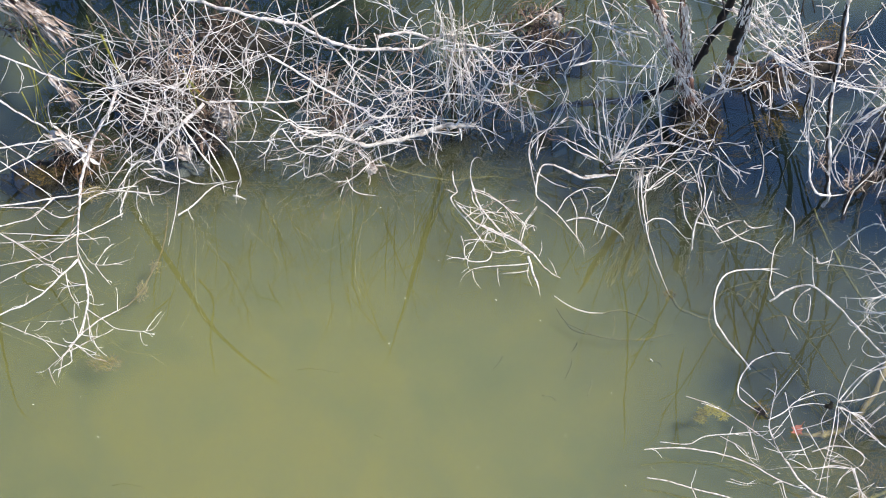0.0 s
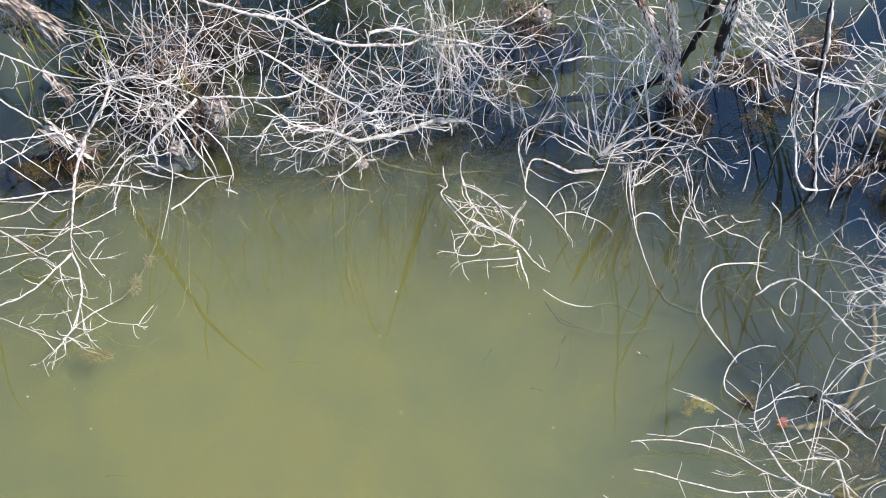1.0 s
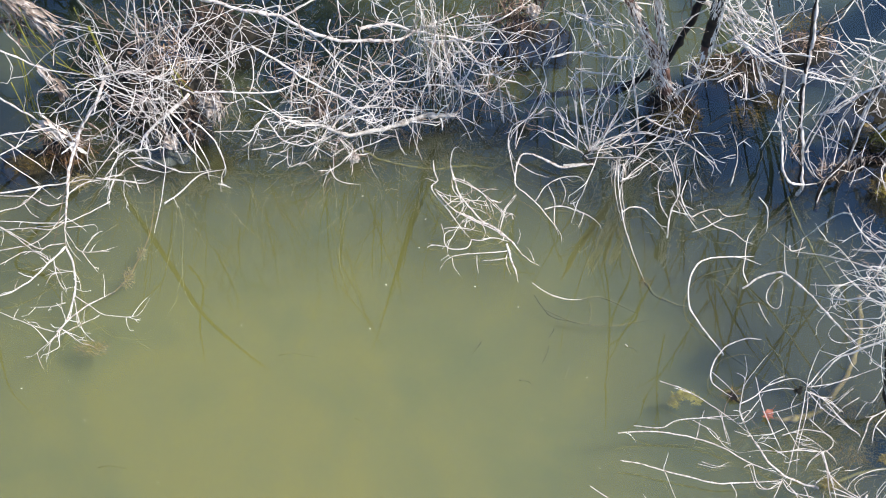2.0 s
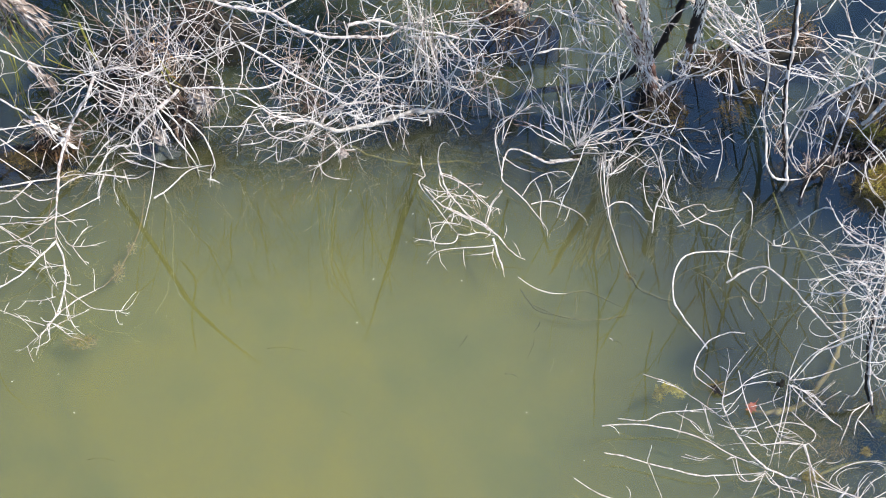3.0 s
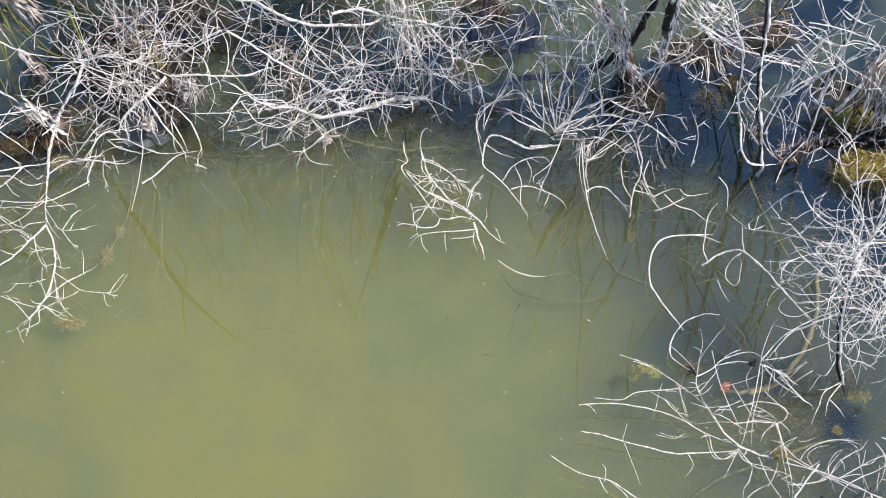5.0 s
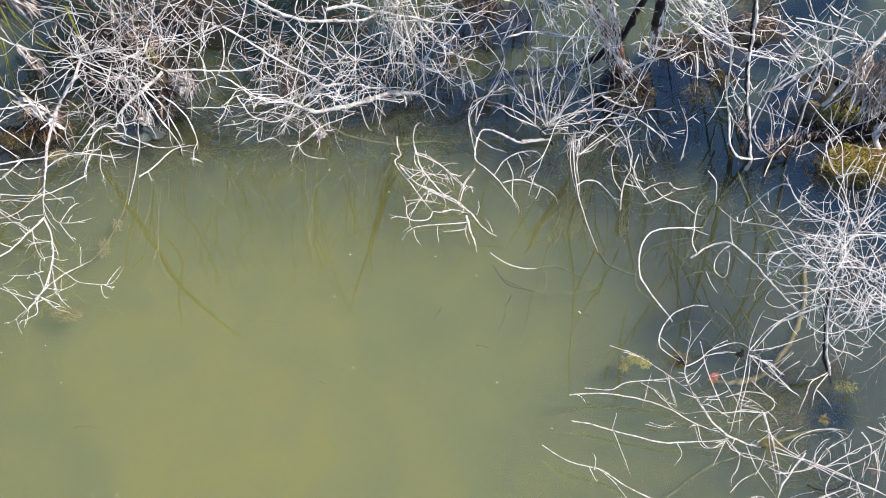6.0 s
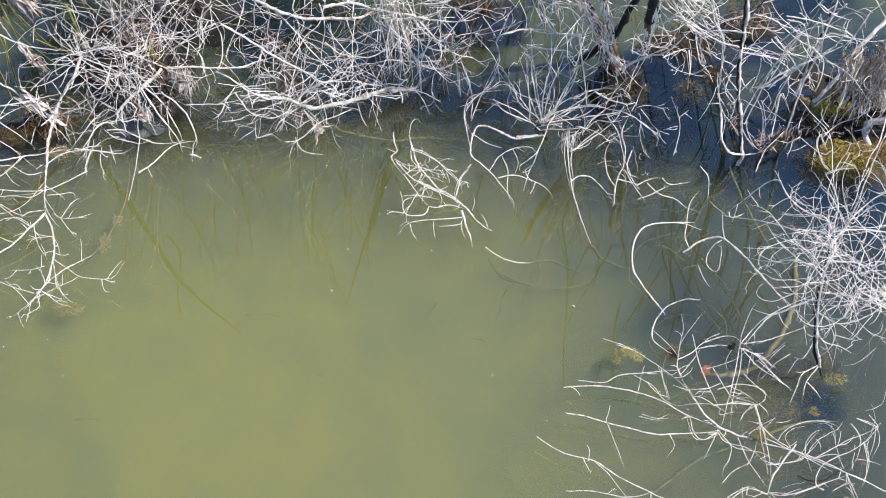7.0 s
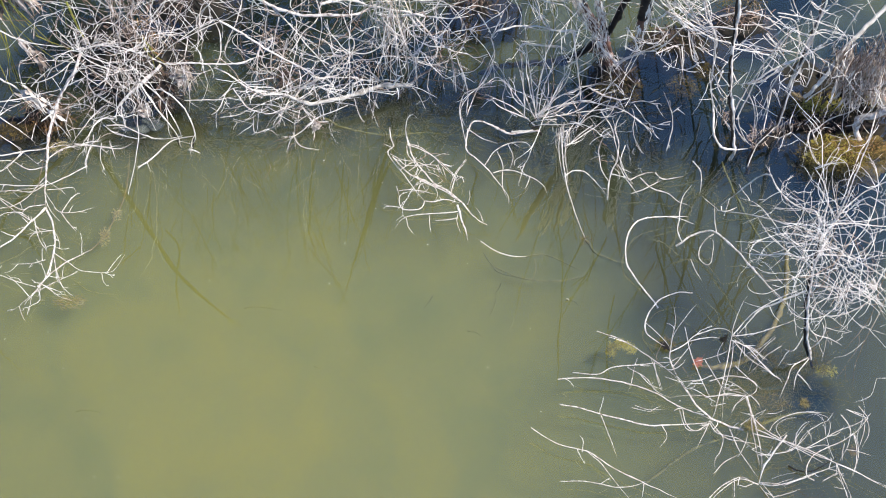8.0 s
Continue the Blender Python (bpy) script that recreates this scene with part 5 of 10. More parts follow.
limb(fan_willow, "branch", [(-0.311, 0.774, 0.080), (-0.319, 0.649, 0.067), (-0.267, 0.596, 0.053), (-0.207, 0.540, 0.040), (-0.147, 0.460, 0.027), (-0.088, 0.373, 0.013), (-0.085, 0.325, 0.000)], 0.0034, 0.0021)
limb(fan_willow, "branch", [(-0.216, 0.549, 0.050), (-0.160, 0.634, 0.062), (-0.084, 0.676, 0.075), (0.007, 0.679, 0.088), (0.045, 0.639, 0.100)], 0.0029, 0.0019, twigs=1, reach=0.08)
limb(fan_willow, "branch", [(-0.167, 0.511, 0.030), (-0.085, 0.533, 0.022), (0.021, 0.502, 0.015), (0.111, 0.447, 0.007), (0.131, 0.395, 0.000)], 0.0032, 0.0019, twigs=1, reach=0.08)
limb(fan_willow, "branch", [(-0.145, 0.635, 0.060), (-0.115, 0.558, 0.040), (-0.117, 0.439, 0.020), (-0.094, 0.367, -0.000)], 0.0025, 0.0017)
limb(fan_willow, "branch", [(-0.085, 0.657, 0.100), (-0.055, 0.597, 0.065), (-0.076, 0.529, 0.030)], 0.0025, 0.0017)
limb(fan_willow, "branch", [(-0.311, 0.774, 0.080), (-0.235, 0.722, 0.065), (-0.143, 0.696, 0.050)], 0.0025, 0.0017)
limb(fan_willow, "branch", [(-0.317, 0.845, 0.100), (-0.247, 1.042, 0.110), (-0.167, 1.193, 0.120), (-0.107, 1.122, 0.130), (-0.079, 0.985, 0.140), (0.049, 0.860, 0.150)], 0.0029, 0.0019, twigs=2, reach=0.1)
limb(fan_willow, "branch", [(-0.193, 1.025, 0.350), (-0.162, 1.111, 0.375), (-0.186, 1.175, 0.400), (-0.224, 1.164, 0.425), (-0.188, 1.168, 0.450)], 0.0023, 0.0017)
limb(fan_willow, "branch", [(0.074, 0.809, 0.060), (-0.034, 0.889, 0.107), (-0.127, 0.920, 0.153), (-0.205, 0.930, 0.200)], 0.0034, 0.0021, twigs=1, reach=0.1)
limb(fan_willow, "branch", [(0.084, 0.835, 0.060), (0.009, 0.940, 0.207), (-0.011, 1.060, 0.353), (-0.033, 1.048, 0.500)], 0.0034, 0.0021, twigs=1, reach=0.1)
limb(fan_willow, "branch", [(0.085, 0.846, 0.060), (0.054, 0.965, 0.223), (0.031, 1.000, 0.387), (0.009, 1.067, 0.550)], 0.0034, 0.0021, twigs=1, reach=0.1)
limb(fan_willow, "branch", [(0.091, 0.846, 0.060), (0.209, 0.977, 0.207), (0.258, 0.968, 0.353), (0.278, 0.993, 0.500)], 0.0032, 0.0021, twigs=1, reach=0.1)
limb(fan_willow, "branch", [(0.097, 0.853, 0.060), (0.271, 0.918, 0.157), (0.387, 0.945, 0.253), (0.497, 0.909, 0.350)], 0.0032, 0.0021, twigs=1, reach=0.1)
limb(fan_willow, "branch", [(0.097, 0.853, 0.060), (0.244, 0.914, 0.107), (0.363, 0.908, 0.155), (0.478, 0.851, 0.202), (0.562, 0.809, 0.250)], 0.0032, 0.0021, twigs=1, reach=0.1)
limb(fan_willow, "branch", [(0.091, 0.853, 0.060), (0.116, 0.958, 0.207), (0.170, 1.023, 0.353), (0.189, 1.011, 0.500)], 0.0029, 0.0019, twigs=1, reach=0.1)
limb(fan_willow, "branch", [(-0.017, 1.084, 0.500), (0.072, 1.059, 0.500), (0.191, 1.048, 0.500), (0.234, 1.011, 0.500)], 0.0029, 0.0019, twigs=2, reach=0.1)
limb(fan_willow, "branch", [(-0.182, 1.103, 0.500), (-0.136, 1.149, 0.513), (-0.016, 1.166, 0.525), (0.102, 1.131, 0.537), (0.250, 1.122, 0.550)], 0.0027, 0.0019, twigs=1, reach=0.1)
limb(fan_willow, "branch", [(-0.066, 1.286, 0.700), (0.027, 1.315, 0.638), (0.075, 1.306, 0.576), (0.093, 1.270, 0.514), (0.066, 1.264, 0.452), (0.024, 1.287, 0.390)], 0.0032, 0.0019, twigs=1, reach=0.08)
limb(fan_willow, "branch", [(-0.026, 1.279, 0.150), (0.021, 1.245, 0.143), (0.049, 1.136, 0.137), (0.061, 1.021, 0.130)], 0.0032, 0.0019, twigs=1, reach=0.08)
limb(fan_willow, "branch", [(-0.077, 1.059, 0.140), (-0.047, 0.968, 0.110), (0.045, 0.895, 0.080), (0.080, 0.874, 0.050)], 0.0032, 0.0019, twigs=1, reach=0.08)
limb(fan_willow, "branch", [(-0.201, 1.043, 0.130), (-0.138, 1.084, 0.114), (-0.091, 1.069, 0.098), (-0.108, 0.986, 0.082), (-0.078, 0.904, 0.066), (0.006, 0.874, 0.050)], 0.0032, 0.0019, twigs=1, reach=0.08)
limb(fan_willow, "branch", [(0.339, 0.836, 0.030), (0.401, 0.878, 0.050), (0.491, 0.865, 0.070), (0.560, 0.967, 0.090)], 0.0032, 0.0019, twigs=1, reach=0.08)
limb(fan_willow, "branch", [(0.240, 0.683, 0.030), (0.303, 0.720, 0.040), (0.397, 0.787, 0.050), (0.528, 0.890, 0.060)], 0.0032, 0.0019, twigs=1, reach=0.08)
limb(fan_willow, "branch", [(0.549, 0.719, 0.030), (0.537, 0.808, 0.045), (0.574, 0.890, 0.060)], 0.0032, 0.0019, twigs=1, reach=0.08)
limb(fan_willow, "branch", [(0.494, 0.932, 0.080), (0.556, 0.921, 0.070), (0.623, 0.887, 0.060)], 0.0032, 0.0019, twigs=1, reach=0.08)
limb(fan_willow, "branch", [(0.092, 1.029, 0.130), (0.047, 1.090, 0.150), (0.096, 1.113, 0.170)], 0.0032, 0.0019, twigs=1, reach=0.08)
limb(fan_willow, "branch", [(0.108, 0.878, 0.050), (0.184, 0.954, 0.103), (0.247, 1.085, 0.157), (0.233, 1.198, 0.210)], 0.0032, 0.0019, twigs=1, reach=0.08)
limb(fan_willow, "branch", [(0.101, 0.867, 0.050), (0.156, 1.012, 0.100), (0.142, 1.165, 0.150), (0.112, 1.281, 0.200)], 0.0032, 0.0019, twigs=1, reach=0.08)
limb(fan_willow, "branch", [(0.123, 0.867, 0.050), (0.276, 0.884, 0.070), (0.369, 0.926, 0.090), (0.433, 1.005, 0.110)], 0.0032, 0.0019, twigs=1, reach=0.08)
limb(fan_willow, "branch", [(0.108, 0.874, 0.050), (0.214, 0.891, 0.087), (0.323, 0.978, 0.123), (0.356, 1.102, 0.160)], 0.0032, 0.0019, twigs=1, reach=0.08)
limb(fan_willow, "branch", [(0.403, 1.144, 0.180), (0.356, 1.117, 0.165), (0.303, 1.082, 0.150)], 0.0032, 0.0019, twigs=1, reach=0.08)
limb(fan_willow, "thick_branch", [(-0.057, 0.789, 0.030), (0.009, 0.784, 0.033), (0.062, 0.789, 0.037), (0.100, 0.794, 0.040)], 0.0066, 0.0108, DRIFT)
limb(fan_willow, "stub", [(0.083, 0.834, 0.100), (0.043, 0.812, 0.070), (0.056, 0.794, 0.040)], 0.0042, 0.0036, DARK)
limb(fan_willow, "branch", [(0.085, 0.870, 0.080), (0.049, 0.890, 0.235), (0.016, 0.971, 0.390), (0.010, 1.014, 0.545), (-0.003, 1.027, 0.700)], 0.0038, 0.0021, twigs=2, reach=0.1)
limb(fan_willow, "branch", [(0.081, 0.883, 0.100), (0.085, 0.894, 0.317), (0.111, 0.937, 0.533), (0.104, 0.990, 0.750)], 0.0038, 0.0021, twigs=2, reach=0.1)
limb(fan_willow, "branch", [(0.324, 0.854, 0.250), (0.300, 0.911, 0.433), (0.270, 0.947, 0.617), (0.242, 0.953, 0.800)], 0.0034, 0.0021, twigs=2, reach=0.1)
limb(fan_willow, "branch", [(0.014, 0.841, 0.100), (-0.003, 0.883, 0.350), (-0.064, 0.933, 0.600)], 0.0034, 0.0021, twigs=1, reach=0.1)
limb(fan_willow, "branch", [(0.085, 0.870, 0.080), (0.184, 0.900, 0.220), (0.248, 0.932, 0.360), (0.267, 0.975, 0.500)], 0.0036, 0.0021, twigs=2, reach=0.1)
limb(fan_willow, "branch", [(0.098, 0.881, 0.080), (0.212, 0.923, 0.187), (0.323, 0.911, 0.293), (0.476, 0.886, 0.400)], 0.0036, 0.0021, twigs=2, reach=0.1)
limb(fan_willow, "branch", [(0.097, 0.870, 0.080), (0.192, 0.915, 0.098), (0.360, 0.945, 0.115), (0.451, 0.903, 0.133), (0.567, 0.865, 0.150)], 0.0036, 0.0021, twigs=2, reach=0.1)
limb(fan_willow, "branch", [(0.036, 0.840, 0.080), (-0.048, 0.843, 0.137), (-0.134, 0.851, 0.193), (-0.197, 0.895, 0.250)], 0.0034, 0.0021, twigs=2, reach=0.1)
limb(fan_willow, "branch", [(0.012, 0.880, 0.150), (-0.060, 0.968, 0.188), (-0.132, 1.025, 0.225), (-0.190, 0.973, 0.263), (-0.264, 0.876, 0.300)], 0.0032, 0.0021, twigs=1, reach=0.1)
limb(fan_willow, "branch", [(0.399, 0.772, 0.120), (0.307, 0.726, 0.060), (0.237, 0.667, 0.000)], 0.0032, 0.0019, twigs=2, reach=0.1)
limb(fan_willow, "branch", [(0.379, 0.974, 0.200), (0.472, 0.923, 0.188), (0.566, 0.905, 0.175), (0.616, 0.928, 0.162), (0.609, 0.891, 0.150)], 0.0046, 0.0029, twigs=3, reach=0.08)
limb(fan_willow, "branch", [(0.492, 0.997, 0.250), (0.565, 0.949, 0.215), (0.579, 0.916, 0.180)], 0.0032, 0.0021, twigs=1, reach=0.08)
limb(fan_willow, "branch", [(0.310, 0.868, 0.100), (0.403, 0.870, 0.120), (0.496, 0.872, 0.140), (0.593, 0.900, 0.160)], 0.0032, 0.0021, twigs=3, reach=0.08)
limb(fan_willow, "branch", [(0.613, 0.830, 0.140), (0.684, 0.784, 0.120), (0.730, 0.730, 0.100), (0.717, 0.683, 0.080)], 0.0032, 0.0019, twigs=2, reach=0.08)
limb(fan_willow, "branch", [(0.447, 0.850, 0.150), (0.505, 0.762, 0.113), (0.529, 0.674, 0.077), (0.550, 0.587, 0.040)], 0.0032, 0.0019, twigs=3, reach=0.1)
fan(fan_willow, (0.122, 0.895, 0.080), 26, .5, (0, .1, .8), 1.3, 6.0, .0030, 51, .12)
fan(fan_willow, (0.183, 0.919, 0.100), 14, .45, (.3, .2, .5), 1.3, 7.0, .0026, 52, .16)
fan(fan_willow, (0.528, 0.946, 0.060), 26, .34, (-.3, -.1, .6), 1.3, 8.0, .0026, 53, .14)
thicket(fan_willow, (0.460, 0.943, 0.120), (.22, .18, .1), 70, .25, 7.0, .0021, 54)
thicket(fan_willow, (0.174, 0.947, 0.250), (.28, .22, .14), 24, .25, 7.0, .0021, 55)
tufts(fan_willow, "moss", (0.572, 1.079, 0.000), (.14, .1, .08), 90, 56)

floating_branch = thing("fallen_branch", (-0.556, 0.325, 0.000), "small white forked branch lying on the water", "branch")
limb(floating_branch, "branch", [(-0.756, 0.785, 0.080), (-0.749, 0.716, 0.074), (-0.731, 0.666, 0.067), (-0.764, 0.634, 0.061), (-0.745, 0.584, 0.055), (-0.693, 0.517, 0.049), (-0.647, 0.450, 0.043), (-0.601, 0.384, 0.036), (-0.556, 0.325, 0.030)], 0.0031, 0.0031)
limb(floating_branch, "branch", [(-0.664, 0.736, 0.100), (-0.642, 0.653, 0.089), (-0.617, 0.570, 0.078), (-0.556, 0.489, 0.067), (-0.496, 0.425, 0.056), (-0.406, 0.362, 0.044), (-0.331, 0.298, 0.033), (-0.286, 0.236, 0.022), (-0.242, 0.201, 0.011), (-0.202, 0.190, 0.000)], 0.0038, 0.0054)
limb(floating_branch, "branch", [(-0.648, 0.646, 0.100), (-0.663, 0.730, 0.110), (-0.655, 0.814, 0.120), (-0.624, 0.837, 0.130), (-0.593, 0.801, 0.140)], 0.0023, 0.0019)
limb(floating_branch, "branch", [(-0.657, 0.657, 0.100), (-0.556, 0.618, 0.088), (-0.465, 0.554, 0.075), (-0.390, 0.474, 0.062), (-0.369, 0.411, 0.050)], 0.0027, 0.0019, twigs=5, reach=0.06)
limb(floating_branch, "branch", [(-0.739, 0.587, 0.080), (-0.647, 0.486, 0.070), (-0.526, 0.415, 0.060), (-0.436, 0.376, 0.050), (-0.370, 0.322, 0.040)], 0.0038, 0.0035, twigs=6, reach=0.06)
limb(floating_branch, "branch", [(-0.556, 0.325, 0.030), (-0.511, 0.321, 0.030), (-0.436, 0.335, 0.030), (-0.355, 0.314, 0.030)], 0.0031, 0.0023, twigs=2, reach=0.05)
limb(floating_branch, "branch", [(-0.556, 0.325, 0.030), (-0.571, 0.281, 0.033), (-0.616, 0.262, 0.037), (-0.676, 0.267, 0.040), (-0.697, 0.310, 0.043), (-0.683, 0.360, 0.047), (-0.601, 0.383, 0.050)], 0.0033, 0.0023, twigs=1, reach=0.05)
limb(floating_branch, "branch", [(-0.691, 0.283, 0.030), (-0.751, 0.296, 0.025), (-0.791, 0.313, 0.020)], 0.0023, 0.0017, twigs=1, reach=0.05)
limb(floating_branch, "branch", [(-0.355, 0.253, 0.040), (-0.436, 0.246, 0.034), (-0.556, 0.243, 0.028), (-0.646, 0.229, 0.022), (-0.691, 0.204, 0.016), (-0.720, 0.156, 0.010)], 0.0031, 0.0019)
limb(floating_branch, "branch", [(-0.370, 0.217, 0.030), (-0.436, 0.207, 0.025), (-0.502, 0.202, 0.020)], 0.0029, 0.0019)
limb(floating_branch, "branch", [(-0.370, 0.289, 0.050), (-0.347, 0.195, 0.033), (-0.323, 0.136, 0.017), (-0.312, 0.084, 0.000)], 0.0061, 0.0027)
limb(floating_branch, "branch", [(-0.367, 0.248, 0.030), (-0.376, 0.205, 0.015), (-0.353, 0.135, 0.000)], 0.0021, 0.0015)
limb(floating_branch, "branch", [(-0.655, 0.219, 0.020), (-0.646, 0.174, 0.010), (-0.616, 0.128, 0.000)], 0.0019, 0.0013)
limb(floating_branch, "branch", [(-0.526, 0.237, 0.020), (-0.526, 0.174, 0.010), (-0.517, 0.138, 0.000)], 0.0019, 0.0013)
limb(floating_branch, "branch", [(-0.406, 0.376, 0.050), (-0.375, 0.479, 0.083), (-0.339, 0.511, 0.117), (-0.316, 0.530, 0.150)], 0.0025, 0.0015, twigs=1, reach=0.05)
limb(floating_branch, "branch", [(-0.376, 0.428, 0.080), (-0.345, 0.447, 0.090), (-0.322, 0.420, 0.100)], 0.0021, 0.0013)
limb(floating_branch, "branch", [(-0.316, 0.295, 0.040), (-0.301, 0.329, 0.070), (-0.308, 0.353, 0.100)], 0.0021, 0.0013)
limb(floating_branch, "branch", [(-0.227, 0.201, 0.010), (-0.248, 0.246, 0.035), (-0.272, 0.266, 0.060)], 0.0019, 0.0013)
limb(floating_branch, "branch", [(-0.739, 0.648, 0.080), (-0.776, 0.666, 0.080), (-0.801, 0.673, 0.080)], 0.0021, 0.0015)
limb(floating_branch, "branch", [(-0.693, 0.510, 0.060), (-0.617, 0.559, 0.067), (-0.526, 0.520, 0.073), (-0.466, 0.498, 0.080)], 0.0027, 0.0019, twigs=3, reach=0.05)
limb(floating_branch, "branch", [(-0.601, 0.381, 0.040), (-0.571, 0.434, 0.040), (-0.511, 0.427, 0.040), (-0.481, 0.364, 0.040), (-0.496, 0.322, 0.040)], 0.0023, 0.0017, twigs=2, reach=0.05)
limb(floating_branch, "branch", [(-0.657, 0.670, 0.090), (-0.578, 0.647, 0.082), (-0.496, 0.580, 0.073), (-0.435, 0.514, 0.065), (-0.396, 0.470, 0.057), (-0.411, 0.419, 0.048), (-0.415, 0.354, 0.040)], 0.0029, 0.0021, twigs=3, reach=0.04)
limb(floating_branch, "branch", [(-0.324, 0.545, 0.120), (-0.366, 0.495, 0.097), (-0.396, 0.449, 0.073), (-0.415, 0.393, 0.050)], 0.0025, 0.0017, twigs=1, reach=0.04)
limb(floating_branch, "branch", [(-0.336, 0.427, 0.070), (-0.345, 0.462, 0.065), (-0.369, 0.465, 0.060), (-0.390, 0.436, 0.055), (-0.400, 0.383, 0.050)], 0.0021, 0.0015)
limb(floating_branch, "branch", [(-0.647, 0.503, 0.060), (-0.596, 0.540, 0.058), (-0.526, 0.549, 0.055), (-0.480, 0.543, 0.053), (-0.474, 0.524, 0.050)], 0.0023, 0.0015, twigs=2, reach=0.04)
limb(floating_branch, "branch", [(-0.748, 0.605, 0.080), (-0.687, 0.569, 0.080), (-0.626, 0.558, 0.080), (-0.578, 0.562, 0.080)], 0.0021, 0.0015, twigs=1, reach=0.04)
limb(floating_branch, "branch", [(-0.657, 0.652, 0.090), (-0.648, 0.598, 0.080), (-0.617, 0.557, 0.070), (-0.587, 0.503, 0.060)], 0.0025, 0.0017, twigs=1, reach=0.04)
limb(floating_branch, "branch", [(-0.708, 0.582, 0.070), (-0.669, 0.538, 0.073), (-0.626, 0.528, 0.077), (-0.547, 0.534, 0.080)], 0.0021, 0.0015, twigs=2, reach=0.04)
limb(floating_branch, "branch", [(-0.496, 0.587, 0.080), (-0.456, 0.599, 0.090), (-0.411, 0.585, 0.100)], 0.0021, 0.0013)
limb(floating_branch, "branch", [(-0.456, 0.522, 0.070), (-0.441, 0.482, 0.060), (-0.435, 0.453, 0.050)], 0.0019, 0.0013)
limb(floating_branch, "branch", [(-0.481, 0.540, 0.070), (-0.465, 0.500, 0.060), (-0.450, 0.478, 0.050)], 0.0019, 0.0013)
limb(floating_branch, "branch", [(-0.617, 0.409, 0.040), (-0.587, 0.446, 0.038), (-0.547, 0.443, 0.036), (-0.535, 0.403, 0.034), (-0.565, 0.379, 0.032), (-0.608, 0.394, 0.030)], 0.0023, 0.0017, twigs=1, reach=0.04)
limb(floating_branch, "branch", [(-0.713, 0.410, 0.050), (-0.701, 0.374, 0.040), (-0.698, 0.345, 0.030)], 0.0023, 0.0015)
limb(floating_branch, "branch", [(-0.698, 0.382, 0.050), (-0.638, 0.388, 0.047), (-0.577, 0.386, 0.043), (-0.496, 0.364, 0.040)], 0.0023, 0.0017, twigs=1, reach=0.04)
limb(floating_branch, "branch", [(-0.638, 0.482, 0.060), (-0.565, 0.449, 0.057), (-0.496, 0.416, 0.053), (-0.436, 0.393, 0.050)], 0.0035, 0.0029, twigs=3, reach=0.04)
thicket(floating_branch, (-0.526, 0.475, 0.060), (.13, .14, .03), 60, .12, 16.0, .0019, 61)

hanging_stem = thing("willow_shrub", (0.343, 0.085, 0.000), "thin drooping willow stems dipping into the water", "shrub")
limb(hanging_stem, "branch", [(0.221, 0.730, 0.150), (0.219, 0.631, 0.125), (0.228, 0.504, 0.100), (0.241, 0.396, 0.075), (0.268, 0.289, 0.050), (0.309, 0.166, 0.025), (0.343, 0.085, 0.000)], 0.0030, 0.0024)
limb(hanging_stem, "branch", [(0.209, 0.711, 0.140), (0.201, 0.604, 0.110), (0.214, 0.499, 0.080), (0.234, 0.422, 0.050)], 0.0021, 0.0015)
limb(hanging_stem, "branch", [(0.248, 0.723, 0.150), (0.237, 0.600, 0.117), (0.246, 0.479, 0.083), (0.251, 0.394, 0.050)], 0.0021, 0.0015)
limb(hanging_stem, "branch", [(0.471, 0.353, 0.000), (0.472, 0.384, 0.067), (0.484, 0.449, 0.133), (0.512, 0.479, 0.200), (0.521, 0.542, 0.267), (0.500, 0.605, 0.333), (0.477, 0.633, 0.400)], 0.0037, 0.0024)
limb(hanging_stem, "branch", [(0.228, 0.456, 0.080), (0.276, 0.501, 0.064), (0.338, 0.511, 0.048), (0.384, 0.482, 0.032), (0.428, 0.431, 0.016), (0.472, 0.378, 0.000)], 0.0035, 0.0020, twigs=1, reach=0.08)
limb(hanging_stem, "branch", [(0.524, 0.492, 0.150), (0.574, 0.449, 0.075), (0.653, 0.367, 0.000)], 0.0029, 0.0018)
limb(hanging_stem, "branch", [(0.652, 0.434, 0.100), (0.719, 0.376, 0.080), (0.810, 0.353, 0.060), (0.870, 0.313, 0.040), (0.932, 0.304, 0.020)], 0.0031, 0.0018)
limb(hanging_stem, "branch", [(0.594, 0.432, 0.080), (0.649, 0.460, 0.087), (0.694, 0.473, 0.093), (0.729, 0.466, 0.100)], 0.0037, 0.0020)
limb(hanging_stem, "branch", [(0.738, 0.469, 0.100), (0.786, 0.448, 0.065), (0.906, 0.487, 0.030)], 0.0029, 0.0018)
limb(hanging_stem, "branch", [(0.945, 0.516, 0.150), (0.994, 0.470, 0.100), (0.997, 0.412, 0.050), (0.992, 0.378, 0.000)], 0.0027, 0.0018)
limb(hanging_stem, "branch", [(0.477, 0.446, 0.050), (0.436, 0.477, 0.117), (0.419, 0.559, 0.183), (0.446, 0.623, 0.250)], 0.0029, 0.0018, twigs=2, reach=0.08)
limb(hanging_stem, "branch", [(0.485, 0.474, 0.080), (0.559, 0.453, 0.080), (0.603, 0.436, 0.080)], 0.0027, 0.0018, twigs=2, reach=0.08)
limb(hanging_stem, "branch", [(0.609, 0.388, 0.000), (0.683, 0.409, 0.025), (0.789, 0.457, 0.050)], 0.0029, 0.0018, twigs=1, reach=0.08)
limb(hanging_stem, "branch", [(0.569, 0.584, 0.200), (0.540, 0.509, 0.150), (0.591, 0.417, 0.100), (0.621, 0.422, 0.050)], 0.0029, 0.0018, twigs=1, reach=0.08)
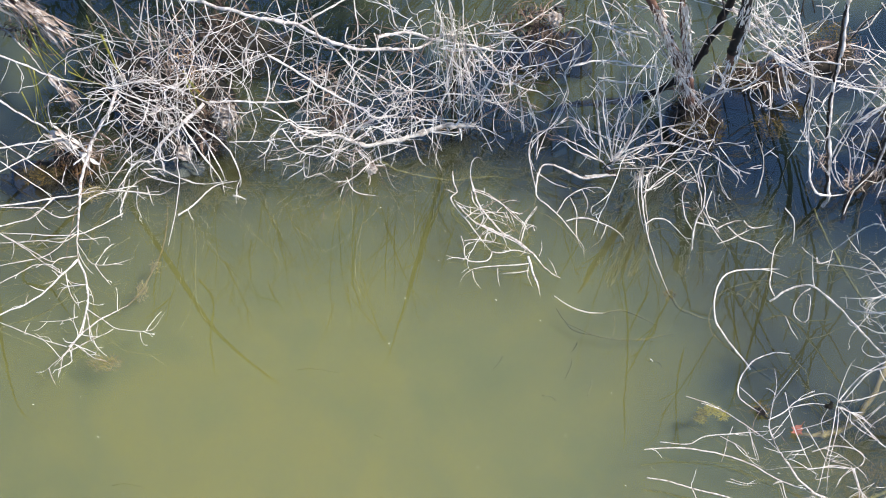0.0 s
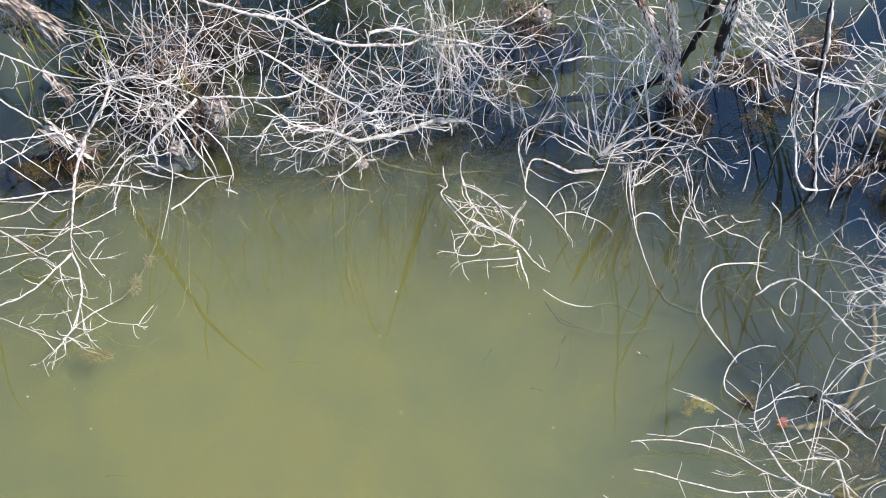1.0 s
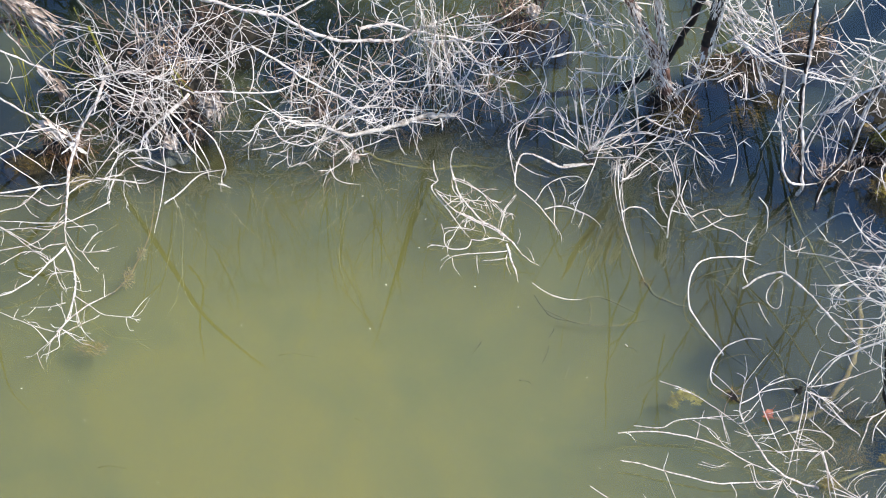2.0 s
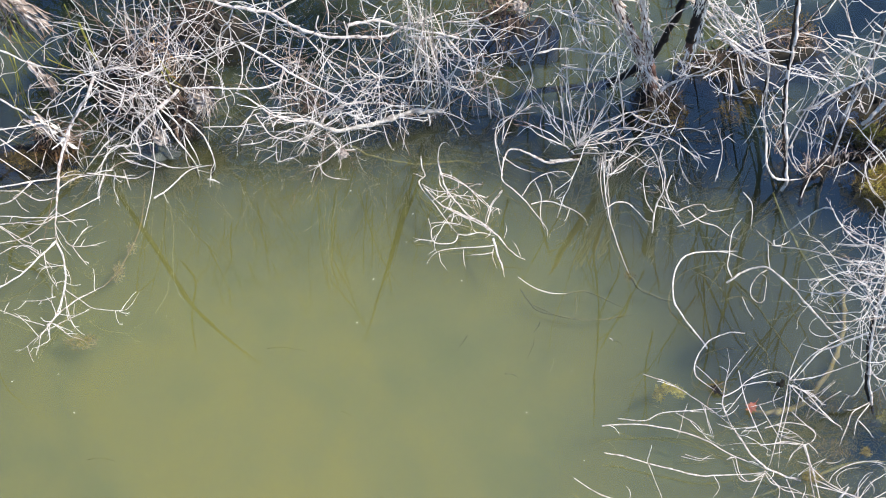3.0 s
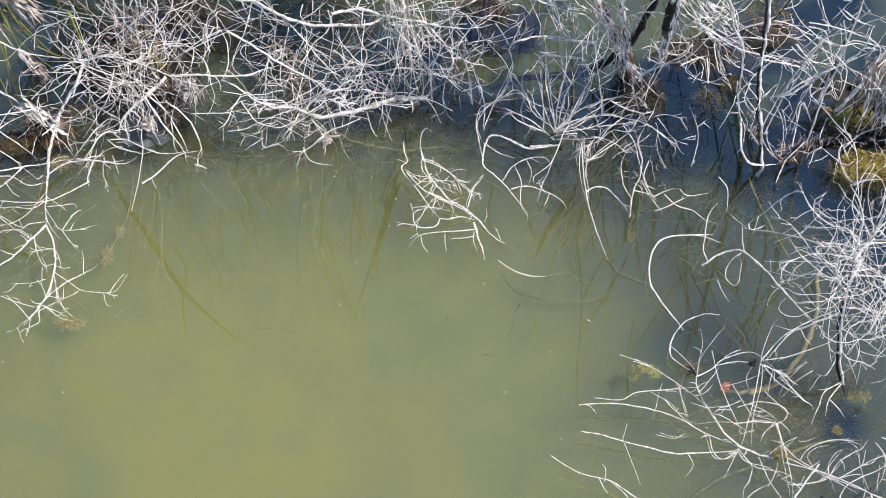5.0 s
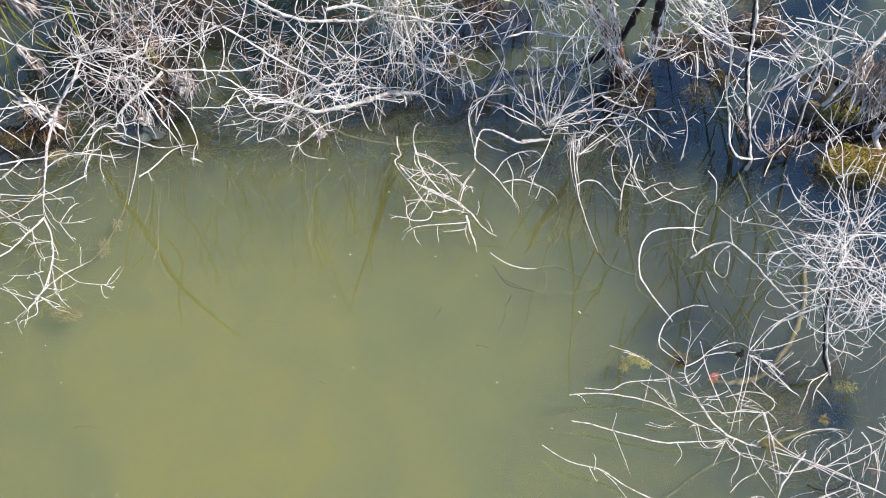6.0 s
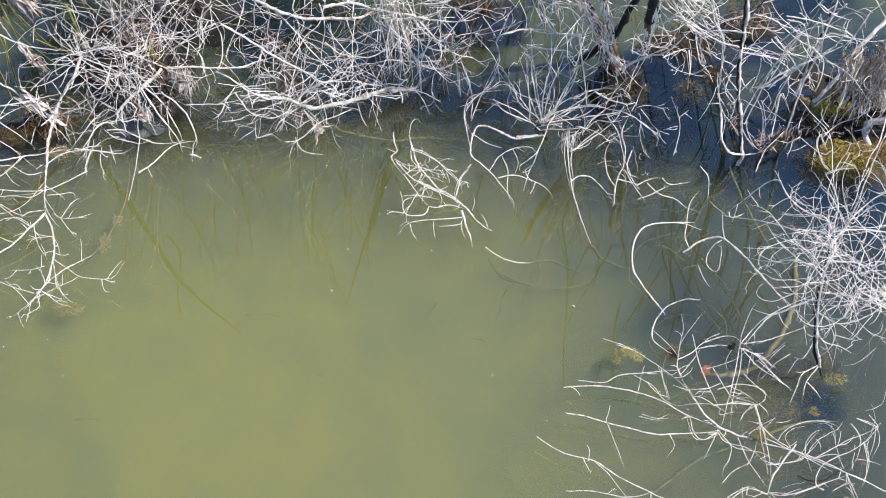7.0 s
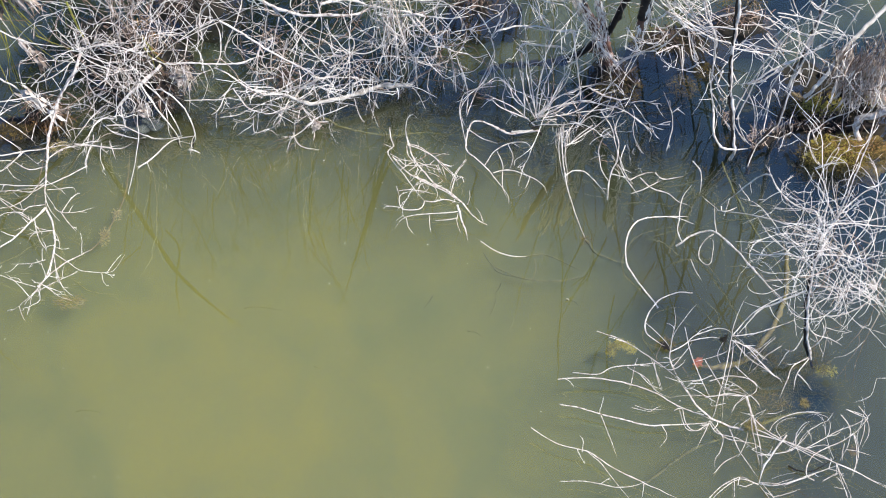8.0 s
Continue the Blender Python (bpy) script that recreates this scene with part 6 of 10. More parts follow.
limb(hanging_stem, "branch", [(0.800, 0.580, 0.150), (0.827, 0.666, 0.267), (0.808, 0.697, 0.383), (0.758, 0.743, 0.500)], 0.0029, 0.0018, twigs=2, reach=0.1)
limb(hanging_stem, "branch", [(0.810, 0.668, 0.400), (0.837, 0.680, 0.425), (0.858, 0.688, 0.450)], 0.0027, 0.0018, twigs=1, reach=0.1)
limb(hanging_stem, "branch", [(0.812, 0.680, 0.300), (0.772, 0.669, 0.300), (0.732, 0.655, 0.300)], 0.0029, 0.0018, twigs=1, reach=0.1)
limb(hanging_stem, "branch", [(0.720, 0.641, 0.250), (0.644, 0.701, 0.267), (0.599, 0.733, 0.283), (0.554, 0.762, 0.300)], 0.0033, 0.0020, twigs=1, reach=0.08)
fan(hanging_stem, (0.569, 0.529, 0.030), 14, .20, (.1, .1, 1), 1.0, 9.0, .0020, 71)
fan(hanging_stem, (0.270, 0.773, 0.100), 16, .3, (.2, -.3, .3), 1.0, 6.0, .0024, 72)
thicket(hanging_stem, (0.520, 0.560, 0.120), (.14, .16, .08), 34, .14, 12.0, .0018, 73)
fibres(hanging_stem, "dry_grass", [(0.196, 0.723, 0.160), (0.227, 0.731, 0.160), (0.264, 0.723, 0.150)], 26, .34, .05, 74)
tufts(hanging_stem, "moss", (0.339, 0.090, -0.010), (.03, .025, .02), 12, 75)

ring_twig = thing("bent_twig", (0.722, -0.302, -0.050), "bent white twig arching out of the water in a hoop", "twig")
limb(ring_twig, "branch", [(0.722, -0.302, -0.050), (0.694, -0.289, -0.010), (0.614, -0.188, 0.030), (0.558, -0.105, 0.060), (0.545, -0.021, 0.090), (0.568, 0.079, 0.120), (0.629, 0.160, 0.098), (0.738, 0.196, 0.075), (0.845, 0.202, 0.053), (0.945, 0.177, 0.030)], 0.0036, 0.0042)
limb(ring_twig, "branch", [(0.701, 0.167, 0.120), (0.810, 0.191, 0.090), (0.907, 0.208, 0.060)], 0.0029, 0.0022)

hook_twig = thing("bent_twig", (0.873, 0.085, -0.000), "slender white twig hooking over the surface", "twig")
limb(hook_twig, "branch", [(0.873, 0.085, -0.000), (0.850, 0.133, 0.024), (0.859, 0.188, 0.048), (0.872, 0.277, 0.072), (0.894, 0.332, 0.096), (0.932, 0.374, 0.120)], 0.0031, 0.0022)

loop_twig = thing("bent_twig", (0.962, -0.023, 0.000), "looped pale twigs crossing just above the water", "twig")
limb(loop_twig, "branch", [(1.035, 0.074, 0.100), (0.995, 0.059, 0.067), (0.961, 0.020, 0.033), (0.962, -0.023, 0.000), (0.991, -0.074, 0.020), (1.017, -0.071, 0.040), (1.027, -0.022, 0.060), (1.035, 0.035, 0.080), (1.010, 0.050, 0.100)], 0.0029, 0.0022)
limb(loop_twig, "branch", [(0.905, -0.060, 0.050), (0.928, -0.110, 0.025), (0.966, -0.163, 0.000)], 0.0027, 0.0018)

curled_twig = thing("bent_twig", (1.196, 0.302, 0.000), "short curled white twig on the dark water", "twig")
limb(curled_twig, "branch", [(1.102, 0.289, 0.040), (1.108, 0.262, 0.027), (1.156, 0.273, 0.013), (1.196, 0.302, 0.000)], 0.0031, 0.0022)

arc_twig = thing("bent_twig", (0.007, -0.014, 0.000), "thin white twig end lying flat on the water", "twig")
limb(arc_twig, "branch", [(-0.243, 0.079, 0.010), (-0.170, 0.023, 0.007), (-0.082, -0.009, 0.003), (0.007, -0.014, 0.000)], 0.0024, 0.0036)

stem_shrub = thing("willow_shrub", (1.526, -0.662, -0.050), "dense round crown of white twigs on a dark stem", "shrub")
limb(stem_shrub, "limb", [(1.526, -0.662, -0.050), (1.507, -0.636, 0.000), (1.455, -0.599, 0.167), (1.429, -0.549, 0.333), (1.421, -0.470, 0.500), (1.416, -0.428, 0.667), (1.422, -0.390, 0.833), (1.404, -0.388, 1.000)], 0.0078, 0.0062, DARK)
shag(stem_shrub, [(1.526, -0.662, -0.050), (1.507, -0.636, 0.000), (1.455, -0.599, 0.167), (1.429, -0.549, 0.333), (1.421, -0.470, 0.500), (1.416, -0.428, 0.667), (1.422, -0.390, 0.833), (1.404, -0.388, 1.000)], 46, .035, .0085, 451, BLEACHED, 0.5)
# No side shoot: a pale tube drawn as the stem's sunlit right edge.
limb(stem_shrub, "branch", [(1.513, -0.644, 0.010), (1.465, -0.606, 0.175), (1.439, -0.556, 0.340), (1.431, -0.476, 0.505), (1.427, -0.433, 0.670), (1.430, -0.394, 0.835), (1.411, -0.397, 1.000)], 0.0067, 0.0049)
limb(stem_shrub, "branch", [(1.404, -0.388, 1.000), (1.400, -0.330, 0.983), (1.380, -0.278, 0.967), (1.308, -0.246, 0.950), (1.243, -0.171, 0.933), (1.203, -0.051, 0.917), (1.199, 0.022, 0.900)], 0.0058, 0.0029, twigs=3, reach=0.15)
limb(stem_shrub, "branch", [(1.207, -0.041, 0.900), (1.184, 0.026, 0.800), (1.128, 0.036, 0.700), (1.070, 0.027, 0.600), (1.000, 0.014, 0.500)], 0.0036, 0.0022, twigs=2, reach=0.12)
limb(stem_shrub, "branch", [(0.821, -0.003, 0.100), (0.910, 0.044, 0.136), (0.982, 0.045, 0.171), (1.030, 0.018, 0.207), (1.113, -0.096, 0.243), (1.240, -0.304, 0.279), (1.365, -0.490, 0.314), (1.430, -0.597, 0.350)], 0.0053, 0.0036, twigs=3, reach=0.12)
limb(stem_shrub, "branch", [(1.041, 0.050, 0.150), (1.024, 0.089, 0.225), (1.015, 0.152, 0.300)], 0.0031, 0.0020)
limb(stem_shrub, "branch", [(1.389, -0.516, 0.550), (1.275, -0.535, 0.467), (1.171, -0.551, 0.383), (1.057, -0.663, 0.300)], 0.0053, 0.0031, twigs=3, reach=0.12)
limb(stem_shrub, "branch", [(1.410, -0.479, 0.700), (1.332, -0.362, 0.725), (1.250, -0.278, 0.750), (1.158, -0.144, 0.775), (1.057, -0.108, 0.800)], 0.0033, 0.0022, twigs=3, reach=0.12)
limb(stem_shrub, "branch", [(1.299, -0.274, 0.800), (1.183, -0.167, 0.700), (1.090, -0.085, 0.600), (0.963, -0.007, 0.500)], 0.0031, 0.0022, twigs=2, reach=0.12)
limb(stem_shrub, "branch", [(1.406, -0.462, 0.700), (1.322, -0.345, 0.633), (1.191, -0.315, 0.567), (1.076, -0.252, 0.500)], 0.0040, 0.0024, twigs=3, reach=0.12)
limb(stem_shrub, "branch", [(1.330, -0.327, 0.600), (1.238, -0.227, 0.600), (1.200, -0.160, 0.600), (1.176, -0.109, 0.600)], 0.0031, 0.0020, twigs=2, reach=0.12)
limb(stem_shrub, "branch", [(1.400, -0.489, 0.750), (1.476, -0.352, 0.938), (1.515, -0.285, 1.125), (1.572, -0.159, 1.312), (1.624, -0.055, 1.500)], 0.0049, 0.0027, twigs=3, reach=0.15)
limb(stem_shrub, "branch", [(1.397, -0.463, 0.850), (1.563, -0.452, 0.800), (1.709, -0.506, 0.750), (1.849, -0.607, 0.700)], 0.0044, 0.0027, twigs=3, reach=0.15)
limb(stem_shrub, "branch", [(1.404, -0.388, 1.000), (1.531, -0.372, 1.000), (1.668, -0.388, 1.000), (1.806, -0.394, 1.000)], 0.0040, 0.0024, twigs=3, reach=0.15)
limb(stem_shrub, "branch", [(1.405, -0.427, 0.900), (1.542, -0.275, 1.000), (1.666, -0.221, 1.100), (1.781, -0.218, 1.200)], 0.0040, 0.0024, twigs=3, reach=0.15)
limb(stem_shrub, "branch", [(1.404, -0.388, 1.000), (1.414, -0.305, 1.133), (1.352, -0.258, 1.267), (1.296, -0.292, 1.400)], 0.0040, 0.0024, twigs=3, reach=0.15)
limb(stem_shrub, "branch", [(1.398, -0.506, 0.600), (1.548, -0.505, 0.567), (1.696, -0.537, 0.533), (1.842, -0.585, 0.500)], 0.0040, 0.0024, twigs=3, reach=0.15)
limb(stem_shrub, "branch", [(1.426, -0.517, 0.400), (1.527, -0.616, 0.467), (1.659, -0.601, 0.533), (1.831, -0.491, 0.600)], 0.0036, 0.0024, twigs=3, reach=0.15)
limb(stem_shrub, "branch", [(1.440, -0.533, 0.300), (1.487, -0.598, 0.233), (1.589, -0.599, 0.167), (1.662, -0.607, 0.100)], 0.0033, 0.0022, twigs=2, reach=0.12)
limb(stem_shrub, "branch", [(1.498, -0.640, 0.030), (1.404, -0.695, 0.020), (1.368, -0.772, 0.010), (1.324, -0.866, 0.000)], 0.0033, 0.0022, twigs=1, reach=0.1)
limb(stem_shrub, "branch", [(1.499, -0.645, 0.020), (1.433, -0.723, 0.010), (1.397, -0.824, 0.000)], 0.0031, 0.0020)
limb(stem_shrub, "branch", [(1.430, -0.734, 0.020), (1.467, -0.772, 0.010), (1.499, -0.824, 0.000)], 0.0029, 0.0020)
limb(stem_shrub, "branch", [(1.491, -0.609, 0.050), (1.528, -0.616, 0.167), (1.543, -0.590, 0.283), (1.504, -0.550, 0.400)], 0.0031, 0.0020, twigs=1, reach=0.1)
limb(stem_shrub, "branch", [(1.451, -0.582, 0.200), (1.393, -0.657, 0.150), (1.354, -0.626, 0.100)], 0.0031, 0.0020, twigs=1, reach=0.1)
fan(stem_shrub, (1.411, -0.416, 0.880), 90, .5, (.1, 0, .6), 1.9, 8.0, .0025, 81, .16)
fan(stem_shrub, (1.473, -0.388, 1.000), 100, .45, (.3, .1, .3), 1.9, 8.0, .0024, 82, .25)
fan(stem_shrub, (1.457, -0.490, 0.600), 70, .42, (.3, -.1, .2), 1.7, 8.0, .0024, 83, .2)
thicket(stem_shrub, (1.559, -0.399, 0.850), (.34, .22, .25), 250, .32, 7.0, .0021, 84)
thicket(stem_shrub, (1.622, -0.555, 0.600), (.30, .16, .15), 105, .3, 7.0, .0021, 85)
tufts(stem_shrub, "moss", (1.507, -0.643, -0.020), (.12, .1, .04), 90, 86)
clod(stem_shrub, (1.728, -0.507, 0.600), .03, 87)

water_edge_shrub = thing("willow_shrub", (1.120, -1.040, -0.020), "sprawling bleached shrub lying half in the water", "shrub")
limb(water_edge_shrub, "branch", [(1.120, -1.040, -0.020), (0.996, -1.015, 0.020), (0.923, -0.986, 0.060), (0.852, -0.928, 0.100), (0.795, -0.859, 0.150), (0.746, -0.791, 0.200)], 0.0059, 0.0041, twigs=3, reach=0.12)
limb(water_edge_shrub, "branch", [(0.746, -0.791, 0.200), (0.718, -0.757, 0.260), (0.718, -0.725, 0.320), (0.721, -0.692, 0.380), (0.737, -0.630, 0.440), (0.720, -0.568, 0.500)], 0.0035, 0.0014, twigs=2, reach=0.12)
limb(water_edge_shrub, "branch", [(0.147, -0.802, 0.100), (0.247, -0.788, 0.090), (0.402, -0.793, 0.080), (0.542, -0.819, 0.070), (0.653, -0.857, 0.060), (0.762, -0.922, 0.050), (0.858, -0.963, 0.040), (0.954, -1.001, 0.030)], 0.0030, 0.0038, twigs=3, reach=0.1)
limb(water_edge_shrub, "branch", [(0.152, -0.933, 0.080), (0.241, -0.948, 0.073), (0.365, -0.983, 0.066), (0.503, -1.016, 0.059), (0.614, -1.043, 0.051), (0.740, -1.037, 0.044), (0.867, -1.028, 0.037), (0.959, -1.010, 0.030)], 0.0030, 0.0038, twigs=3, reach=0.1)
limb(water_edge_shrub, "branch", [(0.229, -0.753, 0.080), (0.357, -0.778, 0.115), (0.439, -0.754, 0.150), (0.589, -0.754, 0.185), (0.740, -0.757, 0.220)], 0.0022, 0.0030, twigs=3, reach=0.1)
limb(water_edge_shrub, "branch", [(0.360, -0.546, 0.150), (0.462, -0.587, 0.156), (0.543, -0.636, 0.162), (0.622, -0.700, 0.168), (0.714, -0.779, 0.174), (0.772, -0.842, 0.180)], 0.0019, 0.0027, twigs=2, reach=0.1)
limb(water_edge_shrub, "branch", [(0.516, -0.731, 0.100), (0.611, -0.789, 0.093), (0.663, -0.862, 0.087), (0.732, -0.899, 0.080)], 0.0022, 0.0019, twigs=1, reach=0.1)
limb(water_edge_shrub, "branch", [(0.638, -0.707, 0.150), (0.679, -0.810, 0.105), (0.698, -0.857, 0.060)], 0.0016, 0.0012)
limb(water_edge_shrub, "branch", [(0.894, -0.289, 0.100), (0.818, -0.284, 0.090), (0.731, -0.311, 0.080), (0.670, -0.371, 0.070), (0.632, -0.446, 0.060), (0.635, -0.505, 0.050), (0.671, -0.538, 0.040), (0.733, -0.574, 0.030)], 0.0030, 0.0038)
limb(water_edge_shrub, "branch", [(0.631, -0.472, 0.100), (0.707, -0.572, 0.125), (0.746, -0.652, 0.150)], 0.0018, 0.0012)
limb(water_edge_shrub, "branch", [(0.737, -0.654, 0.300), (0.745, -0.649, 0.367), (0.774, -0.627, 0.433), (0.843, -0.562, 0.500)], 0.0019, 0.0012)
limb(water_edge_shrub, "branch", [(0.723, -0.716, 0.250), (0.808, -0.672, 0.260), (0.866, -0.625, 0.270), (0.950, -0.599, 0.280), (1.017, -0.603, 0.290), (1.059, -0.645, 0.300)], 0.0027, 0.0019, twigs=1, reach=0.1)
limb(water_edge_shrub, "branch", [(0.824, -0.655, 0.250), (0.933, -0.642, 0.275), (1.019, -0.666, 0.300)], 0.0024, 0.0018, twigs=1, reach=0.1)
limb(water_edge_shrub, "branch", [(1.040, -0.669, 0.300), (1.045, -0.625, 0.367), (1.083, -0.535, 0.433), (1.106, -0.516, 0.500)], 0.0022, 0.0014)
limb(water_edge_shrub, "branch", [(1.048, -0.645, 0.300), (1.142, -0.543, 0.325), (1.226, -0.493, 0.350), (1.338, -0.444, 0.375), (1.427, -0.419, 0.400)], 0.0032, 0.0022, twigs=1, reach=0.1)
limb(water_edge_shrub, "branch", [(1.053, -0.648, 0.300), (1.173, -0.614, 0.267), (1.297, -0.560, 0.233), (1.437, -0.494, 0.200)], 0.0027, 0.0019, twigs=1, reach=0.1)
limb(water_edge_shrub, "branch", [(1.038, -0.669, 0.300), (1.137, -0.699, 0.267), (1.183, -0.714, 0.233), (1.234, -0.736, 0.200)], 0.0024, 0.0016, twigs=1, reach=0.1)
limb(water_edge_shrub, "branch", [(1.038, -0.669, 0.300), (1.009, -0.805, 0.232), (0.984, -0.896, 0.165), (0.959, -0.987, 0.098), (0.942, -1.007, 0.030)], 0.0022, 0.0022, twigs=1, reach=0.1)
limb(water_edge_shrub, "branch", [(1.051, -0.678, 0.300), (1.139, -0.745, 0.233), (1.231, -0.775, 0.167), (1.311, -0.800, 0.100)], 0.0022, 0.0014, twigs=1, reach=0.1)
limb(water_edge_shrub, "branch", [(0.803, -0.593, 0.300), (0.836, -0.715, 0.233), (0.891, -0.836, 0.167), (0.954, -0.943, 0.100)], 0.0019, 0.0019, twigs=1, reach=0.1)
limb(water_edge_shrub, "branch", [(0.741, -0.776, 0.200), (0.826, -0.680, 0.225), (0.844, -0.655, 0.250)], 0.0019, 0.0016)
limb(water_edge_shrub, "branch", [(0.941, -0.822, 0.120), (1.043, -0.788, 0.113), (1.128, -0.795, 0.107), (1.182, -0.822, 0.100), (1.185, -0.865, 0.093), (1.136, -0.892, 0.087), (1.041, -0.874, 0.080), (0.957, -0.887, 0.073), (0.847, -0.878, 0.067), (0.729, -0.887, 0.060)], 0.0022, 0.0019, twigs=1, reach=0.08)
limb(water_edge_shrub, "branch", [(1.129, -0.906, 0.120), (1.146, -0.984, 0.090), (1.152, -1.061, 0.060), (1.164, -1.137, 0.030), (1.181, -1.214, 0.000)], 0.0030, 0.0024, twigs=2, reach=0.1)
limb(water_edge_shrub, "branch", [(1.172, -1.054, 0.030), (1.221, -1.085, 0.048), (1.295, -1.136, 0.065), (1.369, -1.187, 0.082), (1.492, -1.272, 0.100)], 0.0027, 0.0022, twigs=1, reach=0.1)
limb(water_edge_shrub, "branch", [(0.938, -1.019, 0.030), (0.863, -1.069, 0.043), (0.806, -1.059, 0.055), (0.783, -0.975, 0.067), (0.757, -0.926, 0.080)], 0.0020, 0.0014)
limb(water_edge_shrub, "branch", [(0.938, -1.019, 0.030), (0.977, -1.074, 0.020), (1.087, -1.100, 0.010), (1.172, -1.161, 0.000)], 0.0019, 0.0014, twigs=1, reach=0.1)
limb(water_edge_shrub, "branch", [(0.938, -1.019, 0.030), (0.892, -1.102, 0.015), (0.862, -1.155, 0.000)], 0.0019, 0.0014, twigs=1, reach=0.1)
limb(water_edge_shrub, "branch", [(0.550, -0.933, 0.060), (0.623, -0.944, 0.030), (0.706, -0.931, 0.000)], 0.0016, 0.0011)
limb(water_edge_shrub, "branch", [(0.366, -0.981, 0.060), (0.405, -1.079, 0.030), (0.449, -1.200, 0.000)], 0.0018, 0.0012)
limb(water_edge_shrub, "branch", [(0.683, -1.042, 0.050), (0.711, -1.092, 0.025), (0.668, -1.150, 0.000)], 0.0016, 0.0011)
limb(water_edge_shrub, "branch", [(0.875, -0.722, 0.150), (1.009, -0.699, 0.200), (1.088, -0.661, 0.250), (1.108, -0.654, 0.300)], 0.0016, 0.0011)
limb(water_edge_shrub, "branch", [(1.025, -0.859, 0.100), (1.078, -0.878, 0.110), (1.129, -0.900, 0.120)], 0.0020, 0.0014)
limb(water_edge_shrub, "branch", [(0.999, -0.801, 0.120), (1.079, -0.846, 0.120), (1.148, -0.906, 0.120)], 0.0018, 0.0012, twigs=1, reach=0.1)
limb(water_edge_shrub, "branch", [(1.115, -0.906, 0.120), (1.076, -0.937, 0.085), (1.051, -0.973, 0.050)], 0.0018, 0.0012)
limb(water_edge_shrub, "branch", [(1.298, -1.120, 0.060), (1.275, -1.063, 0.067), (1.320, -1.021, 0.073), (1.389, -1.009, 0.080)], 0.0016, 0.0011)
limb(water_edge_shrub, "branch", [(1.135, -0.699, 0.200), (1.196, -0.691, 0.250), (1.276, -0.638, 0.300)], 0.0016, 0.0011)
limb(water_edge_shrub, "branch", [(1.149, -0.699, 0.200), (1.236, -0.753, 0.150), (1.297, -0.791, 0.100)], 0.0016, 0.0011)
limb(water_edge_shrub, "branch", [(1.014, -0.654, 0.300), (0.977, -0.711, 0.225), (1.000, -0.738, 0.150)], 0.0016, 0.0011)
limb(water_edge_shrub, "stub", [(0.706, -0.552, 0.030), (0.749, -0.583, 0.015), (0.803, -0.611, 0.000)], 0.0060, 0.0030, DARK)
limb(water_edge_shrub, "branch", [(1.318, -0.658, 0.200), (1.250, -0.685, 0.153), (1.216, -0.712, 0.107), (1.160, -0.756, 0.060)], 0.0022, 0.0014)
limb(water_edge_shrub, "branch", [(1.289, -0.618, 0.220), (1.210, -0.675, 0.167), (1.170, -0.721, 0.113), (1.160, -0.756, 0.060)], 0.0020, 0.0014)
limb(water_edge_shrub, "branch", [(1.063, -0.663, 0.280), (1.144, -0.675, 0.210), (1.210, -0.718, 0.140), (1.268, -0.741, 0.070), (1.338, -0.758, 0.000)], 0.0027, 0.0016, twigs=1, reach=0.05)
limb(water_edge_shrub, "branch", [(1.106, -0.677, 0.260), (1.170, -0.685, 0.223), (1.212, -0.717, 0.187), (1.248, -0.713, 0.150)], 0.0022, 0.0014)
limb(water_edge_shrub, "branch", [(1.081, -0.734, 0.120), (1.156, -0.811, 0.110), (1.213, -0.862, 0.100)], 0.0022, 0.0015)
limb(water_edge_shrub, "branch", [(1.054, -0.663, 0.280), (1.046, -0.756, 0.223), (1.018, -0.849, 0.165), (1.005, -0.929, 0.107), (1.001, -1.010, 0.050)], 0.0023, 0.0015)
limb(water_edge_shrub, "branch", [(1.106, -0.683, 0.260), (1.091, -0.741, 0.190), (1.089, -0.783, 0.120)], 0.0020, 0.0014)
limb(water_edge_shrub, "branch", [(0.921, -0.712, 0.150), (0.959, -0.773, 0.120), (1.000, -0.834, 0.090), (1.046, -0.908, 0.060)], 0.0020, 0.0014)
limb(water_edge_shrub, "branch", [(0.917, -0.895, 0.080), (0.997, -0.886, 0.083), (1.073, -0.888, 0.087), (1.152, -0.899, 0.090)], 0.0026, 0.0018, twigs=1, reach=0.05)
limb(water_edge_shrub, "branch", [(1.153, -0.889, 0.090), (1.192, -0.920, 0.065), (1.209, -0.948, 0.040)], 0.0019, 0.0012)
limb(water_edge_shrub, "branch", [(1.128, -0.899, 0.090), (1.073, -0.933, 0.065), (1.050, -0.974, 0.040)], 0.0019, 0.0012)
limb(water_edge_shrub, "branch", [(1.124, -0.880, 0.090), (1.147, -0.980, 0.077), (1.171, -1.060, 0.063), (1.179, -1.096, 0.050)], 0.0020, 0.0014)
limb(water_edge_shrub, "branch", [(1.034, -0.843, 0.080), (1.068, -0.855, 0.085), (1.118, -0.847, 0.090)], 0.0018, 0.0012)
limb(water_edge_shrub, "branch", [(0.658, -0.689, 0.100), (0.675, -0.771, 0.065), (0.696, -0.840, 0.030)], 0.0020, 0.0014)
limb(water_edge_shrub, "branch", [(0.557, -0.722, 0.080), (0.539, -0.792, 0.040), (0.526, -0.826, 0.000)], 0.0018, 0.0012)
limb(water_edge_shrub, "branch", [(0.537, -0.929, 0.020), (0.602, -0.943, 0.015), (0.661, -0.947, 0.010)], 0.0019, 0.0012)
limb(water_edge_shrub, "branch", [(0.637, -0.945, 0.020), (0.689, -0.925, 0.040)], 0.0018, 0.0012)
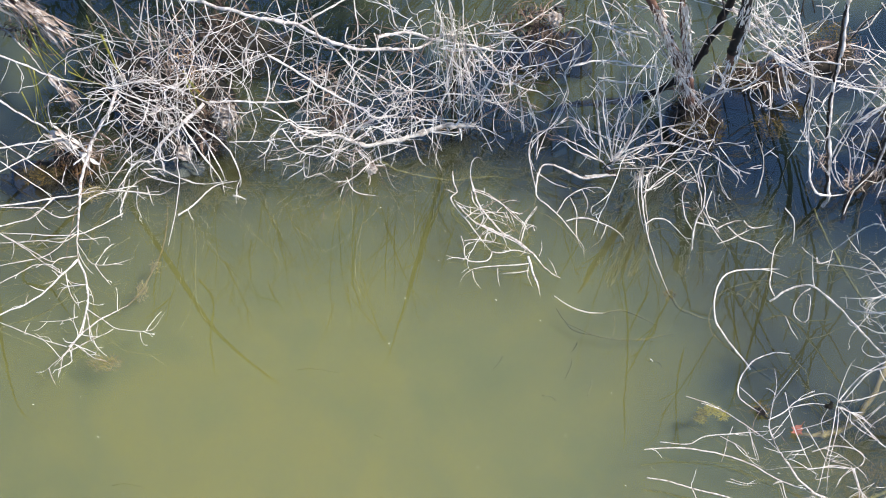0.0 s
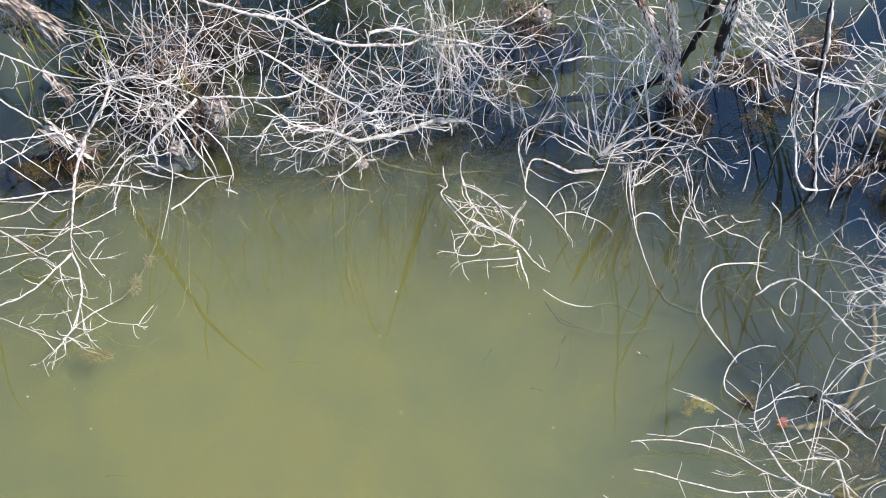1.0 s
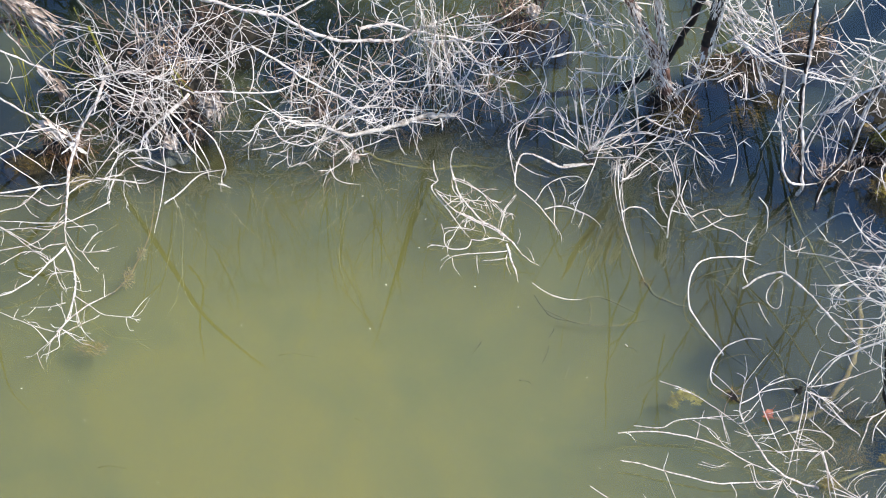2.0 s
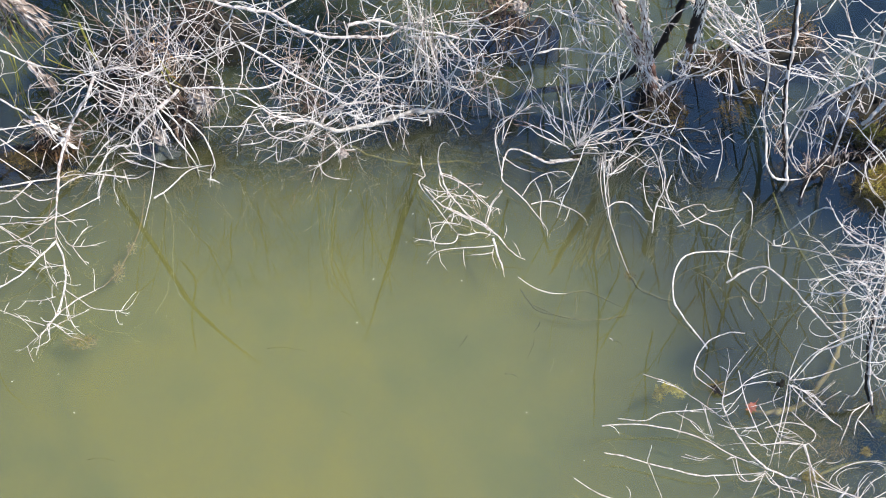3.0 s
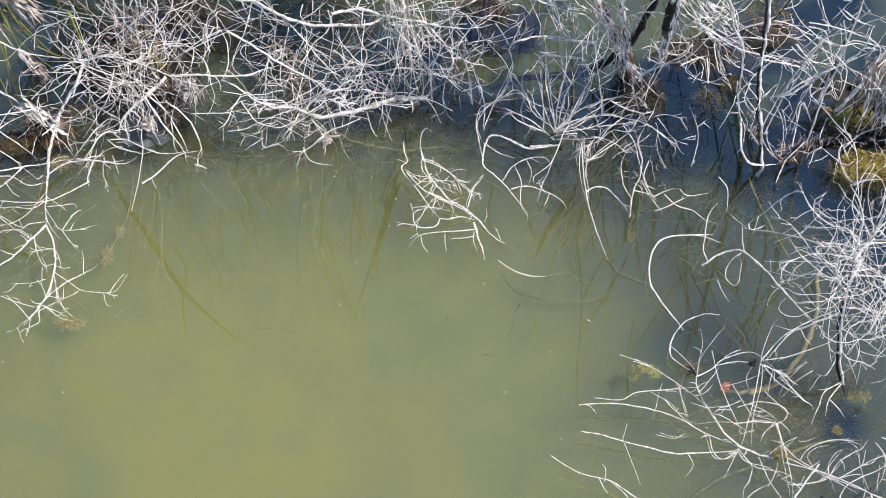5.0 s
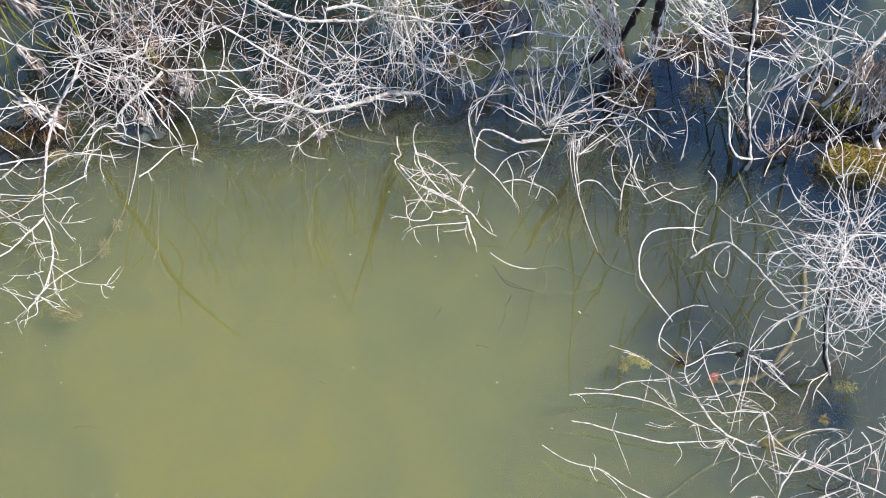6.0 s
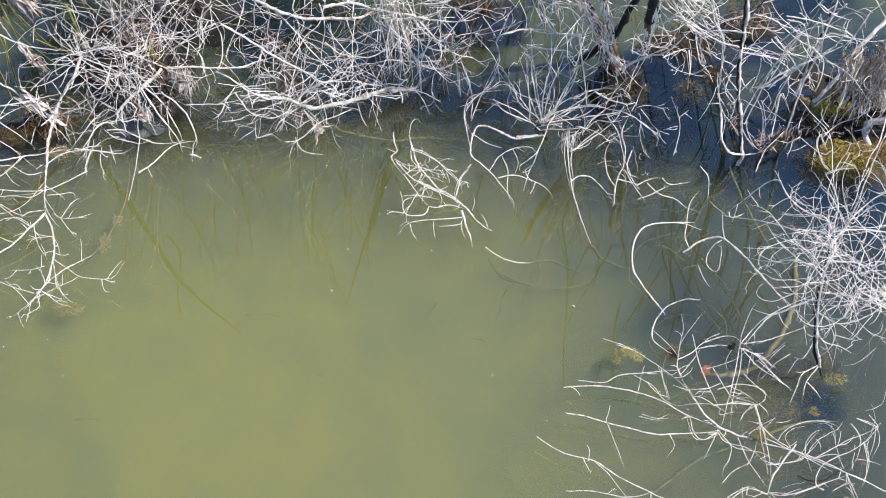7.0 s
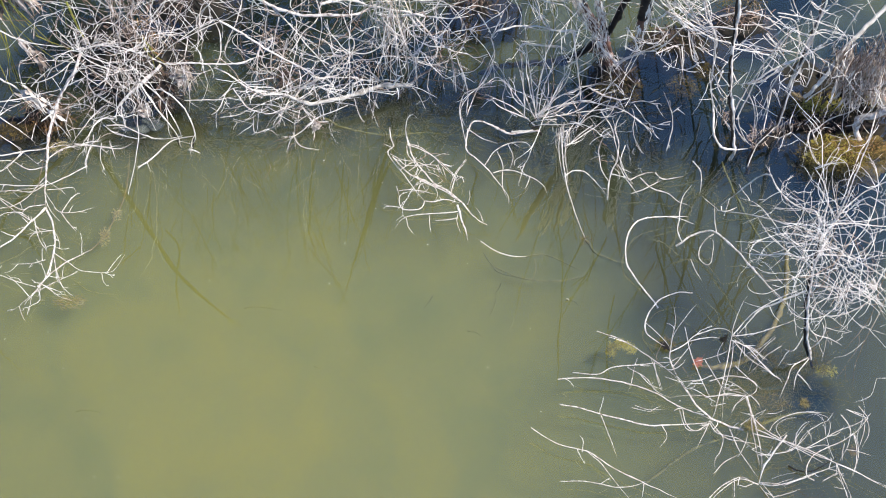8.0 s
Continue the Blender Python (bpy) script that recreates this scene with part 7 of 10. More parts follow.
limb(water_edge_shrub, "branch", [(0.754, -0.958, 0.050), (0.796, -0.946, 0.052), (0.808, -1.024, 0.054), (0.845, -1.073, 0.056), (0.914, -1.058, 0.058), (0.945, -1.027, 0.060)], 0.0022, 0.0015)
thicket(water_edge_shrub, (0.961, -0.707, 0.150), (.32, .32, .12), 24, .2, 7.0, .0018, 91)
thicket(water_edge_shrub, (1.066, -0.941, 0.060), (.26, .14, .05), 20, .16, 8.0, .0018, 92)
thicket(water_edge_shrub, (0.694, -0.807, 0.100), (.2, .14, .08), 22, .2, 6.0, .0018, 93)

shore_shrub = thing("willow_shrub", (0.755, -1.452, 0.000), "low pale branches reaching across the water surface", "shrub")
limb(shore_shrub, "branch", [(0.000, -1.075, 0.100), (0.130, -1.158, 0.090), (0.289, -1.201, 0.080), (0.402, -1.275, 0.070), (0.572, -1.364, 0.060), (0.755, -1.452, 0.050)], 0.0023, 0.0035, twigs=2, reach=0.1)
limb(shore_shrub, "branch", [(0.139, -1.354, 0.060), (0.283, -1.359, 0.065), (0.426, -1.389, 0.070), (0.512, -1.385, 0.075), (0.576, -1.365, 0.080)], 0.0022, 0.0026, twigs=1, reach=0.1)
limb(shore_shrub, "branch", [(0.289, -1.201, 0.080), (0.360, -1.263, 0.063), (0.429, -1.358, 0.047), (0.512, -1.459, 0.030)], 0.0017, 0.0013)
limb(shore_shrub, "branch", [(0.260, -1.201, 0.080), (0.265, -1.153, 0.115), (0.243, -1.137, 0.150)], 0.0017, 0.0013)
limb(shore_shrub, "branch", [(1.296, -1.158, 0.200), (1.237, -1.224, 0.133), (1.185, -1.290, 0.067), (1.167, -1.350, 0.000)], 0.0043, 0.0046, twigs=2, reach=0.1)
limb(shore_shrub, "branch", [(1.167, -1.347, 0.000), (1.073, -1.327, 0.020), (0.978, -1.387, 0.040), (0.896, -1.471, 0.060)], 0.0026, 0.0017, twigs=1, reach=0.1)
limb(shore_shrub, "branch", [(1.176, -1.347, 0.000), (1.267, -1.370, 0.050), (1.405, -1.340, 0.100), (1.543, -1.308, 0.150)], 0.0029, 0.0017, twigs=2, reach=0.1)
limb(shore_shrub, "branch", [(1.170, -1.229, 0.100), (1.300, -1.219, 0.113), (1.358, -1.190, 0.125), (1.396, -1.139, 0.137), (1.458, -1.081, 0.150)], 0.0023, 0.0014, twigs=2, reach=0.1)
limb(shore_shrub, "branch", [(1.391, -1.201, 0.100), (1.568, -1.115, 0.133), (1.682, -1.076, 0.167), (1.740, -1.040, 0.200)], 0.0022, 0.0014, twigs=2, reach=0.1)
limb(shore_shrub, "branch", [(1.160, -1.094, 0.060), (1.343, -1.151, 0.068), (1.481, -1.216, 0.076), (1.561, -1.266, 0.084), (1.668, -1.325, 0.092), (1.828, -1.414, 0.100)], 0.0029, 0.0020, twigs=2, reach=0.1)
limb(shore_shrub, "branch", [(1.557, -1.273, 0.100), (1.581, -1.355, 0.075), (1.611, -1.468, 0.050)], 0.0022, 0.0014, twigs=1, reach=0.1)
limb(shore_shrub, "branch", [(1.591, -1.049, 0.200), (1.634, -1.114, 0.167), (1.617, -1.193, 0.133), (1.572, -1.267, 0.100)], 0.0019, 0.0013, twigs=1, reach=0.1)
limb(shore_shrub, "branch", [(1.655, -1.132, 0.150), (1.680, -1.211, 0.100), (1.643, -1.321, 0.050)], 0.0019, 0.0013)
limb(shore_shrub, "branch", [(1.623, -1.018, 0.200), (1.715, -1.045, 0.167), (1.737, -1.115, 0.133), (1.696, -1.195, 0.100)], 0.0019, 0.0013)
limb(shore_shrub, "branch", [(1.326, -1.194, 0.060), (1.355, -1.144, 0.090), (1.398, -1.094, 0.120), (1.440, -1.059, 0.150)], 0.0019, 0.0013)
limb(shore_shrub, "branch", [(1.175, -1.357, 0.000), (1.208, -1.428, 0.025), (1.227, -1.483, 0.050)], 0.0020, 0.0013, twigs=1, reach=0.1)
limb(shore_shrub, "branch", [(1.489, -1.352, 0.050), (1.557, -1.318, 0.075), (1.608, -1.334, 0.100)], 0.0017, 0.0012)
limb(shore_shrub, "branch", [(1.133, -0.996, 0.100), (1.187, -1.058, 0.095), (1.250, -1.109, 0.090), (1.361, -1.173, 0.085), (1.473, -1.224, 0.080), (1.566, -1.263, 0.075), (1.660, -1.307, 0.070), (1.804, -1.394, 0.065), (1.918, -1.457, 0.060)], 0.0024, 0.0020, twigs=1, reach=0.05)
limb(shore_shrub, "branch", [(1.169, -1.206, 0.050), (1.284, -1.201, 0.062), (1.354, -1.175, 0.075), (1.425, -1.118, 0.088), (1.447, -1.082, 0.100)], 0.0024, 0.0017, twigs=1, reach=0.05)
limb(shore_shrub, "branch", [(1.363, -1.168, 0.080), (1.372, -1.111, 0.093), (1.407, -1.063, 0.107), (1.434, -1.053, 0.120)], 0.0024, 0.0017, twigs=1, reach=0.05)
limb(shore_shrub, "branch", [(1.362, -1.171, 0.080), (1.384, -1.208, 0.055), (1.399, -1.241, 0.030)], 0.0019, 0.0013)
limb(shore_shrub, "branch", [(1.430, -1.083, 0.080), (1.452, -1.106, 0.060), (1.452, -1.136, 0.040)], 0.0019, 0.0013)
limb(shore_shrub, "branch", [(1.245, -1.067, 0.020), (1.278, -1.019, 0.027), (1.340, -0.984, 0.033), (1.420, -0.964, 0.040), (1.498, -0.974, 0.047), (1.553, -0.999, 0.053), (1.556, -1.037, 0.060)], 0.0019, 0.0013, twigs=1, reach=0.05)
limb(shore_shrub, "branch", [(1.424, -1.176, 0.060), (1.486, -1.157, 0.053), (1.537, -1.155, 0.047), (1.542, -1.199, 0.040)], 0.0020, 0.0013)
limb(shore_shrub, "branch", [(1.450, -1.338, 0.030), (1.411, -1.320, 0.047), (1.413, -1.274, 0.064), (1.453, -1.219, 0.081), (1.523, -1.185, 0.099), (1.611, -1.152, 0.116), (1.689, -1.096, 0.133), (1.753, -1.019, 0.150)], 0.0027, 0.0019, twigs=2, reach=0.05)
limb(shore_shrub, "branch", [(1.633, -0.992, 0.140), (1.691, -1.016, 0.130), (1.746, -1.034, 0.120)], 0.0023, 0.0014)
limb(shore_shrub, "branch", [(1.700, -0.973, 0.140), (1.728, -1.008, 0.127), (1.742, -1.034, 0.113), (1.700, -1.067, 0.100)], 0.0022, 0.0014)
limb(shore_shrub, "branch", [(1.728, -1.037, 0.120), (1.722, -1.103, 0.075), (1.704, -1.157, 0.030)], 0.0020, 0.0013)
limb(shore_shrub, "branch", [(1.606, -1.012, 0.120), (1.640, -1.051, 0.100), (1.654, -1.093, 0.080), (1.644, -1.116, 0.060)], 0.0022, 0.0014)
limb(shore_shrub, "branch", [(1.670, -1.109, 0.080), (1.681, -1.179, 0.060), (1.673, -1.255, 0.040), (1.649, -1.319, 0.020)], 0.0022, 0.0014)
limb(shore_shrub, "branch", [(1.620, -1.152, 0.070), (1.604, -1.206, 0.050), (1.610, -1.239, 0.030)], 0.0019, 0.0013)
limb(shore_shrub, "branch", [(1.294, -1.365, 0.030), (1.392, -1.331, 0.037), (1.493, -1.293, 0.043), (1.579, -1.265, 0.050)], 0.0026, 0.0022, twigs=2, reach=0.05)
limb(shore_shrub, "branch", [(1.571, -1.259, 0.050), (1.599, -1.339, 0.040), (1.633, -1.436, 0.030)], 0.0023, 0.0017, twigs=1, reach=0.05)
limb(shore_shrub, "branch", [(1.502, -1.334, 0.020), (1.552, -1.313, 0.030), (1.589, -1.302, 0.040)], 0.0020, 0.0014)
limb(shore_shrub, "branch", [(1.550, -1.371, 0.020), (1.583, -1.382, 0.025), (1.619, -1.384, 0.030)], 0.0017, 0.0012)
limb(shore_shrub, "branch", [(1.563, -1.330, 0.050), (1.584, -1.348, 0.040), (1.588, -1.381, 0.030)], 0.0017, 0.0012)
limb(shore_shrub, "branch", [(0.905, -1.431, 0.020), (0.967, -1.372, 0.025), (1.036, -1.334, 0.030), (1.085, -1.324, 0.035), (1.139, -1.357, 0.040)], 0.0026, 0.0019, twigs=1, reach=0.05)
limb(shore_shrub, "branch", [(0.938, -1.299, 0.020), (0.993, -1.243, 0.035), (1.082, -1.196, 0.050)], 0.0022, 0.0014)
limb(shore_shrub, "branch", [(1.033, -1.065, 0.060), (1.058, -1.135, 0.053), (1.083, -1.195, 0.047), (1.160, -1.326, 0.040)], 0.0024, 0.0019, twigs=1, reach=0.05)
limb(shore_shrub, "branch", [(1.082, -1.196, 0.050), (1.116, -1.128, 0.060), (1.124, -1.088, 0.070)], 0.0019, 0.0013)
limb(shore_shrub, "branch", [(0.931, -1.020, 0.060), (0.967, -1.061, 0.050), (1.000, -1.107, 0.040), (0.981, -1.179, 0.030), (0.954, -1.215, 0.020), (0.948, -1.264, 0.010)], 0.0020, 0.0014)
limb(shore_shrub, "branch", [(0.965, -1.074, 0.060), (1.021, -1.120, 0.055), (1.099, -1.133, 0.050), (1.166, -1.147, 0.045), (1.221, -1.192, 0.040)], 0.0020, 0.0014, twigs=1, reach=0.05)
limb(shore_shrub, "branch", [(1.177, -1.354, 0.040), (1.230, -1.429, 0.030), (1.248, -1.471, 0.020)], 0.0023, 0.0016)
limb(shore_shrub, "branch", [(1.168, -1.357, 0.040), (1.273, -1.361, 0.035), (1.301, -1.381, 0.030)], 0.0020, 0.0013)
limb(shore_shrub, "branch", [(1.232, -1.423, 0.020), (1.299, -1.412, 0.025), (1.379, -1.384, 0.030)], 0.0019, 0.0013)
limb(shore_shrub, "stub", [(1.329, -1.252, 0.010), (1.382, -1.284, 0.020), (1.438, -1.291, 0.030), (1.496, -1.270, 0.040), (1.598, -1.206, 0.050)], 0.0042, 0.0030, DARK)
limb(shore_shrub, "branch", [(1.129, -0.900, 0.100), (1.153, -0.990, 0.085), (1.175, -1.101, 0.070), (1.187, -1.220, 0.055), (1.184, -1.286, 0.040)], 0.0024, 0.0017, twigs=1, reach=0.05)
thicket(shore_shrub, (1.423, -1.202, 0.080), (.3, .16, .06), 16, .18, 8.0, .0018, 101)
thicket(shore_shrub, (1.182, -1.345, 0.050), (.2, .1, .04), 12, .16, 8.0, .0018, 102)

dark_sapling = thing("sapling", (1.194, 0.728, -0.100), "upright dead sapling, pale stem with a dark shade side", "sapling")
limb(dark_sapling, "stem", [(1.204, 0.680, -0.100), (1.208, 0.676, 0.000), (1.179, 0.708, 0.215), (1.117, 0.761, 0.569), (1.093, 0.804, 0.866), (1.081, 0.842, 1.117), (1.059, 0.879, 1.360), (1.039, 0.917, 1.700)], 0.0100, 0.0086, TWIG)
# Dark tube along the left side draws the stem's own shade.
limb(dark_sapling, "wet_flank", [(1.198, 0.674, 0.000), (1.169, 0.706, 0.218), (1.107, 0.759, 0.573), (1.083, 0.802, 0.870), (1.071, 0.840, 1.121), (1.049, 0.877, 1.364), (1.029, 0.915, 1.700)], 0.0080, 0.0068, DARK)
limb(dark_sapling, "branch", [(1.034, 0.688, 0.450), (1.037, 0.582, 0.370), (1.057, 0.563, 0.290), (1.106, 0.568, 0.210), (1.181, 0.600, 0.130), (1.282, 0.660, 0.050)], 0.0062, 0.0049)
limb(dark_sapling, "branch", [(1.266, 0.707, 0.050), (1.188, 0.689, 0.231), (1.150, 0.660, 0.412), (1.203, 0.715, 0.594), (1.209, 0.660, 0.775), (1.262, 0.671, 0.956), (1.312, 0.677, 1.137), (1.353, 0.644, 1.319), (1.380, 0.623, 1.500)], 0.0040, 0.0027)
limb(dark_sapling, "branch", [(1.033, 0.670, 0.450), (0.995, 0.699, 0.617), (0.986, 0.724, 0.783), (0.976, 0.778, 0.950)], 0.0031, 0.0022, twigs=1, reach=0.1)
limb(dark_sapling, "branch", [(1.101, 0.708, 0.500), (1.020, 0.711, 0.650), (0.965, 0.678, 0.800)], 0.0031, 0.0022, twigs=2, reach=0.12)
limb(dark_sapling, "branch", [(1.100, 0.711, 0.600), (1.041, 0.712, 0.700), (1.005, 0.712, 0.800)], 0.0031, 0.0022, twigs=2, reach=0.12)
limb(dark_sapling, "branch", [(1.065, 0.674, 1.000), (1.158, 0.704, 0.933), (1.257, 0.734, 0.867), (1.328, 0.754, 0.800)], 0.0040, 0.0027, twigs=3, reach=0.12)
limb(dark_sapling, "branch", [(1.041, 0.648, 1.200), (0.955, 0.701, 1.150), (0.882, 0.721, 1.100)], 0.0033, 0.0022, twigs=2, reach=0.12)
limb(dark_sapling, "branch", [(1.082, 1.017, 0.120), (1.140, 0.911, 0.085), (1.127, 0.871, 0.050)], 0.0033, 0.0020, twigs=1, reach=0.08)
limb(dark_sapling, "branch", [(1.160, 1.114, 0.170), (1.128, 1.029, 0.130), (1.175, 0.963, 0.090)], 0.0033, 0.0020, twigs=1, reach=0.08)
limb(dark_sapling, "branch", [(1.266, 1.289, 0.550), (1.198, 1.281, 0.500), (1.131, 1.288, 0.450)], 0.0033, 0.0020, twigs=1, reach=0.08)
limb(dark_sapling, "branch", [(1.381, 1.279, 0.150), (1.319, 1.322, 0.170), (1.262, 1.281, 0.190)], 0.0033, 0.0020, twigs=1, reach=0.08)
limb(dark_sapling, "branch", [(0.940, 1.000, 0.956), (0.991, 1.000, 1.031), (1.029, 1.000, 1.120), (1.055, 1.000, 1.210)], 0.0024, 0.0018, twigs=2, reach=0.12)
limb(dark_sapling, "branch", [(0.958, 1.000, 1.188), (1.017, 0.995, 1.180), (1.051, 0.990, 1.121), (1.059, 0.985, 1.086), (1.104, 0.980, 1.053)], 0.0024, 0.0017, twigs=1, reach=0.12)
limb(dark_sapling, "branch", [(1.152, 0.950, 0.838), (1.209, 0.950, 0.830), (1.284, 0.950, 0.841)], 0.0029, 0.0018, twigs=1, reach=0.12)
limb(dark_sapling, "branch", [(1.156, 0.950, 0.957), (1.251, 0.960, 0.905), (1.344, 0.970, 0.821), (1.451, 0.980, 0.784)], 0.0027, 0.0018, twigs=3, reach=0.12)
limb(dark_sapling, "branch", [(1.295, 1.000, 1.210), (1.227, 0.996, 1.084), (1.160, 0.992, 0.916), (1.094, 0.988, 0.867), (1.015, 0.984, 0.838), (0.927, 0.980, 0.753)], 0.0029, 0.0022, DARK, twigs=2, reach=0.12)
fan(dark_sapling, (1.054, 0.674, 1.000), 16, .3, (.2, 0, .6), 1.4, 5.0, .0024, 111)
mound(dark_sapling, "wet_mud", (1.300, 1.560, -0.040), (.24, .12, .07), 424, .06)
fibres(dark_sapling, "dead_leaves", [(1.230, 1.560, 0.100), (1.330, 1.540, 0.100), (1.450, 1.560, 0.080)], 90, .10, .09, 425)
tufts(dark_sapling, "moss", (1.111, 1.214, 0.000), (.10, .07, .04), 60, 426)
tufts(dark_sapling, "moss", (1.189, 0.722, -0.020), (.09, .08, .04), 70, 112)
fibres(dark_sapling, "dead_leaves", [(1.107, 0.757, 0.400), (1.127, 0.719, 0.350), (1.122, 0.680, 0.300)], 40, .06, .05, 113)

leaning_sapling = thing("sapling", (1.453, 0.784, -0.060), "slim leaning dead sapling with flaky bark", "sapling")
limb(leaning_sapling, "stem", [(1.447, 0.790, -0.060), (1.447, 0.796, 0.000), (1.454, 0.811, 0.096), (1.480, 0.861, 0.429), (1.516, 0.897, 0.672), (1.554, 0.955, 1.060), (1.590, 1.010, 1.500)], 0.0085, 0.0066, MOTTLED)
# Pale tube set on the right draws the stem's sunlit edge.
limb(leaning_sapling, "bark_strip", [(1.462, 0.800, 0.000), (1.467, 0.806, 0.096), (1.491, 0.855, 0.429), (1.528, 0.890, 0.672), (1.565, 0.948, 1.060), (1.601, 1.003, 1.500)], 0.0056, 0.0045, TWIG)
limb(leaning_sapling, "stub", [(1.277, 0.553, -0.050), (1.287, 0.584, 0.000), (1.296, 0.622, 0.037), (1.334, 0.670, 0.075), (1.377, 0.711, 0.113), (1.435, 0.752, 0.150)], 0.0135, 0.0090, DARK)
limb(leaning_sapling, "branch", [(1.277, 0.554, 0.020), (1.315, 0.642, 0.080), (1.352, 0.665, 0.140), (1.438, 0.720, 0.200)], 0.0036, 0.0027, twigs=1, reach=0.1)
limb(leaning_sapling, "branch", [(1.165, 0.718, 0.600), (1.229, 0.691, 0.680), (1.302, 0.705, 0.760), (1.431, 0.726, 0.840), (1.528, 0.731, 0.920), (1.638, 0.736, 1.000)], 0.0053, 0.0044, twigs=2, reach=0.12)
limb(leaning_sapling, "branch", [(1.288, 0.827, 1.100), (1.398, 0.831, 1.067), (1.515, 0.821, 1.033), (1.603, 0.794, 1.000)], 0.0036, 0.0022, twigs=2, reach=0.12)
limb(leaning_sapling, "branch", [(1.314, 0.887, 0.800), (1.380, 0.884, 0.900), (1.431, 0.759, 1.000), (1.464, 0.738, 1.100)], 0.0036, 0.0022, twigs=2, reach=0.12)
limb(leaning_sapling, "branch", [(1.432, 0.711, 0.900), (1.495, 0.712, 0.800), (1.507, 0.695, 0.700)], 0.0033, 0.0022, twigs=2, reach=0.12)
limb(leaning_sapling, "branch", [(1.403, 0.759, 1.000), (1.431, 0.769, 0.867), (1.427, 0.759, 0.733), (1.378, 0.728, 0.600)], 0.0033, 0.0022, twigs=2, reach=0.12)
limb(leaning_sapling, "branch", [(1.425, 0.708, 1.000), (1.508, 0.700, 0.867), (1.483, 0.620, 0.733), (1.481, 0.746, 0.600)], 0.0033, 0.0022, twigs=2, reach=0.12)
limb(leaning_sapling, "branch", [(1.367, 0.737, 0.100), (1.397, 0.857, 0.167), (1.424, 0.941, 0.233), (1.439, 0.770, 0.300)], 0.0031, 0.0022, twigs=1, reach=0.12)
limb(leaning_sapling, "branch", [(1.181, 0.856, 1.500), (1.318, 0.690, 1.520), (1.359, 0.626, 1.540), (1.435, 0.643, 1.560), (1.513, 0.677, 1.580), (1.762, 0.810, 1.600)], 0.0033, 0.0022, twigs=1, reach=0.12)
limb(leaning_sapling, "branch", [(1.381, 0.683, 1.400), (1.455, 0.654, 1.350), (1.547, 0.658, 1.300)], 0.0033, 0.0022, twigs=1, reach=0.12)
limb(leaning_sapling, "branch", [(1.279, 1.282, 0.200), (1.400, 1.251, 0.200), (1.492, 1.183, 0.200)], 0.0033, 0.0020, twigs=1, reach=0.08)
limb(leaning_sapling, "branch", [(1.391, 1.288, 0.270), (1.451, 1.227, 0.250), (1.544, 1.203, 0.230), (1.646, 1.195, 0.210)], 0.0033, 0.0020, twigs=1, reach=0.08)
limb(leaning_sapling, "branch", [(1.307, 1.288, 0.400), (1.387, 1.228, 0.430), (1.485, 1.289, 0.460)], 0.0033, 0.0020, twigs=1, reach=0.08)
limb(leaning_sapling, "branch", [(1.450, 1.288, 0.450), (1.560, 1.310, 0.370), (1.596, 1.217, 0.290), (1.627, 1.191, 0.210)], 0.0033, 0.0020, twigs=1, reach=0.08)
limb(leaning_sapling, "branch", [(1.699, 1.288, 0.450), (1.621, 1.310, 0.370), (1.597, 1.285, 0.290)], 0.0033, 0.0020, twigs=1, reach=0.08)
limb(leaning_sapling, "branch", [(1.719, 1.289, 0.500), (1.636, 1.259, 0.565), (1.578, 1.288, 0.630)], 0.0033, 0.0020, twigs=1, reach=0.08)
limb(leaning_sapling, "branch", [(1.823, 1.286, 0.300), (1.736, 1.326, 0.270), (1.638, 1.287, 0.240)], 0.0033, 0.0020, twigs=1, reach=0.08)
limb(leaning_sapling, "branch", [(1.317, 0.727, 0.030), (1.339, 0.852, 0.063), (1.326, 0.940, 0.097), (1.277, 1.037, 0.130)], 0.0033, 0.0020, twigs=1, reach=0.08)
limb(leaning_sapling, "branch", [(1.237, 1.060, 0.140), (1.220, 1.183, 0.125), (1.281, 1.277, 0.110)], 0.0033, 0.0020, twigs=1, reach=0.08)
limb(leaning_sapling, "branch", [(1.390, 1.288, 0.450), (1.493, 1.242, 0.360), (1.630, 1.213, 0.270), (1.764, 1.145, 0.180)], 0.0033, 0.0020, twigs=1, reach=0.08)
limb(leaning_sapling, "branch", [(1.752, 1.288, 0.600), (1.691, 1.284, 0.457), (1.620, 1.200, 0.313), (1.577, 1.114, 0.170)], 0.0033, 0.0020, twigs=1, reach=0.08)
limb(leaning_sapling, "branch", [(1.272, 1.288, 0.600), (1.353, 1.287, 0.650), (1.409, 1.342, 0.700), (1.520, 1.472, 0.750)], 0.0033, 0.0020, twigs=1, reach=0.08)
limb(leaning_sapling, "branch", [(1.443, 1.472, 0.750), (1.487, 1.394, 0.633), (1.531, 1.314, 0.517), (1.612, 1.288, 0.400)], 0.0033, 0.0020, twigs=1, reach=0.08)
limb(leaning_sapling, "branch", [(1.302, 0.951, 0.750), (1.392, 0.911, 0.633), (1.483, 0.872, 0.517), (1.598, 0.892, 0.400)], 0.0036, 0.0022, twigs=3, reach=0.1)
limb(leaning_sapling, "branch", [(1.411, 0.869, 0.500), (1.384, 0.884, 0.300), (1.364, 0.860, 0.100)], 0.0031, 0.0020, twigs=2, reach=0.1)
limb(leaning_sapling, "branch", [(1.594, 1.107, 1.300), (1.741, 0.863, 1.167), (1.819, 0.846, 1.033), (1.883, 0.786, 0.900)], 0.0033, 0.0022, twigs=3, reach=0.1)
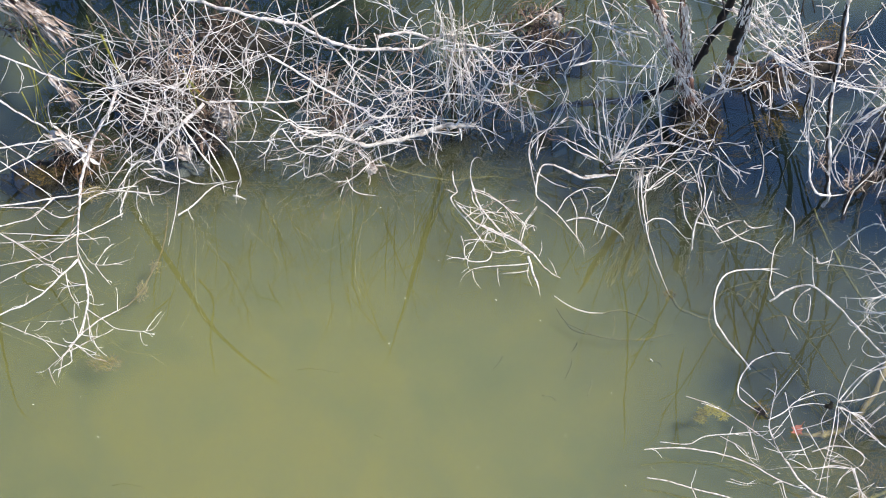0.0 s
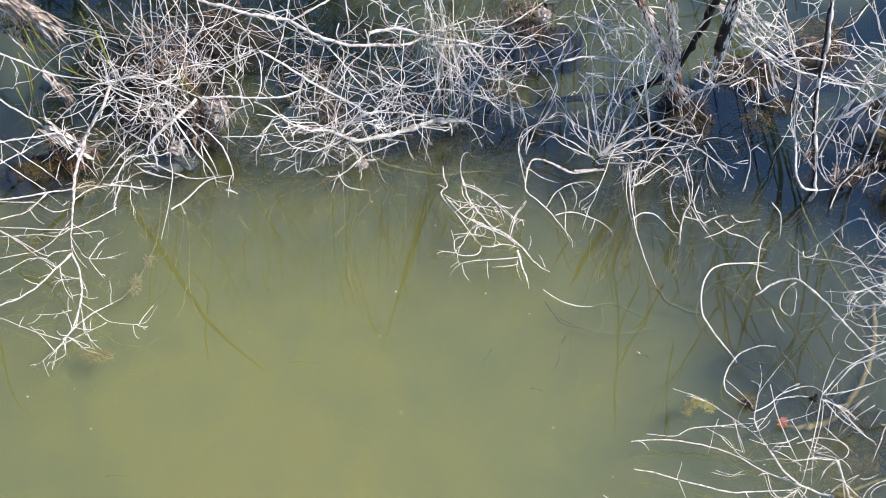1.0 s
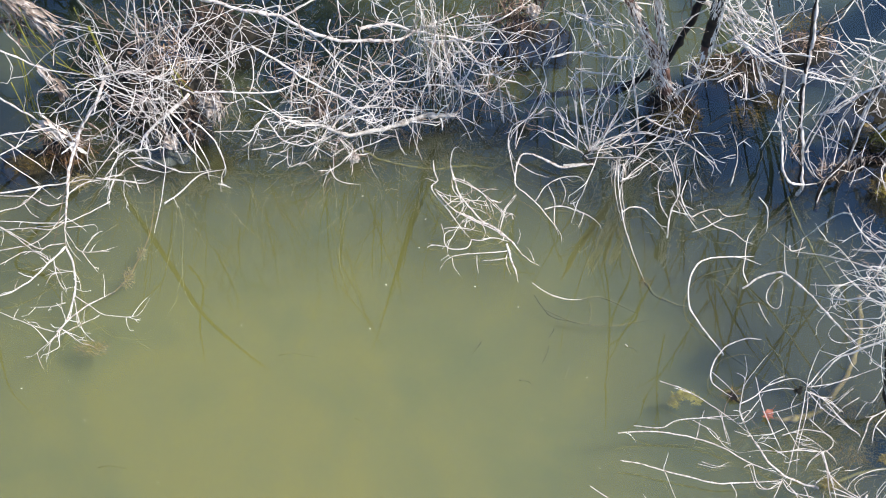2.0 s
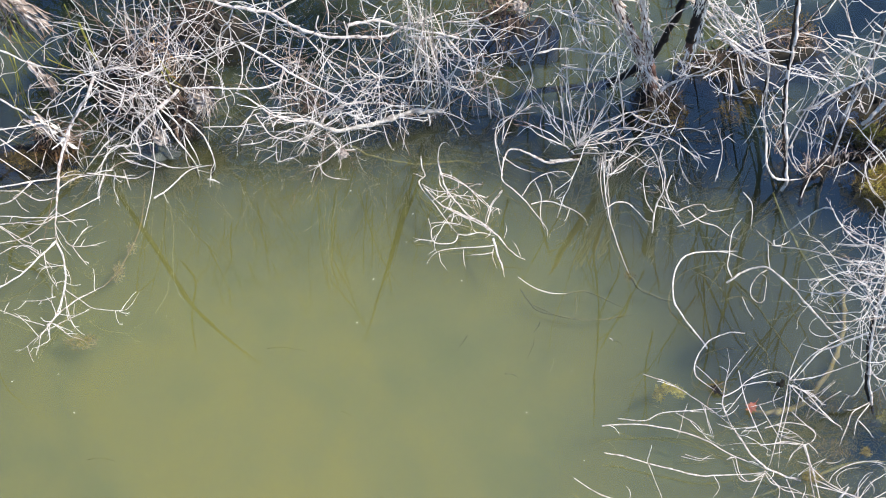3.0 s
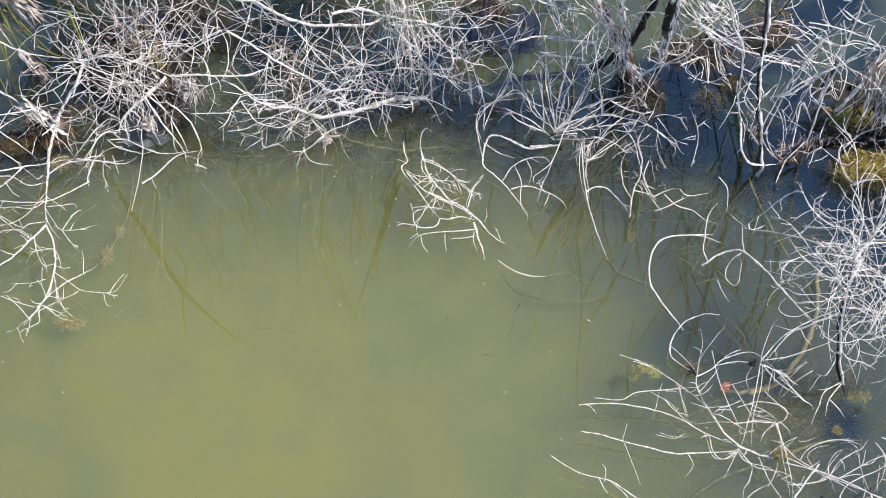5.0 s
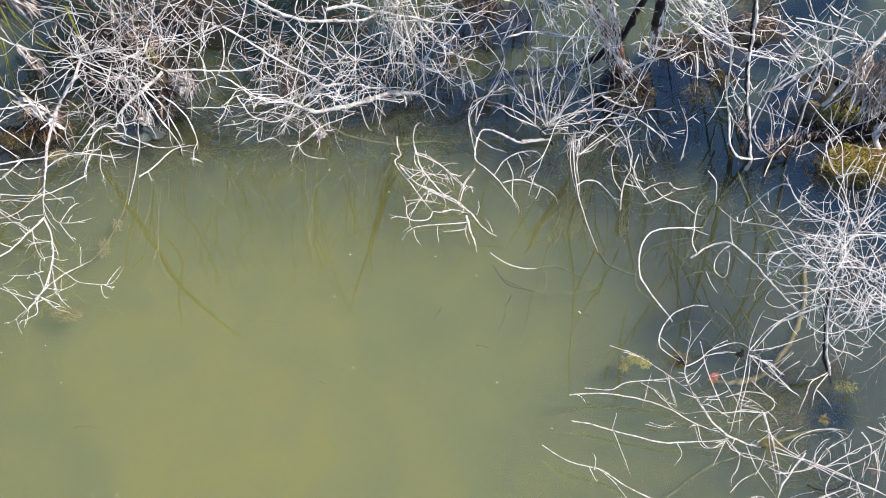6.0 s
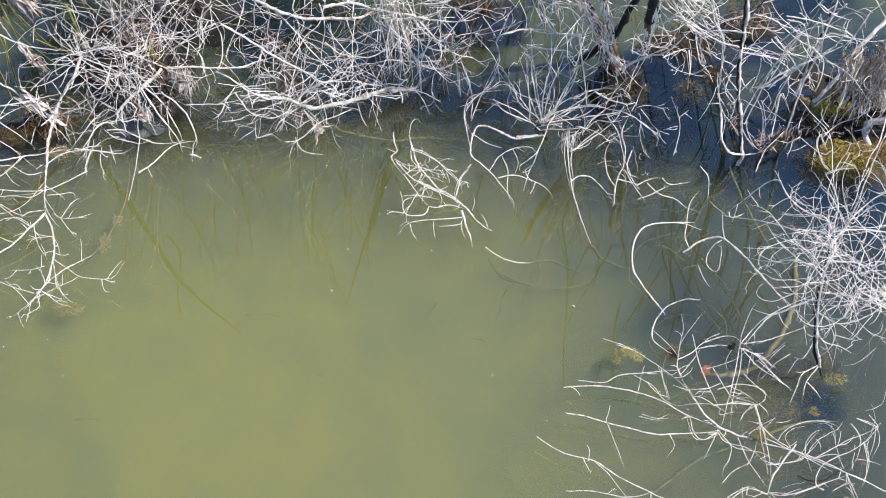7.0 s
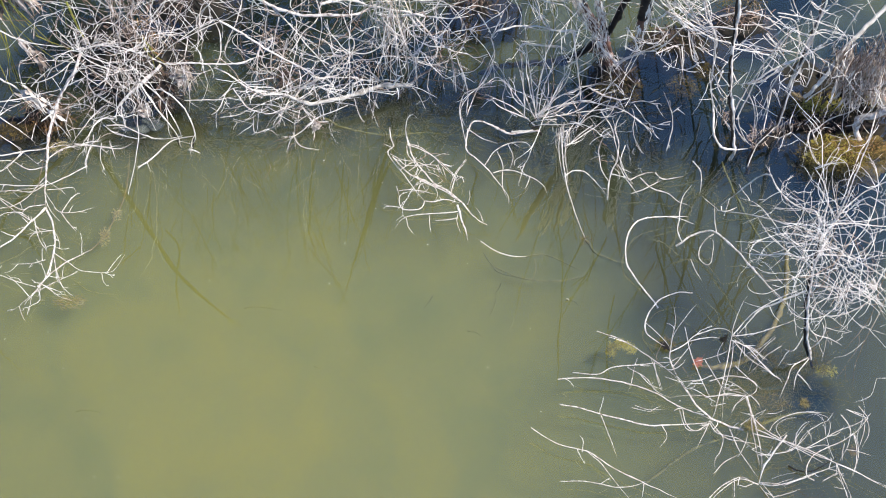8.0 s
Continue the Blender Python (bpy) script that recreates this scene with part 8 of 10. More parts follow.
limb(leaning_sapling, "branch", [(1.396, 0.878, 0.900), (1.482, 0.834, 0.900), (1.573, 0.849, 0.900), (1.658, 0.805, 0.900)], 0.0033, 0.0022, twigs=3, reach=0.1)
limb(leaning_sapling, "branch", [(1.459, 0.840, 1.100), (1.516, 0.878, 0.900), (1.542, 0.874, 0.700), (1.554, 0.865, 0.500)], 0.0031, 0.0020, twigs=2, reach=0.1)
limb(leaning_sapling, "branch", [(1.608, 0.805, 1.000), (1.586, 0.823, 0.850), (1.552, 0.856, 0.700)], 0.0031, 0.0020, twigs=2, reach=0.1)
limb(leaning_sapling, "branch", [(1.709, 0.840, 1.100), (1.697, 0.878, 0.900), (1.648, 0.893, 0.700)], 0.0031, 0.0020, twigs=2, reach=0.1)
limb(leaning_sapling, "branch", [(1.441, 0.950, 0.813), (1.373, 0.920, 0.659), (1.332, 0.890, 0.520), (1.292, 0.860, 0.420)], 0.0037, 0.0034, twigs=2, reach=0.12)
limb(leaning_sapling, "branch", [(1.484, 0.900, 0.593), (1.405, 0.887, 0.492), (1.347, 0.873, 0.443), (1.293, 0.860, 0.437)], 0.0040, 0.0025, twigs=2, reach=0.12)
limb(leaning_sapling, "branch", [(1.283, 0.920, 0.795), (1.344, 0.920, 0.708), (1.419, 0.920, 0.623), (1.490, 0.920, 0.577)], 0.0025, 0.0017, twigs=2, reach=0.12)
limb(leaning_sapling, "branch", [(1.264, 1.000, 1.210), (1.347, 1.000, 1.079), (1.378, 1.000, 1.004), (1.436, 1.000, 0.864)], 0.0030, 0.0024, twigs=2, reach=0.12)
limb(leaning_sapling, "branch", [(1.192, 0.720, 0.254), (1.210, 0.753, 0.294), (1.240, 0.785, 0.402), (1.272, 0.817, 0.542), (1.293, 0.850, 0.595)], 0.0039, 0.0029, twigs=2, reach=0.12)
limb(leaning_sapling, "branch", [(1.193, 0.720, 0.299), (1.212, 0.700, 0.213), (1.267, 0.680, 0.098), (1.313, 0.660, 0.065)], 0.0029, 0.0022, twigs=1, reach=0.12)
limb(leaning_sapling, "branch", [(1.223, 0.850, 0.418), (1.292, 0.860, 0.417), (1.351, 0.870, 0.465), (1.407, 0.880, 0.531)], 0.0039, 0.0034, twigs=1, reach=0.12)
limb(leaning_sapling, "branch", [(1.275, 0.800, 0.371), (1.318, 0.775, 0.223), (1.323, 0.750, 0.108)], 0.0022, 0.0017, twigs=1, reach=0.12)
limb(leaning_sapling, "branch", [(1.364, 0.800, 0.131), (1.368, 0.800, 0.274), (1.369, 0.800, 0.431), (1.446, 0.800, 0.265)], 0.0020, 0.0017)
thicket(leaning_sapling, (1.425, 0.780, 0.900), (.3, .22, .3), 44, .26, 7.0, .0020, 121)
thicket(leaning_sapling, (1.523, 0.772, 1.100), (.25, .2, .3), 40, .26, 7.0, .0020, 122)
fan(leaning_sapling, (1.242, 0.796, 0.500), 20, .3, (0, 0, 1), 1.2, 5.0, .0023, 123)
fibres(leaning_sapling, "dead_leaves", [(1.305, 0.696, 0.080), (1.334, 0.719, 0.100), (1.382, 0.737, 0.100)], 50, .07, .06, 124)
fibres(leaning_sapling, "dry_grass", [(1.438, 0.797, 0.080), (1.498, 0.786, 0.080), (1.555, 0.784, 0.100)], 50, .08, .06, 125)

shaggy_tree = thing("dead_tree", (0.591, 1.223, -0.100), "dead tree with peeling shaggy bark in dark water", "tree")
limb(shaggy_tree, "trunk", [(0.591, 1.223, -0.100), (0.556, 1.231, 0.000), (0.473, 1.158, 0.267), (0.393, 1.152, 0.533), (0.309, 1.100, 0.800), (0.214, 1.076, 1.067), (0.118, 1.040, 1.333), (0.033, 0.978, 1.600)], 0.0240, 0.0195, ROTTEN)
limb(shaggy_tree, "trunk", [(0.550, 1.239, 0.000), (0.499, 1.196, 0.267), (0.440, 1.189, 0.533), (0.391, 1.173, 0.800), (0.354, 1.147, 1.067), (0.322, 1.110, 1.333), (0.290, 1.046, 1.600)], 0.0150, 0.0120, ROTTEN)
limb(shaggy_tree, "limb", [(0.254, 1.417, -0.200), (0.300, 1.316, 0.000), (0.391, 1.251, 0.200), (0.478, 1.212, 0.400), (0.517, 1.177, 0.600), (0.553, 1.155, 0.800), (0.583, 1.145, 1.000), (0.622, 1.148, 1.200), (0.658, 1.143, 1.400)], 0.0195, 0.0195, DARK)
limb(shaggy_tree, "limb", [(0.627, 1.043, 0.780), (0.625, 1.016, 0.960), (0.632, 1.019, 1.140), (0.634, 1.051, 1.320), (0.632, 1.061, 1.500)], 0.0240, 0.0300, DARK)
limb(shaggy_tree, "stub", [(0.629, 1.060, 0.600), (0.628, 1.045, 0.700), (0.628, 1.047, 0.800)], 0.0110, 0.0240, ROTTEN)
limb(shaggy_tree, "limb", [(0.667, 1.050, 0.820), (0.649, 1.011, 0.990), (0.646, 1.021, 1.160), (0.649, 1.043, 1.330), (0.651, 1.061, 1.500)], 0.0090, 0.0120, DARK)
limb(shaggy_tree, "branch", [(0.239, 1.166, 0.800), (0.301, 1.132, 0.660), (0.386, 1.107, 0.520), (0.473, 1.078, 0.380), (0.543, 1.102, 0.240), (0.574, 1.117, 0.100)], 0.0053, 0.0036, twigs=3, reach=0.15)
limb(shaggy_tree, "branch", [(0.562, 1.192, 0.100), (0.607, 1.147, 0.240), (0.686, 1.093, 0.380), (0.754, 1.023, 0.520), (0.840, 1.031, 0.660), (0.926, 1.065, 0.800)], 0.0044, 0.0029, twigs=3, reach=0.15)
limb(shaggy_tree, "branch", [(0.620, 1.110, 0.700), (0.682, 1.040, 0.760), (0.746, 1.032, 0.820), (0.792, 1.058, 0.880), (0.780, 1.120, 0.940), (0.768, 1.236, 1.000)], 0.0049, 0.0031, twigs=2, reach=0.15)
limb(shaggy_tree, "branch", [(0.724, 1.085, 1.300), (0.827, 1.029, 1.171), (0.897, 1.041, 1.043), (0.951, 1.050, 0.914), (0.995, 1.003, 0.786), (1.037, 0.990, 0.657), (1.040, 0.901, 0.529), (1.027, 0.792, 0.400)], 0.0049, 0.0031, twigs=3, reach=0.15)
limb(shaggy_tree, "branch", [(0.626, 1.097, 0.900), (0.734, 1.064, 0.825), (0.869, 0.994, 0.750), (1.038, 0.970, 0.675), (1.123, 0.959, 0.600)], 0.0040, 0.0027, twigs=3, reach=0.15)
limb(shaggy_tree, "branch", [(0.480, 1.254, 1.000), (0.652, 1.138, 0.940), (0.771, 1.076, 0.880), (0.890, 1.014, 0.820), (0.982, 0.969, 0.760), (1.079, 0.977, 0.700)], 0.0040, 0.0027, twigs=3, reach=0.15)
limb(shaggy_tree, "branch", [(0.365, 1.254, 1.000), (0.699, 1.092, 1.000), (0.809, 1.038, 1.000), (0.892, 1.003, 1.000), (1.010, 1.056, 1.000)], 0.0036, 0.0024, twigs=3, reach=0.15)
limb(shaggy_tree, "branch", [(0.079, 1.177, 0.600), (0.152, 1.061, 0.633), (0.252, 1.037, 0.667), (0.262, 0.994, 0.700)], 0.0044, 0.0029, twigs=2, reach=0.15)
limb(shaggy_tree, "branch", [(-0.036, 1.133, 0.900), (0.049, 1.097, 0.900), (0.163, 1.054, 0.900), (0.235, 1.068, 0.900)], 0.0040, 0.0027, twigs=3, reach=0.15)
limb(shaggy_tree, "branch", [(-0.036, 1.333, 0.900), (0.012, 1.207, 0.850), (0.055, 1.100, 0.800), (0.099, 1.012, 0.750), (0.189, 0.994, 0.700)], 0.0036, 0.0022, twigs=2, reach=0.15)
limb(shaggy_tree, "branch", [(0.268, 1.067, 0.600), (0.290, 1.004, 0.433), (0.324, 0.936, 0.267), (0.354, 0.956, 0.100)], 0.0033, 0.0022, twigs=2, reach=0.15)
limb(shaggy_tree, "branch", [(0.392, 1.067, 0.600), (0.319, 1.064, 0.400), (0.291, 1.093, 0.200)], 0.0033, 0.0022, twigs=2, reach=0.15)
limb(shaggy_tree, "branch", [(0.523, 1.103, 0.500), (0.589, 1.145, 0.467), (0.636, 1.114, 0.433), (0.606, 1.064, 0.400)], 0.0031, 0.0022, twigs=2, reach=0.15)
limb(shaggy_tree, "branch", [(0.566, 1.104, 0.600), (0.613, 1.103, 0.500), (0.645, 1.064, 0.400), (0.602, 1.060, 0.300)], 0.0031, 0.0022, twigs=2, reach=0.15)
limb(shaggy_tree, "branch", [(0.880, 1.049, 0.700), (0.919, 0.995, 0.600), (0.960, 0.957, 0.500), (0.938, 1.064, 0.400)], 0.0031, 0.0022, twigs=2, reach=0.15)
limb(shaggy_tree, "branch", [(0.508, 1.061, 0.900), (0.560, 1.082, 0.967), (0.696, 1.102, 1.033), (1.015, 1.210, 1.100)], 0.0033, 0.0022, twigs=2, reach=0.15)
limb(shaggy_tree, "branch", [(0.892, 1.093, 0.200), (0.966, 1.042, 0.300), (0.989, 1.020, 0.400)], 0.0031, 0.0022, twigs=2, reach=0.12)
limb(shaggy_tree, "branch", [(0.937, 1.106, 0.100), (0.915, 1.206, 0.200), (0.886, 1.191, 0.300), (0.790, 1.101, 0.400)], 0.0029, 0.0020, twigs=1, reach=0.12)
limb(shaggy_tree, "branch", [(0.260, 1.288, 0.590), (0.190, 1.292, 0.643), (0.123, 1.344, 0.697), (0.006, 1.471, 0.750)], 0.0038, 0.0023, twigs=1, reach=0.08)
limb(shaggy_tree, "branch", [(0.299, 1.286, 0.320), (0.249, 1.299, 0.255), (0.184, 1.285, 0.190)], 0.0038, 0.0023, twigs=1, reach=0.08)
limb(shaggy_tree, "branch", [(0.727, 1.288, 0.400), (0.800, 1.186, 0.487), (0.945, 1.270, 0.575), (0.976, 1.371, 0.662), (1.007, 1.471, 0.750)], 0.0038, 0.0023, twigs=1, reach=0.08)
limb(shaggy_tree, "branch", [(0.697, 1.471, 0.750), (0.798, 1.402, 0.623), (0.900, 1.330, 0.495), (1.036, 1.274, 0.368), (1.155, 1.287, 0.240)], 0.0038, 0.0023, twigs=1, reach=0.08)
limb(shaggy_tree, "branch", [(0.706, 1.286, 0.700), (0.798, 1.284, 0.557), (0.967, 1.259, 0.413), (1.104, 1.284, 0.270)], 0.0038, 0.0023, twigs=1, reach=0.08)
limb(shaggy_tree, "branch", [(0.954, 1.285, 0.300), (0.968, 1.198, 0.263), (0.985, 1.149, 0.227), (1.027, 1.152, 0.190)], 0.0038, 0.0023, twigs=1, reach=0.08)
limb(shaggy_tree, "branch", [(0.774, 1.198, 0.210), (0.840, 1.241, 0.203), (0.906, 1.276, 0.197), (0.975, 1.281, 0.190)], 0.0038, 0.0023, twigs=1, reach=0.08)
limb(shaggy_tree, "branch", [(0.935, 1.284, 0.170), (0.935, 1.165, 0.150), (0.913, 1.040, 0.130)], 0.0038, 0.0023, twigs=1, reach=0.08)
limb(shaggy_tree, "branch", [(1.009, 1.287, 0.350), (1.097, 1.314, 0.390), (1.183, 1.322, 0.430), (1.271, 1.292, 0.470)], 0.0038, 0.0023, twigs=1, reach=0.08)
limb(shaggy_tree, "branch", [(0.585, 1.471, 0.750), (0.759, 1.361, 0.675), (0.862, 1.325, 0.600), (0.952, 1.270, 0.525), (1.055, 1.288, 0.450)], 0.0038, 0.0023, twigs=1, reach=0.08)
limb(shaggy_tree, "branch", [(0.682, 1.283, 0.250), (0.750, 1.214, 0.293), (0.807, 1.228, 0.337), (0.851, 1.283, 0.380)], 0.0038, 0.0023, twigs=1, reach=0.08)
limb(shaggy_tree, "branch", [(0.736, 1.471, 0.750), (0.836, 1.371, 0.663), (0.918, 1.307, 0.575), (1.050, 1.298, 0.487), (1.154, 1.288, 0.400)], 0.0038, 0.0023, twigs=1, reach=0.08)
limb(shaggy_tree, "branch", [(1.030, 1.281, 0.200), (1.088, 1.213, 0.190), (1.164, 1.182, 0.180), (1.237, 1.114, 0.170)], 0.0038, 0.0023, twigs=1, reach=0.08)
limb(shaggy_tree, "branch", [(0.598, 1.284, 0.170), (0.668, 1.222, 0.203), (0.683, 1.274, 0.237), (0.643, 1.288, 0.270)], 0.0038, 0.0023, twigs=1, reach=0.08)
limb(shaggy_tree, "branch", [(0.812, 1.288, 0.450), (0.933, 1.329, 0.370), (1.016, 1.274, 0.290), (1.053, 1.199, 0.210)], 0.0038, 0.0023, twigs=1, reach=0.08)
limb(shaggy_tree, "branch", [(0.746, 0.990, 0.900), (0.871, 0.945, 0.840), (0.974, 0.910, 0.780), (1.107, 0.909, 0.720), (1.216, 0.922, 0.660), (1.337, 0.919, 0.600)], 0.0044, 0.0029, twigs=4, reach=0.12)
limb(shaggy_tree, "branch", [(0.503, 1.373, 0.950), (0.746, 1.088, 0.850), (0.829, 1.056, 0.750), (0.926, 1.023, 0.650), (1.037, 1.000, 0.550)], 0.0044, 0.0027, twigs=4, reach=0.12)
limb(shaggy_tree, "branch", [(0.540, 1.349, 1.000), (0.787, 1.065, 0.900), (0.881, 1.019, 0.800), (0.992, 1.002, 0.700), (1.093, 1.010, 0.600)], 0.0040, 0.0027, twigs=4, reach=0.12)
limb(shaggy_tree, "branch", [(0.379, 1.301, 1.050), (0.709, 1.047, 0.963), (0.809, 1.027, 0.875), (0.941, 1.017, 0.787), (1.018, 0.980, 0.700)], 0.0038, 0.0024, twigs=3, reach=0.12)
limb(shaggy_tree, "branch", [(0.624, 1.306, 1.100), (0.810, 1.036, 0.987), (0.883, 1.009, 0.875), (0.957, 0.979, 0.763), (1.067, 1.004, 0.650)], 0.0036, 0.0024, twigs=3, reach=0.12)
limb(shaggy_tree, "branch", [(0.892, 1.349, 1.000), (0.957, 1.065, 0.900), (0.991, 1.019, 0.800), (1.029, 1.002, 0.700)], 0.0038, 0.0022, twigs=2, reach=0.12)
limb(shaggy_tree, "stub", [(1.032, 1.048, 0.700), (1.064, 1.040, 0.517), (1.079, 1.062, 0.333), (1.086, 1.068, 0.150)], 0.0066, 0.0045, DARK)
# Pale edge running down the dark stub.
limb(shaggy_tree, "branch", [(1.034, 1.032, 0.700), (1.069, 1.035, 0.523), (1.083, 1.052, 0.347), (1.089, 1.062, 0.170)], 0.0036, 0.0022, twigs=1, reach=0.12)
limb(shaggy_tree, "stub", [(0.891, 1.148, 0.300), (0.925, 1.096, 0.150), (0.941, 1.056, 0.000)], 0.0039, 0.0033, DARK)
limb(shaggy_tree, "branch", [(0.907, 1.060, 0.600), (0.943, 1.036, 0.500), (0.977, 1.019, 0.400)], 0.0033, 0.0022, twigs=3, reach=0.12)
limb(shaggy_tree, "branch", [(0.799, 1.133, 0.500), (0.757, 1.103, 0.433), (0.685, 1.112, 0.367), (0.563, 1.101, 0.300)], 0.0033, 0.0022, twigs=3, reach=0.12)
limb(shaggy_tree, "branch", [(-0.150, 1.050, 0.641), (-0.052, 1.070, 0.655), (0.060, 1.090, 0.628), (0.186, 1.110, 0.559), (0.289, 1.130, 0.540), (0.371, 1.150, 0.537)], 0.0049, 0.0040, twigs=4, reach=0.12)
limb(shaggy_tree, "branch", [(-0.057, 1.200, 0.806), (0.023, 1.185, 0.778), (0.123, 1.170, 0.741), (0.212, 1.155, 0.729), (0.278, 1.140, 0.651), (0.357, 1.125, 0.555), (0.456, 1.110, 0.387), (0.533, 1.095, 0.250), (0.575, 1.080, 0.172)], 0.0032, 0.0039, twigs=4, reach=0.12)
limb(shaggy_tree, "branch", [(0.032, 1.100, 0.975), (0.005, 1.096, 0.918), (0.007, 1.092, 0.860), (0.048, 1.088, 0.770), (0.102, 1.084, 0.710), (0.152, 1.080, 0.591)], 0.0025, 0.0029, twigs=2, reach=0.12)
limb(shaggy_tree, "branch", [(-0.031, 1.020, 0.539), (0.002, 1.015, 0.572), (0.102, 1.010, 0.553), (0.201, 1.005, 0.552), (0.240, 1.000, 0.525)], 0.0025, 0.0018, twigs=2, reach=0.12)
limb(shaggy_tree, "branch", [(0.128, 1.150, 0.996), (0.229, 1.167, 0.951), (0.351, 1.183, 0.907), (0.382, 1.200, 0.859)], 0.0042, 0.0029, twigs=3, reach=0.12)
limb(shaggy_tree, "branch", [(0.069, 1.150, 1.019), (0.152, 1.142, 0.936), (0.241, 1.135, 0.820), (0.330, 1.128, 0.709), (0.400, 1.120, 0.612)], 0.0025, 0.0034, twigs=3, reach=0.12)
limb(shaggy_tree, "branch", [(-0.113, 1.100, 0.991), (-0.031, 1.100, 0.913), (0.061, 1.100, 0.850), (0.149, 1.100, 0.737)], 0.0022, 0.0017, twigs=2, reach=0.12)
limb(shaggy_tree, "branch", [(0.524, 1.050, 0.332), (0.584, 1.050, 0.385), (0.645, 1.050, 0.437)], 0.0040, 0.0024, twigs=1, reach=0.12)
limb(shaggy_tree, "branch", [(0.588, 1.150, 1.019), (0.560, 1.142, 0.905), (0.517, 1.135, 0.788), (0.489, 1.128, 0.684), (0.471, 1.120, 0.587)], 0.0025, 0.0030, twigs=2, reach=0.12)
limb(shaggy_tree, "branch", [(0.449, 1.120, 0.702), (0.478, 1.120, 0.784), (0.534, 1.120, 0.816)], 0.0025, 0.0017, twigs=1, reach=0.12)
limb(shaggy_tree, "branch", [(0.609, 1.050, 0.780), (0.678, 1.067, 0.714), (0.747, 1.083, 0.724), (0.798, 1.100, 0.746)], 0.0037, 0.0030, twigs=2, reach=0.12)
limb(shaggy_tree, "branch", [(0.388, 1.120, 0.719), (0.484, 1.113, 0.808), (0.610, 1.107, 0.809), (0.690, 1.100, 0.786)], 0.0024, 0.0018, twigs=3, reach=0.12)
limb(shaggy_tree, "branch", [(0.764, 1.150, 1.019), (0.827, 1.117, 1.039), (0.855, 1.083, 1.015), (0.901, 1.050, 0.999), (0.936, 1.017, 0.937), (0.968, 0.983, 0.842), (1.019, 0.950, 0.746), (1.034, 0.917, 0.648), (1.030, 0.883, 0.597), (1.016, 0.850, 0.494)], 0.0039, 0.0034, twigs=5, reach=0.12)
limb(shaggy_tree, "branch", [(0.734, 1.120, 0.892), (0.805, 1.095, 0.755), (0.885, 1.070, 0.662), (0.979, 1.045, 0.599), (1.058, 1.020, 0.576)], 0.0034, 0.0025, twigs=5, reach=0.12)
limb(shaggy_tree, "branch", [(0.709, 1.120, 0.968), (0.771, 1.102, 0.807), (0.842, 1.085, 0.702), (0.921, 1.068, 0.617), (0.962, 1.050, 0.477)], 0.0029, 0.0020, twigs=4, reach=0.12)
limb(shaggy_tree, "branch", [(0.757, 1.150, 0.974), (0.833, 1.120, 0.892), (0.910, 1.090, 0.808), (0.989, 1.060, 0.715), (1.065, 1.030, 0.644), (1.135, 1.000, 0.563)], 0.0027, 0.0020, twigs=4, reach=0.12)
thicket(shaggy_tree, (0.823, 1.047, 0.800), (.34, .22, .25), 44, .28, 7.5, .0020, 131)
thicket(shaggy_tree, (0.873, 1.127, 1.000), (.3, .2, .2), 44, .28, 7.5, .0020, 381)
thicket(shaggy_tree, (0.217, 1.145, 1.000), (.25, .2, .2), 60, .4, 5.0, .0023, 382)
thicket(shaggy_tree, (1.008, 0.995, 0.600), (.26, .2, .25), 40, .26, 7.0, .0020, 132)
thicket(shaggy_tree, (0.196, 1.157, 0.700), (.28, .22, .25), 80, .24, 8.0, .0021, 133)
thicket(shaggy_tree, (0.620, 1.104, 0.600), (.25, .2, .2), 36, .24, 7.0, .0019, 134)
thicket(shaggy_tree, (0.733, 1.157, 0.400), (.2, .15, .18), 40, .28, 7.0, .0021, 135)
shag(shaggy_tree, [(0.181, 0.879, 1.320), (0.285, 0.988, 0.950), (0.379, 1.103, 0.600), (0.460, 1.153, 0.300), (0.530, 1.190, 0.120)], 460, .11, .034, 136, TWIG)
shag(shaggy_tree, [(0.322, 0.928, 1.300), (0.369, 0.985, 1.000), (0.430, 1.085, 0.650), (0.450, 1.120, 0.500)], 200, .11, .024, 137, TWIG)
shag(shaggy_tree, [(0.627, 0.924, 1.350), (0.638, 0.997, 1.100), (0.645, 1.043, 0.900), (0.640, 1.062, 0.640)], 190, .12, .036, 138, TWIG)
fibres(shaggy_tree, "dark_litter", [(0.477, 1.238, 0.100), (0.557, 1.178, 0.050), (0.635, 1.122, 0.020)], 260, .1, .1, 256)
mound(shaggy_tree, "wet_mud", (0.940, 1.440, -0.040), (.26, .10, .055), 421, .05)
tufts(shaggy_tree, "moss", (0.900, 1.430, 0.000), (.24, .10, .05), 120, 422)
fibres(shaggy_tree, "dark_litter", [(0.780, 1.440, 0.040), (0.940, 1.430, 0.050), (1.090, 1.450, 0.040)], 160, .10, .08, 423)
mound(shaggy_tree, "wet_mud", (0.558, 1.198, -0.040), (.13, .09, .06), 371, .05)
fibres(shaggy_tree, "dead_leaves", [(0.457, 1.143, 0.100), (0.535, 1.119, 0.080), (0.615, 1.102, 0.050)], 14, .1, .1, 372)
tufts(shaggy_tree, "moss", (0.551, 1.226, -0.020), (.16, .1, .06), 110, 139)

root_mass = thing("root_mass", (1.577, 0.842, 0.000), "mossy rotten root mass with tan fibrous debris", "roots")
limb(root_mass, "thick_branch", [(1.577, 0.842, 0.300), (1.611, 0.837, 0.386), (1.667, 0.873, 0.471), (1.747, 0.957, 0.557), (1.829, 1.021, 0.643), (1.946, 1.118, 0.729), (2.061, 1.206, 0.814), (2.375, 1.508, 0.900)], 0.0102, 0.0126, DRIFT)
